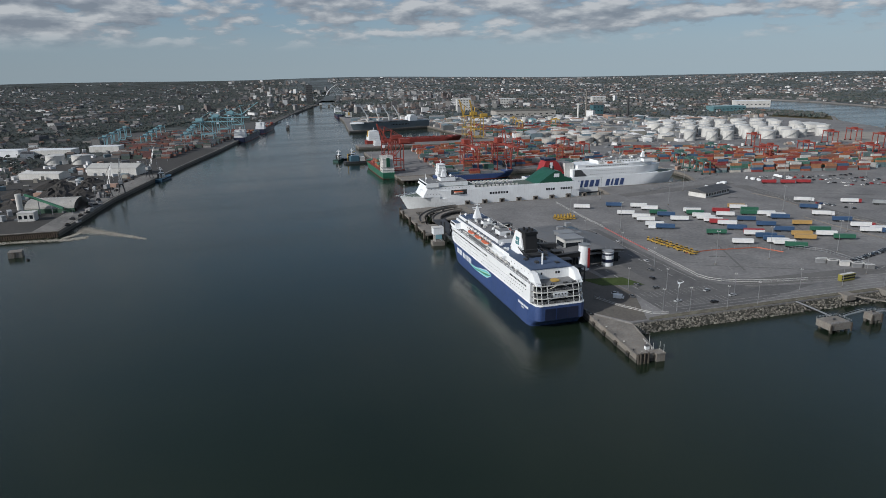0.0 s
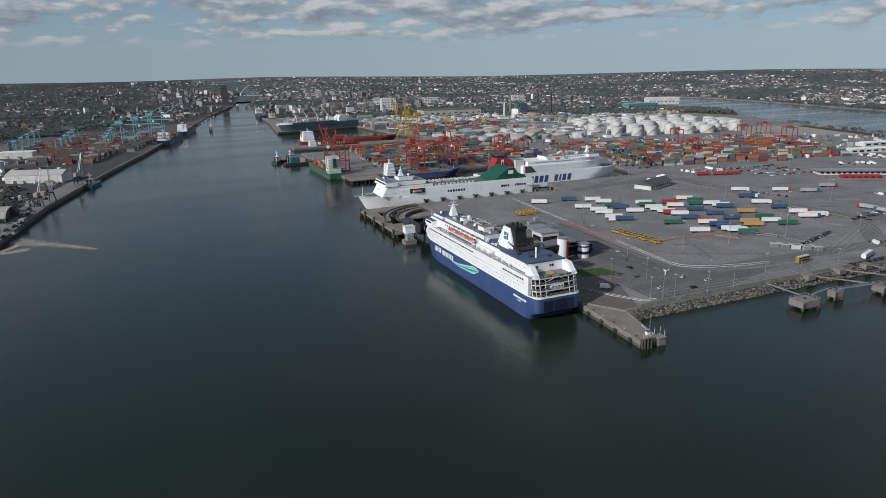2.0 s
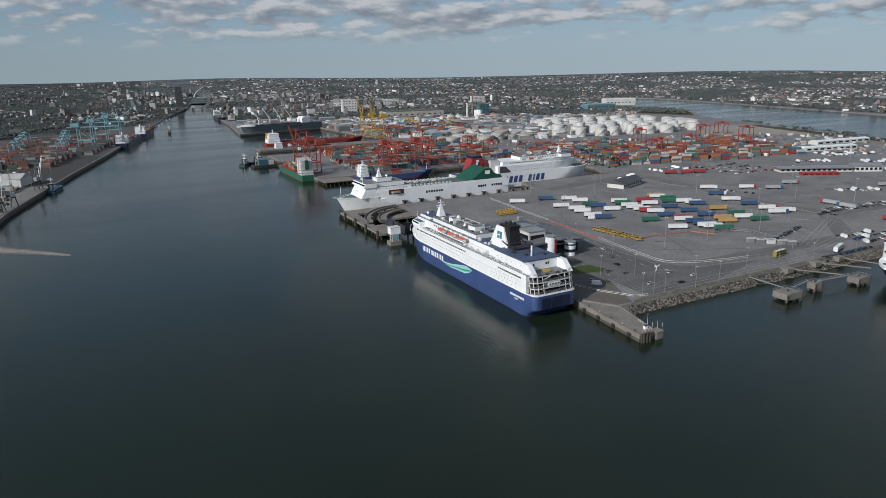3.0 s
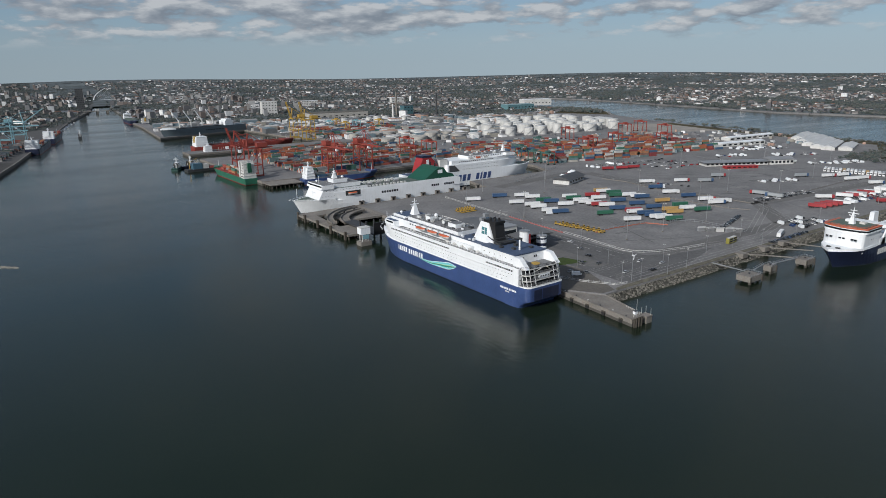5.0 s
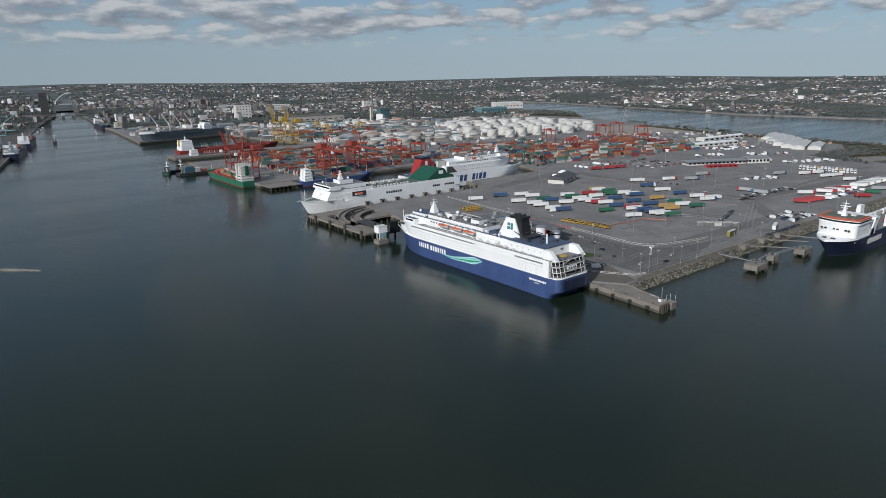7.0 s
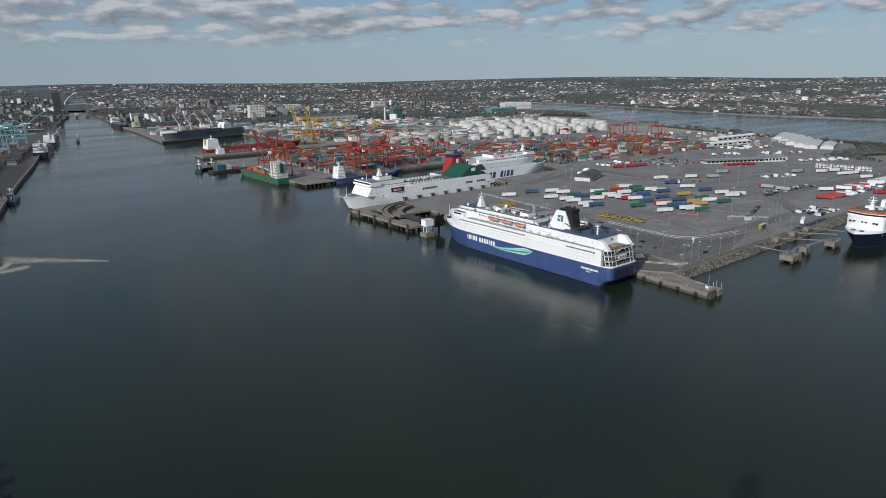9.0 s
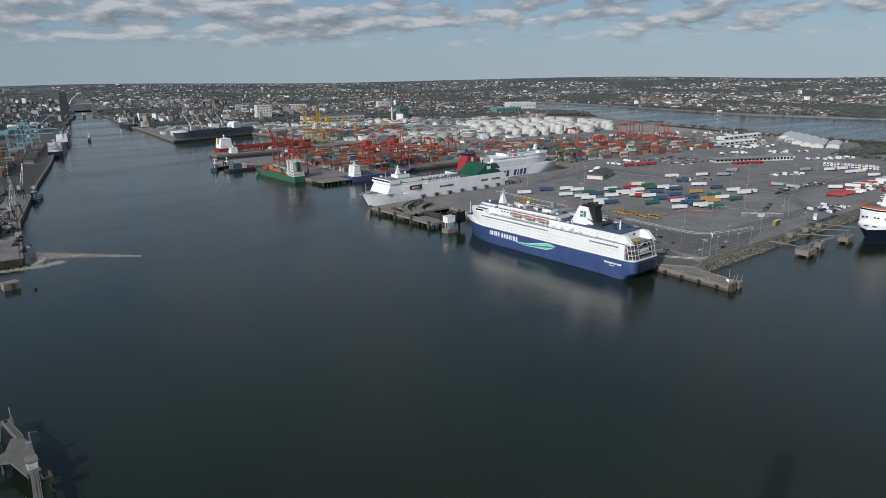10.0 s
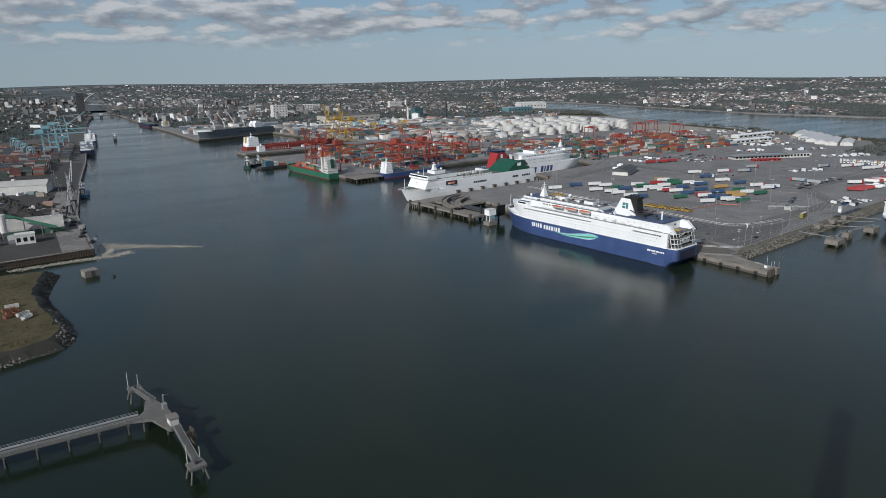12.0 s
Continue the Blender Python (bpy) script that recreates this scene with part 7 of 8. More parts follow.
# ---- south bank ----
def vault_shed(x, y, length, span, h, turn):
    """A barrel-roofed shed with ribs, gable towards the river."""
    b = thing("barrel_shed", pose(x, y, Q, 0, 0, turn), "pale barrel-roofed shed with a rounded gable on the south quay", "shed")
    n = 14
    arcs = [(span / 2 * math.cos(math.pi * i / n), 4 + (h - 4) * math.sin(math.pi * i / n)) for i in range(n + 1)]
    part("roof", Shape().grid([[(px, yy, zz) for yy, zz in arcs] for px in (-length / 2, length / 2)]), mat("weathered_sheet", (0.34, 0.335, 0.315), 0.7, var=0.35, coarse=0.1, streak=0.25), b)
    for px in (-length / 2, length / 2):
        part("gable", Shape().prism([(-span / 2, 0), (span / 2, 0), (span / 2, 0.4), (-span / 2, 0.4)], 0, 0.1).add([(px, -span / 2, 0), (px, span / 2, 0)] + [(px, yy, zz) for yy, zz in arcs], [tuple(range(2 + n, 1, -1)) + (0, 1)]), DARKCON, b, "grey gable wall")
    for q in (-1, 1):
        part("wall", Shape().box(-length / 2, q * span / 2 - 0.2, 0, length / 2, q * span / 2 + 0.2, 4), mat("green_sheet", (0.04, 0.09, 0.06), 0.6, var=0.3), b, "green side wall")
    for k in range(7):
        part("rooflight", Shape().box(-length / 2 + 3 + 6 * k, -2, h - 0.12, -length / 2 + 4 + 6 * k, 2, h + 0.12), OFFWHITE, b)


HEAPMAT = mat("scrap_heap", (0.040, 0.037, 0.034), 0.9, var=0.7, coarse=0.25, fine=1.6, bump=0.5)


def heap(x, y, r, h, rng):
    """A dark heap of coal or scrap with an uneven outline."""
    n, rings = 18, 6
    rows = []
    for j in range(rings + 1):
        t = j / rings
        rows.append([(r * t * (1 + 0.16 * math.sin(3 * a + x) + 0.09 * math.sin(7 * a + y)) * math.cos(a) * 1.25, r * t * (1 + 0.16 * math.sin(3 * a + x)) * math.sin(a), h * (1 - t) ** 0.9 * (1 + (rng.uniform(-0.25, 0.25) if 0 < i < n else 0) * (t > 0)) if t < 1 else -0.1) for i, a in ((i, 2 * math.pi * i / n) for i in range(n + 1))])
    ob = new("scrap_heap", Shape().grid(list(reversed(rows))).mesh("scrap_heap", HEAPMAT))
    ob.matrix_basis = pose(x, y, Q, 0, 0, rng.uniform(0, 180))
    tagged(ob, "dark heap of coal and scrap in the south yard", "heap", "scrap heaps")


def harbour_crane(x, y, turn):
    """A slim luffing quay crane on a portal."""
    c = thing("harbour_crane", pose(x, y, Q, 0, 0, turn), "old grey luffing jib crane on the south quay", "crane", "harbour cranes")
    for a in (-3, 3):
        for b in (-3, 3):
            part("portal_leg", Shape().beam((a, b, 0), (a * 0.5, b * 0.5, 9), 0.6), DARKSTEEL, c)
    part("portal_deck", Shape().box(-2.4, -2.4, 8.6, 2.4, 2.4, 9.4), DARKSTEEL, c)
    part("house", Shape().box(-3.6, -1.7, 9.6, 2.0, 1.7, 13.4), STEEL, c)
    part("cab", Shape().box(2.0, -1.0, 10.2, 3.8, 1.0, 12.6), OFFWHITE, c)
    for q in (-1.1, 1.1):
        part("jib_chord", Shape().beam((2.0, q, 11), (13, q * 0.3, 34), 0.35), STEEL, c)
        part("mast_leg", Shape().beam((-1, q, 13.4), (-1.6, q * 0.5, 22), 0.35), STEEL, c)
    for k in range(7):
        f0, f1 = k / 7, (k + 1) / 7
        part("lacing", Shape().beam((2 + 11 * f0, 1.1 - 0.77 * f0, 11 + 23 * f0), (2 + 11 * f1, -1.1 + 0.77 * f1, 11 + 23 * f1), 0.2), STEEL, c)
    part("tie", Shape().beam((-1.6, 0, 22), (13, 0, 34), 0.2).beam((-1.6, 0, 22), (-3.4, 0, 13.4), 0.25), DARKSTEEL, c)


setting("south_apron", Shape().prism([(-180, 576), (-162, 575), (-147.5, 714), (-130, 800), (-118, 862), (-138, 862), (-152, 800), (-166, 716)], Q + 0.07, Q + 0.13), mat("apron_concrete", (0.17, 0.165, 0.155), 0.85, var=0.6, coarse=0.05, fine=0.4), "pale worn concrete apron along the south quay", "ground")


def south_bank():
    low_building(-171, 888, 62, 28, 9, -19, OFFWHITE, mat("pale_sheet_roof", (0.42, 0.42, 0.40), 0.6, var=0.25, streak=0.25), "long pale shed on the south quay", 4.5, 0.4, 0, "shed")
    for k, (x, y) in enumerate(((-272, 1018), (-238, 1010))):
        tank(x, y, 12, 12, TANKWHITE, "squat white storage tank on the south bank")
    vault_shed(-184, 668, 42, 32, 11, -8)
    low_building(-196, 625, 13, 9, 7, -5, OFFWHITE, OFFWHITE, "small white plant house by the river", 0, 0.2, 3)
    heap_rng = random.Random(91)
    for k, (x, y, r, h) in enumerate(((-196, 712, 15, 7), (-178, 722, 11, 5.5), (-206, 742, 18, 9), (-182, 752, 14, 7), (-208, 778, 17, 8), (-186, 790, 14, 6.5), (-168, 776, 10, 5), (-222, 812, 19, 8), (-190, 826, 13, 6), (-240, 760, 16, 7), (-232, 700, 14, 6))):
        heap(x, y, r, h, heap_rng)
    for x, y, a in ((-150, 716, 70), (-142, 742, 95), (-128, 838, 60)):
        harbour_crane(x, y, a)
    low_building(-250, 880, 50, 20, 7, -20, OFFWHITE, OFFWHITE, "white shed among trees behind the south quay", 1.6, 0.3, 0, "shed")
    low_building(-300, 1130, 60, 26, 9, -14, OFFWHITE, WHITE, "white flat-roofed warehouse beyond the tanks", 0, 0.3, 0, "warehouse")
    low_building(-232, 1150, 46, 20, 9, -14, OFFWHITE, WHITE, "pale warehouse beside the south container yard", 0, 0.3, 0, "warehouse")
    low_building(-372, 1140, 56, 24, 10, -14, WHITE, WHITE, "bright white warehouse on the south bank", 0, 0.3, 0, "warehouse")
    s = thing("silo", pose(-207, 645, Q), "tall slim white silo by the green shed", "silo")
    part("drum", Shape().cyl(0, 0, 6, 20, 2.4, n=16), OFFWHITE, s)
    part("cone", Shape().cyl(0, 0, 3, 6, 0.6, 2.4, 16), STEEL, s)
    for a in (45, 135, 225, 315):
        part("leg", Shape().beam((2 * math.cos(radians(a)), 2 * math.sin(radians(a)), 0), (2 * math.cos(radians(a)), 2 * math.sin(radians(a)), 7), 0.3), STEEL, s)
    cv = thing("conveyor", pose(0, 0, Q), "green inclined conveyor gantry", "conveyor")
    part("gallery", Shape().beam((-172, 640, 6), (-204, 652, 18), 1.6, 1.8), mat("conveyor_green", (0.03, 0.14, 0.08), 0.6), cv)
    part("trestle", Shape().beam((-182, 644, 0), (-182, 644, 10), 0.6).beam((-193, 648, 0), (-193, 648, 14), 0.6), STEEL, cv)
    sp = thing("sheet_pile_wall", pose(3, 572, 0), "rust-brown sheet pile wall at the quay end", "quay wall")
    for k in range(34):
        part("sheet_pile", SHEETPILE, None, sp, at=(-164.5 - 1.6 * k, -0.9, 0))
    part("capping", Shape().box(-220, -1.6, 4.4, -163, 0.4, 5.1), CONCRETE, sp)
    d = thing("concrete_dolphin", pose(-174, 516, 0, 0, 0, 8), "isolated square concrete dolphin in the river", "dolphin")
    part("block", Shape().box(-4.5, -4, -2, 4.5, 4, 4.2, taper=0.94), CONCRETE, d)
    part("notch", Shape().box(-0.6, -4.15, -1, 0.6, -3.6, 4.0), DARKCON, d)
    b = thing("mooring_buoy", pose(-163, 503, 0), "small dark mooring buoy afloat", "buoy")
    part("float", Shape().cyl(0, 0, -0.5, 0.9, 1.4, 1.1, 10), BLACK, b)
    part("ring", Shape().cyl(0, 0, 0.9, 1.5, 0.3, n=6), DARKSTEEL, b)
    for k in range(60):
        x, y = -170 - rng.uniform(0, 60), 580 + rng.uniform(0, 30)
        if k % 3 == 0:
            u = thing("quay_clutter", pose(-150 - rng.uniform(2, 14) + 0.12 * k, 590 + 4.2 * k, Q, 0, 0, rng.uniform(0, 90)), "rusty scrap and gear heaped along the quay edge", "clutter", "quay clutter")
            part("skip", Shape().box(-2, -1.2, 0, 2, 1.2, 1.6, taper=1.1), rng.choice((DARKSTEEL, DARKSTEEL, STEEL, TIMBER)), u)
            part("heap", Shape().box(-1.6, -0.9, 1.6, 1.6, 0.9, 2.6, taper=0.5), rng.choice((DARKSTEEL, TIMBER, CONCRETE)), u)
    for k in range(10):
        lamp_mast(-160 + 6.0 * k, 620 + 60 * k, 16, "slim lamp post along the south quay")


SHEETPILE = Shape().box(-0.45, -0.5, -2, 0.45, 0.3, 4.4).mesh("sheet_pile", mat("rusty_pile", (0.105, 0.075, 0.055), 0.8, var=0.4, streak=0.4))
south_bank()
shade = setting("scrap_yard", Shape().prism([(-420, 570), (-165.5, 570), (-149, 713), (-131, 800), (-103, 940), (-64, 1119), (-110, 1135), (-260, 1020), (-420, 900)], Q, Q + 0.06), mat("dark_yard", (0.042, 0.040, 0.037), 0.9, var=0.6, coarse=0.08, fine=0.5), "dark working yard of the south quay", "ground")


def foam():
    rng = random.Random(8)
    sh = Shape()
    arms = (([(-151, 592), (-142, 586), (-130, 576), (-112, 560), (-92, 541)], 7.5, 1.0, 5200), ([(-215, 562), (-190, 562), (-168, 560), (-150, 558), (-138, 562)], 1.8, 3.0, 3200), ([(-156, 563), (-150, 572), (-146, 582)], 2.6, 2.6, 900))
    k = 0
    for path, w0, w1, n in arms:
        for _ in range(n):
            k += 1
            t = rng.random() * (len(path) - 1.001)
            i = int(t)
            f = t - i
            w = w0 + (w1 - w0) * t / (len(path) - 1)
            x = path[i][0] + (path[i + 1][0] - path[i][0]) * f + rng.gauss(0, w * 0.35)
            y = path[i][1] + (path[i + 1][1] - path[i][1]) * f + rng.gauss(0, w)
            if y > 570 and x < -155:
                continue
            r = rng.uniform(0.07, 0.36)
            m = 5
            a0 = rng.uniform(0, 6.28)
            sh.add([(x + r * 2.4 * math.cos(a0 + 6.283 * j / m) * rng.uniform(0.6, 1.1), y + r * 1.1 * math.sin(a0 + 6.283 * j / m) * rng.uniform(0.6, 1.1), 0.03 + 0.00002 * k) for j in range(m)], [tuple(range(m))])
    tagged(new("outfall_foam", sh.mesh("outfall_foam", mat("river_foam", (0.36, 0.335, 0.28), 0.8, var=0.5, coarse=0.1, fine=1.0))), "pale brown foam drifting from an outfall", "foam", kind="stuff")


foam()


# ---- island and jetty ----
ISLE = [(-193, 534), (-199, 512), (-207, 483), (-206, 450), (-204, 424), (-205, 404), (-212, 393), (-236, 388), (-300, 384), (-420, 384), (-420, 540), (-260, 545)]


def shore_line():
    """The spit's outline with small bays and points."""
    out = []
    for (xa, ya), (xb, yb) in zip(ISLE, ISLE[1:] + ISLE[:1]):
        n = max(1, int(math.hypot(xb - xa, yb - ya) / 4))
        for i in range(n):
            x, y = xa + (xb - xa) * i / n, ya + (yb - ya) * i / n
            w = noise.noise(Vector((x * 0.11, y * 0.11, 2.0))) * 3.0 + noise.noise(Vector((x * 0.4, y * 0.4, 4.0))) * 1.2
            out.append((x + w, y + 0.6 * w))
    return out


def island():
    sh = Shape()
    cx, cy = -300, 462
    line = shore_line()
    rings = []
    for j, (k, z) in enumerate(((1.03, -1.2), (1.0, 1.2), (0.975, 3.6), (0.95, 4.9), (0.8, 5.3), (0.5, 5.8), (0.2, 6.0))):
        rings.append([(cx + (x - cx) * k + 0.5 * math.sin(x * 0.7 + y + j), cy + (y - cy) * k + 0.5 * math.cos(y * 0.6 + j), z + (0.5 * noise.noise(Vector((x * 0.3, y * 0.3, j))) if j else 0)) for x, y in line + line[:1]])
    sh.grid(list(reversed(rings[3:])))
    # Bank turned from the sun: its shade is put into the dark rock colour.
    setting("island_bank", Shape().grid(list(reversed(rings[:4]))), WETSHADEROCK, "steep bank of the spit, darkened to carry its shade", "shore")
    sh.add(rings[-1][:-1], [tuple(range(len(line)))])
    setting("island", sh, GRASS, "rough brown-green grass spit with a steep bank", "island")
    # Darker copy of the pale boulders, coloured for the side away from the sun.
    dark = rocks("bank_rocks", [(-214, 397), (-209, 424), (-211, 450), (-212, 483), (-204, 512), (-197, 532)], 8.5, 1500, 19, 4.4, "boulders on the bank of the spit, darkened to carry its shade", (0.4, 1.0))
    dark.data.materials[0] = WETSHADEROCK
    rocks("island_rocks", [(-420, 390.5), (-300, 390), (-236, 393), (-214, 398), (-208, 406), (-208, 424), (-209, 450)], 7.0, 1500, 9, 4.5, "pale armour rocks round the grass spit", (0.35, 0.8))
    rng = random.Random(12)
    sc = Shape()
    for k in range(2200):
        x, y = rng.uniform(-330, -208), rng.uniform(398, 536)
        if (x + 300) > 95 * (0.86 if y < 500 else 0.8):
            continue
        r = rng.uniform(0.3, 1.1)
        for _ in range(3):
            q = r * rng.uniform(0.4, 0.8)
            sc.dome(x + rng.uniform(-r, r), y + rng.uniform(-r, r), 4.9, q, q * rng.uniform(0.7, 1.3), 5, 2)
    tagged(new("scrub", sc.mesh("scrub", mat("scrub", (0.085, 0.078, 0.042), 0.95, var=0.6, coarse=0.2, fine=1.5, spec=0.1))), "low scrub and tussocks on the spit", "scrub", kind="stuff")
    for k, (x, y, m) in enumerate(((-223, 460, OFFWHITE), (-225, 454, RUSTYFRAME), (-224, 448, RUSTYFRAME), (-220, 442, OFFWHITE), (-226, 443, RUSTYFRAME), (-219, 436, OFFWHITE))):
        u = thing("stacked_frames", pose(x, y, 5.0, 0, 0, 10 * k), "stack of rusty red and pale steel frames on the grass", "frames", "stacked frames")
        for z in (0.0, 0.7, 1.4):
            part("frame", Shape().box(-3.2, -1.1, z + 0.2, 3.2, -0.8, z + 0.6).box(-3.2, 0.8, z + 0.2, 3.2, 1.1, z + 0.6).box(-3.2, -0.8, z + 0.2, -2.9, 0.8, z + 0.6).box(2.9, -0.8, z + 0.2, 3.2, 0.8, z + 0.6), m, u)
        part("packing", Shape().box(-2.6, -0.9, -0.4, -2.2, 0.9, 0.2).box(2.2, -0.9, -0.4, 2.6, 0.9, 0.2), TIMBER, u)


island()
JETTY = mat("jetty_concrete", (0.115, 0.115, 0.108), 0.85, var=0.35, coarse=0.2, fine=1.2, streak=0.35)


def jetty():
    j = thing("jetty", pose(0, 3, -1.4), "T-shaped grey concrete jetty on piles in the river", "jetty")
    a, b = Vector((-420, 311, 0)), Vector((-202, 287, 0))
    part("approach_deck", Shape().beam((a.x, a.y, 6.3), (b.x, b.y, 6.3), 5.0, 0.7), JETTY, j)
    d = (b - a).normalized()
    nrm = Vector((-d.y, d.x, 0))
    for s in (-2.3, 2.3):
        p, q = a + nrm * s, b + nrm * s
        part("rail", rail([(p.x, p.y), (q.x, q.y)], 6.8, 1.1, 2.5), STEEL, j)
    part("pipe_run", Shape().beam((a + nrm * 1.5 + Vector((0, 0, 7.1)))[:], (b + nrm * 1.5 + Vector((0, 0, 7.1)))[:], 0.5, 0.5, 8).beam((a + nrm * 0.8 + Vector((0, 0, 7.1)))[:], (b + nrm * 0.8 + Vector((0, 0, 7.1)))[:], 0.35, 0.35, 8), STEEL, j)
    k = 0
    while k * 9.5 < 216:
        p = b - d * (4 + 9.5 * k)
        part("pile_bent", Shape().beam((p - nrm * 2.3 + Vector((0, 0, 5.4)))[:], (p + nrm * 2.3 + Vector((0, 0, 5.4)))[:], 0.9), JETTY, j)
        for s in (-1.7, 1.7):
            c = p + nrm * s
            part("pile", Shape().cyl(c.x, c.y, -2, 5.2, 0.35, n=8), DARKCON, j)
        k += 1
    part("head_deck", Shape().prism([(-205, 285), (-199, 282), (-196, 270), (-191.8, 270), (-191.8, 290), (-194, 298), (-197, 298), (-199.5, 290)], 5.8, 6.8), JETTY, j)
    for x, y in ((-201, 285), (-196, 297), (-193, 296), (-191.5, 275), (-195, 277), (-191.5, 286)):
        part("pile", Shape().cyl(x, y, -2, 5.8, 0.45, n=8), DARKCON, j)
    for (x0, y0), (x1, y1), w in (((-194.5, 296), (-197, 311.5), 2.0), ((-193.5, 272), (-195.5, 245), 2.2)):
        part("arm_deck", Shape().beam((x0, y0, 6.4), (x1, y1, 6.4), w, 0.7), JETTY, j)
        part("rail", rail([(x0 - w / 2, y0), (x1 - w / 2, y1)], 6.8, 1.1, 2.0), STEEL, j)
        part("rail", rail([(x0 + w / 2, y0), (x1 + w / 2, y1)], 6.8, 1.1, 2.0), STEEL, j)
    for x, y, w in ((-197, 312.5, 5.0), (-196, 243, 5.4)):
        part("end_platform", Shape().box(x - w / 2, y - 2.4, 5.9, x + w / 2, y + 2.4, 6.8), JETTY, j)
        for sx in (-1, 1):
            for sy in (-1, 1):
                part("pile", Shape().beam((x + sx * (w / 2 + 0.8), y + sy * 2.8, -2), (x + sx * (w / 2 - 0.8), y + sy * 1.8, 6.0), 0.6, 0.6, 8), JETTY, j)
        part("lamp_post", Shape().cyl(x - w / 2 + 0.6, y + 2, 6.8, 13.5, 0.14, 0.1, 6), OFFWHITE, j)
        part("lamp_post", Shape().cyl(x + w / 2 - 0.6, y + 2.4, 6.8, 11, 0.12, 0.1, 6), OFFWHITE, j)
        part("bollard", Shape().cyl(x, y, 6.8, 7.8, 0.5, 0.6, 8), DARKSTEEL, j)
    part("cabin", Shape().box(-195.2, 272, 6.8, -192.2, 276, 9.4), OFFWHITE, j)
    part("cabin_roof", Shape().box(-195.5, 271.7, 9.4, -191.9, 276.3, 9.7), CONCRETE, j)
    part("loading_arm", Shape().box(-193.6, 286, 6.8, -192, 288, 9.0).beam((-192, 291, 6.8), (-192, 291, 10.5), 0.5).beam((-192, 291, 10.5), (-189.6, 293, 9), 0.4), STEEL, j)
    part("fender_frame", Shape().box(-190.4, 263, 2.0, -189.6, 267, 7.4).beam((-193, 265, 6), (-190, 265, 6), 1.0), TIMBER, j)


jetty()


def power_chimney():
    """Stands behind the camera; its shadow lies on the water."""
    c = thing("power_station_chimney", pose(-353, 20, 3), "tall red and white banded power station chimney", "chimney")
    n = 10
    for k in range(n):
        z0, z1 = 205 * k / n, 205 * (k + 1) / n
        part("shaft_band", Shape().cyl(0, 0, z0, z1, 6.0 - 2.6 * z0 / 205, 6.0 - 2.6 * z1 / 205, 20), REDPAINT if k % 2 and k > 4 else OFFWHITE if k > 4 else CONCRETE, c)
    setting("peninsula", Shape().prism([(-700, -400), (-330, -400), (-330, 120), (-420, 200), (-700, 200)], -4, 3), ASPHALT, "hardstanding of the power station peninsula", "ground")


power_chimney()


# ---- bridges up river ----
def bridges():
    b = thing("river_bridge", pose(0, 0, 0), "low road bridge with pier houses across the far river", "bridge")
    part("deck", Shape().beam((150, 2300, 7), (275, 2310, 7), 12, 1.6), CONCRETE, b)
    for x in (185, 212, 240):
        part("pier", Shape().box(x - 3, 2300, -2, x + 3, 2312, 6.4), CONCRETE, b)
    part("pier_house", Shape().box(208, 2298, 7, 216, 2306, 14), OFFWHITE, b)
    h = thing("harp_bridge", pose(0, 0, 0), "white cable-stayed bridge with one curved pylon far up river", "bridge")
    part("deck", Shape().beam((290, 3120, 8), (400, 3130, 8), 14, 2), WHITE, h)
    p = [(318 + 46 * (t / 12) ** 1.6, 3124, 8 + 46 * (t / 12) ** 0.8) for t in range(13)]
    sh = Shape()
    for k, (a, c) in enumerate(zip(p, p[1:])):
        sh.beam(a, c, 3.4 - 0.18 * k)
    part("pylon", sh, WHITE, h, "white curved pylon")
    for k in range(4, 13):
        part("stay", Shape().beam(p[k], (330 + 6 * k, 3124, 9), 0.3), WHITE, h)


bridges()


# ---- city, woods, hills ----
def inside(x, y, poly):
    hit, n = False, len(poly)
    for i in range(n):
        (xa, ya), (xb, yb) = poly[i], poly[i - 1]
        if (ya > y) != (yb > y) and x < (xb - xa) * (y - ya) / (yb - ya) + xa:
            hit = not hit
    return hit


NORTH = [(1300, 1380), (1230, 1470), (1360, 1640), (1540, 1795), (1668, 2040), (1700, 1700), (1640, 1400), (1540, 930), (1585, 607), (1680, 200), (1800, -400), (2400, -1400), (4500, -1400)] + arc(-120, 40, 4780, -17.5, 82.8, 24) + [(426, 3350), (356, 2950), (294, 2559), (256, 2150), (218, 1790), (240, 1640), (600, 1480), (900, 1330), (1150, 1300)]
setting("hazed_city_ground", Shape().prism(NORTH, Q - 1, Q + 0.3), HAZEGROUND, "mottled ground of the city with gardens and parks, tinted with haze", "ground")
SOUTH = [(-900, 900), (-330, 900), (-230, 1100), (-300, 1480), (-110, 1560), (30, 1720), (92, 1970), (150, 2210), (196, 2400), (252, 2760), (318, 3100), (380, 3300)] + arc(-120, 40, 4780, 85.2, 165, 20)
setting("city_ground_south", Shape().prism(SOUTH, Q - 1, Q + 0.3), SHADEDGROUND, "mottled ground of the south city, darkened for cloud shade", "ground")
setting("estuary_park", Shape().prism([(1180, 1150), (1256, 1232), (1285, 1290), (1290, 1372), (1215, 1460), (1100, 1380)], Q - 1, Q + 0.25), GRASS, "scrub-covered spit in the estuary", "ground")
setting("estuary_verge", Shape().prism([(960, 330), (1020, 430), (1025, 660), (1085, 900), (1060, 900), (995, 650), (985, 470), (830, 400)], Q, Q + 0.2), GRASS, "grass and scrub along the estuary edge", "ground")
setting("open_storage", Shape().prism([(860, 840), (1035, 720), (1080, 900), (980, 960)], Q, Q + 0.1), mat("pale_gravel", (0.27, 0.25, 0.22), 0.9, var=0.3, coarse=0.04, fine=0.3), "pale gravel storage ground", "ground")

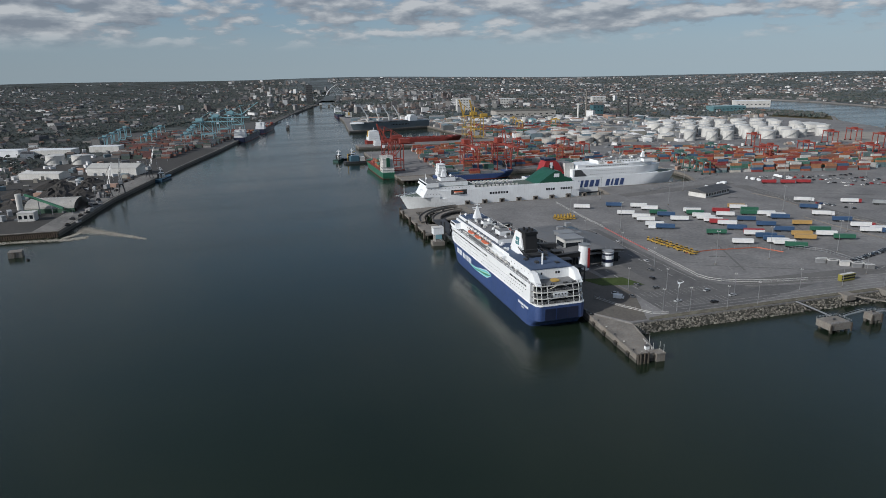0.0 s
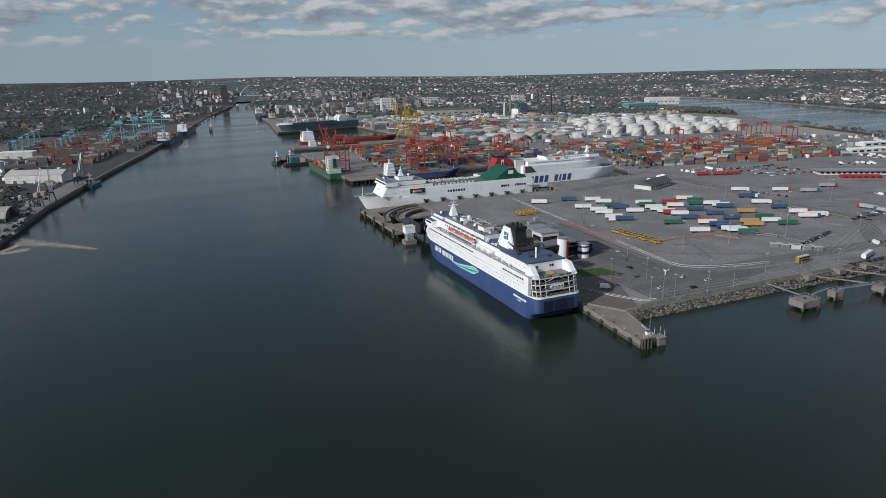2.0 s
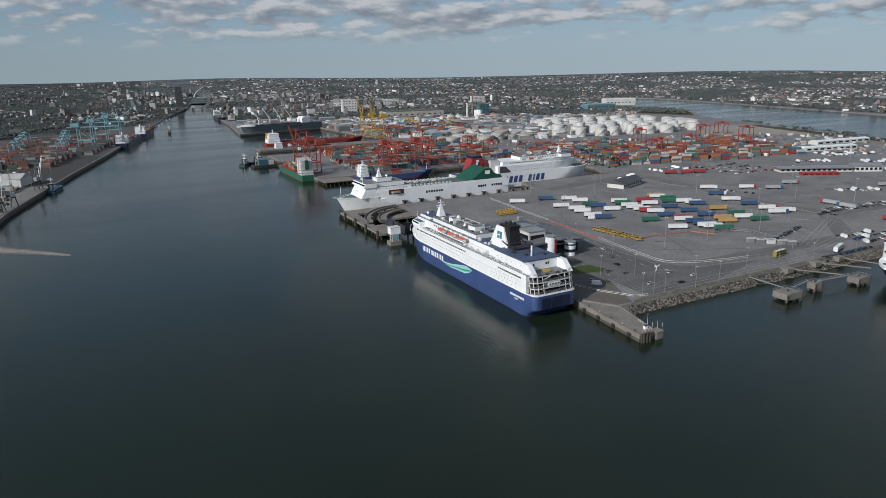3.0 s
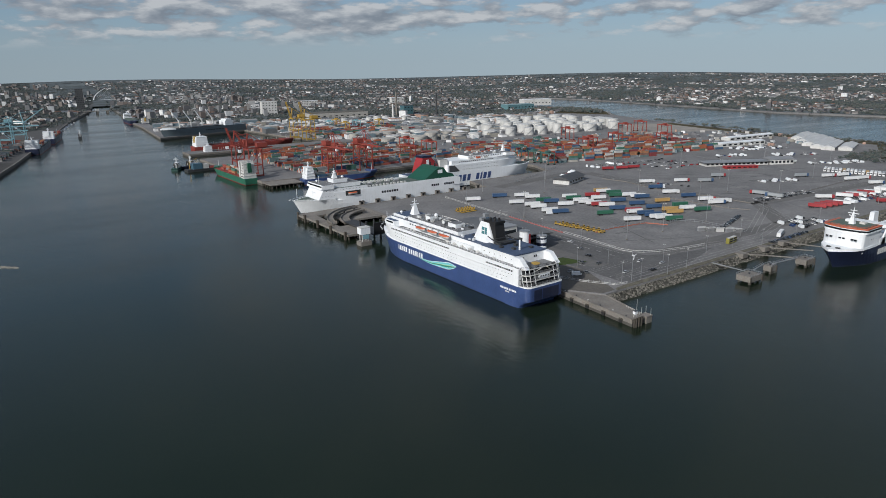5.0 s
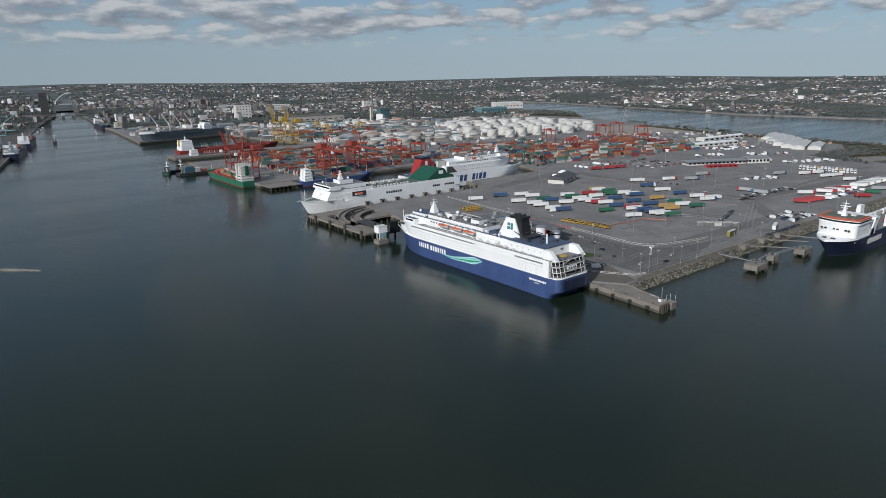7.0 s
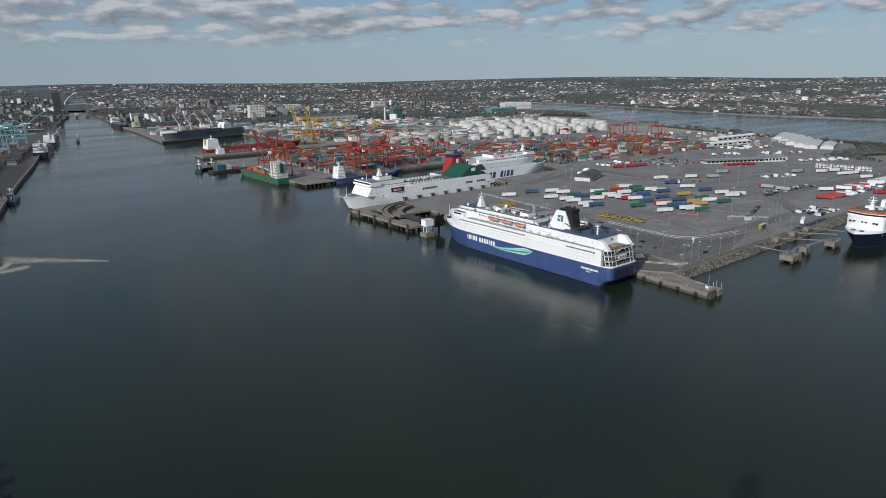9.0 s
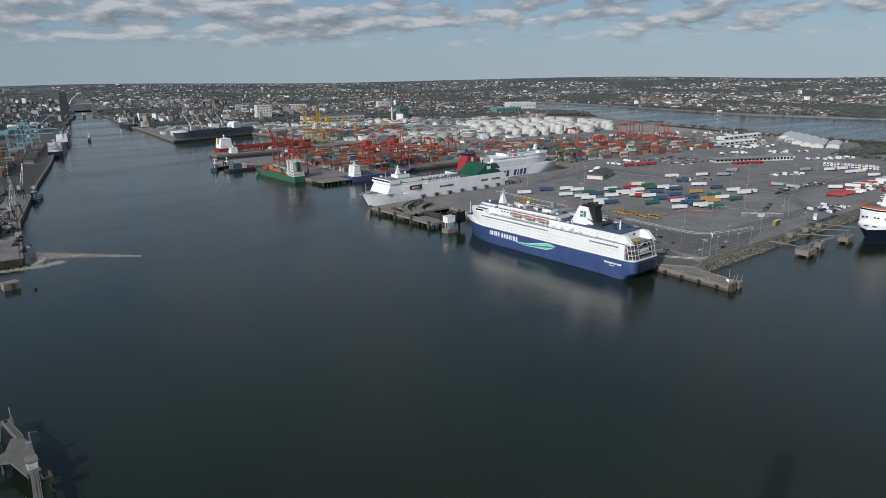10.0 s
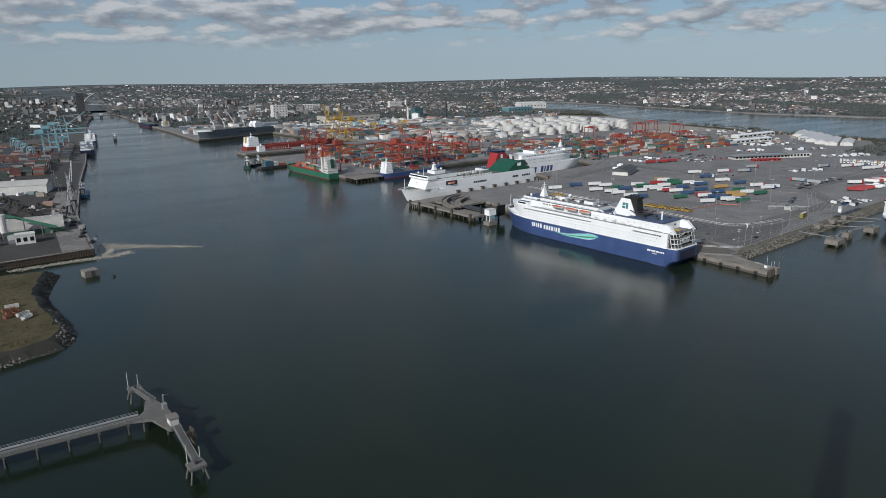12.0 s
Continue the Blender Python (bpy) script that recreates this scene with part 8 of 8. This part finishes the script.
# Cool wall tones of low contrast, with distance haze mixed into the palette.
HAZEWALLS = [(0.214, 0.214, 0.208), (0.142, 0.118, 0.106), (0.322, 0.328, 0.328), (0.118, 0.118, 0.124), (0.178, 0.154, 0.142), (0.620, 0.620, 0.620), (0.094, 0.096, 0.106), (0.238, 0.232, 0.226), (0.610, 0.620, 0.620), (0.166, 0.172, 0.178)]
CITYWALL = mat("hazed_city_walls", (0.3, 0.3, 0.3), 0.8, var=0.25, coarse=0.05, fine=0.4, pick=HAZEWALLS, island=True)
ROOFS = mat("city_roofs", (0.1, 0.1, 0.1), 0.75, var=0.25, coarse=0.05, fine=0.4, pick=[(0.07, 0.07, 0.075), (0.11, 0.09, 0.08), (0.09, 0.085, 0.085), (0.16, 0.15, 0.14), (0.05, 0.05, 0.055), (0.13, 0.075, 0.055), (0.24, 0.24, 0.24)], island=True)
PALE = mat("industrial_cladding", (0.4, 0.4, 0.4), 0.6, var=0.25, coarse=0.05, fine=0.4, pick=[(0.608, 0.621, 0.621), (0.296, 0.309, 0.322), (0.166, 0.166, 0.173), (0.452, 0.439, 0.413), (0.140, 0.192, 0.218), (0.348, 0.231, 0.179), (0.231, 0.231, 0.231), (0.660, 0.660, 0.660), (0.270, 0.257, 0.225), (0.114, 0.121, 0.127)], island=True)
# Crown greens shifted to blue-grey, so distance haze is part of the paint.
HAZELEAF = mat("hazed_tree_crowns", (0.035, 0.045, 0.02), 0.95, var=0.5, coarse=0.02, fine=0.4, pick=[(0.072, 0.089, 0.082), (0.086, 0.098, 0.090), (0.096, 0.098, 0.091), (0.062, 0.082, 0.077), (0.108, 0.109, 0.101)], island=True, spec=0.1)


def density(x, y):
    return noise.noise(Vector((x * 0.0023, y * 0.0023, 3.1))) + 0.5 * noise.noise(Vector((x * 0.009, y * 0.009, 8.3)))


def city(poly, seed, count, xr, yr, name, label, tall=None, green=0.5):
    rng = random.Random(seed)
    wall, roof, wood = Shape(), Shape(), Shape()
    k = 0
    tries = 0
    while k < count and tries < count * 6:
        tries += 1
        x, y = rng.uniform(*xr), rng.uniform(*yr)
        r = math.hypot(x + 120, y)
        if r > 4700 or rng.random() > min(1.0, 2200 / r) or not inside(x, y, poly):
            continue
        k += 1
        g = 4.5 + ground_rise(x, y)
        d = density(x, y)
        turn = 15 * round(6 * noise.noise(Vector((x * 0.0012, y * 0.0012, 1.0)))) + rng.choice((0, 90))
        if d < -0.12 or rng.random() < green:
            for _ in range(rng.randint(3, 7)):
                h = rng.uniform(2.6, 6)
                crown(wood, x + rng.uniform(-22, 22), y + rng.uniform(-22, 22), g, h, rng)
            continue
        big = rng.random() < 0.09
        w, dp = (rng.uniform(14, 36), rng.uniform(10, 20)) if big else (rng.uniform(6, 16), rng.uniform(5, 8))
        h = rng.uniform(4, 8) if big else rng.uniform(3, 5)
        if tall and rng.random() < tall(x, y):
            w, dp, h = rng.uniform(8, 22), rng.uniform(7, 13), rng.uniform(7, 19)
            big = True
        wall.box(x - w / 2, y - dp / 2, g - 2, x + w / 2, y + dp / 2, g + h, turn)
        if big:
            roof.box(x - w / 2 + 0.6, y - dp / 2 + 0.6, g + h, x + w / 2 - 0.6, y + dp / 2 - 0.6, g + h + 0.5, turn)
            if rng.random() < 0.5:
                wall.box(x - w * 0.2, y - dp * 0.2, g + h, x + w * 0.1, y + dp * 0.2, g + h + 2.5, turn)
        else:
            c, s = math.cos(radians(turn)), math.sin(radians(turn))
            loc = [(-w / 2 - 0.4, -dp / 2 - 0.4, 0), (w / 2 + 0.4, -dp / 2 - 0.4, 0), (w / 2 + 0.4, dp / 2 + 0.4, 0), (-w / 2 - 0.4, dp / 2 + 0.4, 0), (-w / 2 - 0.4, 0, 2.6), (w / 2 + 0.4, 0, 2.6)]
            roof.add([(x + c * a - s * b, y + s * a + c * b, g + h + z) for a, b, z in loc], [(3, 2, 1, 0), (0, 1, 5, 4), (2, 3, 4, 5), (0, 4, 3), (1, 2, 5)])
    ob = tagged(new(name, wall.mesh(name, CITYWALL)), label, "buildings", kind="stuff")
    part("roof", roof, ROOFS, ob)
    tagged(new("city_trees", wood.mesh("city_trees", HAZELEAF)), "dark bare and evergreen trees between the houses", "trees", kind="stuff")


BLOB = [(0, 0, 1), (0.86, 0.1, 0.45), (0.2, 0.9, 0.5), (-0.8, 0.45, 0.4), (-0.6, -0.75, 0.5), (0.45, -0.8, 0.42), (0.75, 0.55, -0.25), (-0.3, 0.85, -0.3), (-0.95, -0.1, -0.25), (-0.1, -0.9, -0.3), (0.8, -0.45, -0.2), (0, 0, -0.6)]
BLOBF = [(0, 1, 2), (0, 2, 3), (0, 3, 4), (0, 4, 5), (0, 5, 1), (1, 6, 2), (2, 6, 7), (2, 7, 3), (3, 7, 8), (3, 8, 4), (4, 8, 9), (4, 9, 5), (5, 9, 10), (5, 10, 1), (1, 10, 6)]


def crown(sh, x, y, g, h, rng):
    """A far tree: ragged clumps over the ground, more and smaller ones where it stands nearer."""
    far = math.hypot(x + 120, y - 40)
    n, k = (5, 0.62) if far < 1500 else (3, 0.85) if far < 2300 else (1, 1.5)
    for _ in range(n):
        r = h * rng.uniform(0.3, 0.52) * k
        ox, oy, oz = x + rng.uniform(-0.5, 0.5) * h, y + rng.uniform(-0.5, 0.5) * h, g + h * rng.uniform(0.3, 0.62) / max(1.0, k)
        sh.add([(ox + r * px * rng.uniform(0.7, 1.25), oy + r * py * rng.uniform(0.7, 1.25), oz + r * pz * rng.uniform(0.6, 1.2) / max(1.0, k)) for px, py, pz in BLOB], BLOBF)


def ground_rise(x, y):
    r = math.hypot(x + 120, y - 40)
    t = max(0.0, (r - 2700) / 2100)
    return 62 * t ** 1.7 * (0.80 + 0.25 * noise.noise(Vector((x * 0.0007, y * 0.0007, 5.0))))


def hills():
    for nm, a0, a1, start in (("hills", -15, 82.0, 2650), ("hills_west", 82.0, 86.0, 3420), ("hills_south", 86.0, 165, 2650)):
        rows = []
        for j in range(13):
            r = start + (4830 - start) * j / 12
            row = []
            for i in range(97):
                a = radians(a0 + (a1 - a0) * i / 96)
                x, y = -120 + r * math.cos(a), 40 + r * math.sin(a)
                row.append((x, y, 4.0 + 0.85 * min(1.0, j / 2) + ground_rise(x, y)))
            rows.append(list(reversed(row)))
        rows.append([(x * 1.01, y * 1.01, -10) for x, y, z in rows[-1]])
        setting(nm, Shape().grid(rows), SHADEDGROUND if nm == "hills_south" else HAZEGROUND, "low rising land on the horizon", "hills")


hills()
city(NORTH, 31, 24000, (200, 4600), (-1400, 4800), "city_blocks", "far houses and blocks of the city north of the river", lambda x, y: 0.3 if x < 800 and 1700 < y < 3000 else 0.008)
city(SOUTH, 32, 10500, (-2600, 380), (1000, 4800), "city_blocks", "far houses and blocks of the city south of the river", lambda x, y: 0.22 if x > -250 and y > 2000 else 0.01, 0.66)


def port_works():
    """Low sheds, plant and stores between the basins and the city."""
    rng = random.Random(41)
    wall, roof, mess = Shape(), Shape(), Shape()
    area = [(430, 1060), (640, 900), (900, 1180), (1150, 1290), (900, 1330), (600, 1480), (240, 1640), (190, 1450), (355, 1400), (380, 1150)]
    for k in range(1900):
        x, y = rng.uniform(190, 1180), rng.uniform(880, 1650)
        if not inside(x, y, area):
            continue
        big = rng.random() < 0.14
        w, d, h = (rng.uniform(20, 48), rng.uniform(12, 22), rng.uniform(5, 10)) if big else (rng.uniform(6, 22), rng.uniform(5, 12), rng.uniform(3, 8))
        t = -8 + rng.choice((0, 90)) + rng.uniform(-3, 3)
        wall.box(x - w / 2, y - d / 2, Q, x + w / 2, y + d / 2, Q + h, t)
        c, s = math.cos(radians(t)), math.sin(radians(t))
        loc = [(-w / 2, -d / 2, 0), (w / 2, -d / 2, 0), (w / 2, d / 2, 0), (-w / 2, d / 2, 0), (-w / 2, 0, d * 0.10), (w / 2, 0, d * 0.10)]
        roof.add([(x + c * a - s * b, y + s * a + c * b, Q + h + 0.05 + z) for a, b, z in loc], [(3, 2, 1, 0), (0, 1, 5, 4), (2, 3, 4, 5), (0, 4, 3), (1, 2, 5)])
    ob = tagged(new("port_sheds", wall.mesh("port_sheds", PALE)), "mixed pale sheds and plant of the port works", "sheds", kind="stuff")
    part("roof", roof, PALE, ob)
    area2 = [(480, 650), (860, 560), (985, 480), (1020, 660), (1040, 720), (860, 840), (700, 900), (430, 985), (430, 760)]
    for k in range(1500):
        x, y = rng.uniform(430, 1100), rng.uniform(470, 1000)
        if inside(x, y, area2) and rng.random() < 0.55:
            w, d, h = rng.uniform(2, 9), rng.uniform(2, 4), rng.uniform(1.5, 4)
            mess.box(x - w / 2, y - d / 2, Q, x + w / 2, y + d / 2, Q + h, rng.uniform(0, 180))
    for k in range(260):
        x, y = -150 - rng.uniform(0, 200), 600 + rng.uniform(0, 560)
        w, d, h = rng.uniform(2, 12), rng.uniform(2, 6), rng.uniform(1, 5)
        mess.box(x - w / 2 - 0.2 * (y - 600) * 0, y - d / 2, Q, x + w / 2, y + d / 2, Q + h, rng.uniform(0, 180))
    tagged(new("yard_stores", mess.mesh("yard_stores", PALE)), "parked plant, skips and stores scattered over the yards", "stores", kind="stuff")


port_works()


def landmark(name, x, y, w, d, h, turn, wall, roof, label, rows=5, cols=6):
    b = low_building(x, y, w, d, h, turn, wall, roof, label, 0, 0.2, 0, name)
    for j in range(rows):
        for i in range(cols):
            a = -w / 2 + w * (i + 0.5) / cols
            z = h * (j + 0.4) / rows
            part("window", Shape().box(a - w / cols * 0.2, -d / 2 - 0.15, z, a + w / cols * 0.2, -d / 2 + 0.05, z + min(2.0, h / rows * 0.4)), GLASSDARK, b)
    return b


landmark("tower_block", 190, 2470, 22, 20, 66, -8, mat("tower_dark", (0.06, 0.062, 0.065), 0.5, var=0.2), ROOFDARK, "dark riverside tower block", 10, 5)
landmark("flour_mill", 560, 1800, 40, 26, 34, -8, OFFWHITE, OFFWHITE, "tall white mill block above the port", 5, 5)
landmark("office_block", 780, 2030, 52, 18, 20, -8, OFFWHITE, WHITE, "white office block beyond the port", 4, 10)
landmark("office_block", 1080, 1990, 46, 18, 20, -8, OFFWHITE, WHITE, "white apartment block beyond the port", 4, 10)
landmark("warehouse", 1170, 1480, 90, 34, 13, -6, mat("teal_cladding", (0.10, 0.20, 0.22), 0.6, var=0.2), mat("teal_roof", (0.22, 0.34, 0.36), 0.6, var=0.2), "broad teal-roofed warehouse in the port", 1, 8)
landmark("warehouse", 640, 1560, 150, 60, 14, -6, TANKBEIGE, mat("dull_roof", (0.10, 0.095, 0.08), 0.85, var=0.3), "vast dull-roofed warehouse in the far port", 1, 10)
landmark("warehouse", 1330, 1580, 90, 40, 18, -20, OFFWHITE, WHITE, "long white warehouse near the estuary", 1, 8)
landmark("plant_block", 800, 1480, 26, 22, 26, -6, mat("plant_teal", (0.05, 0.12, 0.14), 0.6, var=0.2), ROOFDARK, "teal plant block among the tanks", 3, 3)
for x, y, h, m, lab in ((782, 1500, 60, CONCRETE, "tall slim concrete flue in the port works"), (850, 1420, 52, DARKSTEEL, "slim dark steel flue in the port works"), (700, 1380, 38, OFFWHITE, "white process column in the port works")):
    c = thing("flue", pose(x, y, Q), lab, "chimney")
    part("shaft", Shape().cyl(0, 0, 0, h, 2.6, 1.9, 14), m, c)
    part("rim", Shape().cyl(0, 0, h, h + 1.2, 2.2, n=14), DARKSTEEL, c)


def belts():
    """Belts of trees along the shores and the spit."""
    rng = random.Random(51)
    wood = Shape()
    for poly, n, hh in (([(1190, 1190), (1250, 1236), (1278, 1290), (1284, 1365), (1215, 1450), (1120, 1380)], 420, (5, 9)), ([(835, 402), (960, 340), (1018, 430), (1022, 640), (992, 640), (985, 470)], 200, (3, 6)), ([(775, 350), (795, 440), (915, 440), (905, 385), (830, 400)], 170, (3, 6)), ([(760, 270), (830, 330), (960, 300), (985, 260), (900, 262)], 120, (3, 6)), ([(-420, 880), (-290, 880), (-280, 1010), (-330, 1150), (-420, 1150)], 220, (3, 7)), ([(-330, 720), (-270, 720), (-275, 830), (-330, 850)], 90, (3, 6)), ([(-214, 640), (-204, 640), (-222, 780), (-232, 780)], 30, (2.5, 4))):
        xs, ys = [p[0] for p in poly], [p[1] for p in poly]
        k = 0
        while k < n:
            x, y = rng.uniform(min(xs), max(xs)), rng.uniform(min(ys), max(ys))
            if inside(x, y, poly):
                crown(wood, x, y, Q, rng.uniform(*hh), rng)
                k += 1
    for (x0, y0), (x1, y1), n in (((1548, 930), (1590, 610), 50), ((1590, 610), (1690, 205), 60), ((1650, 1410), (1548, 930), 60), ((1024, 660), (1100, 960), 50), ((-560, 1500), (-220, 1500), 200), ((-240, 1560), (-90, 1860), 160)):
        for _ in range(n):
            t = rng.random()
            crown(wood, x0 + (x1 - x0) * t + rng.uniform(2, 16), y0 + (y1 - y0) * t + rng.uniform(-16, 16), Q, rng.uniform(4, 9), rng)
    tagged(new("shore_trees", wood.mesh("shore_trees", HAZELEAF)), "belts of dark trees along the shores", "trees", kind="stuff")


belts()


def marina():
    sh = Shape()
    rng = random.Random(61)
    for k in range(46):
        x, y = 45 + 1.05 * k + rng.uniform(-3, 14), 1690 + 5.5 * k + rng.uniform(-8, 8)
        l = rng.uniform(5, 10)
        sh.box(x - l / 2, y - 1.4, -0.2, x + l / 2, y + 1.4, 1.0, rng.uniform(60, 90), 1.1).box(x - l * 0.2, y - 1, 1.0, x + l * 0.15, y + 1, 2.2, 75)
    tagged(new("moored_yachts", sh.mesh("moored_yachts", WHITE)), "small white yachts moored off the south bank", "boats", kind="stuff")


marina()
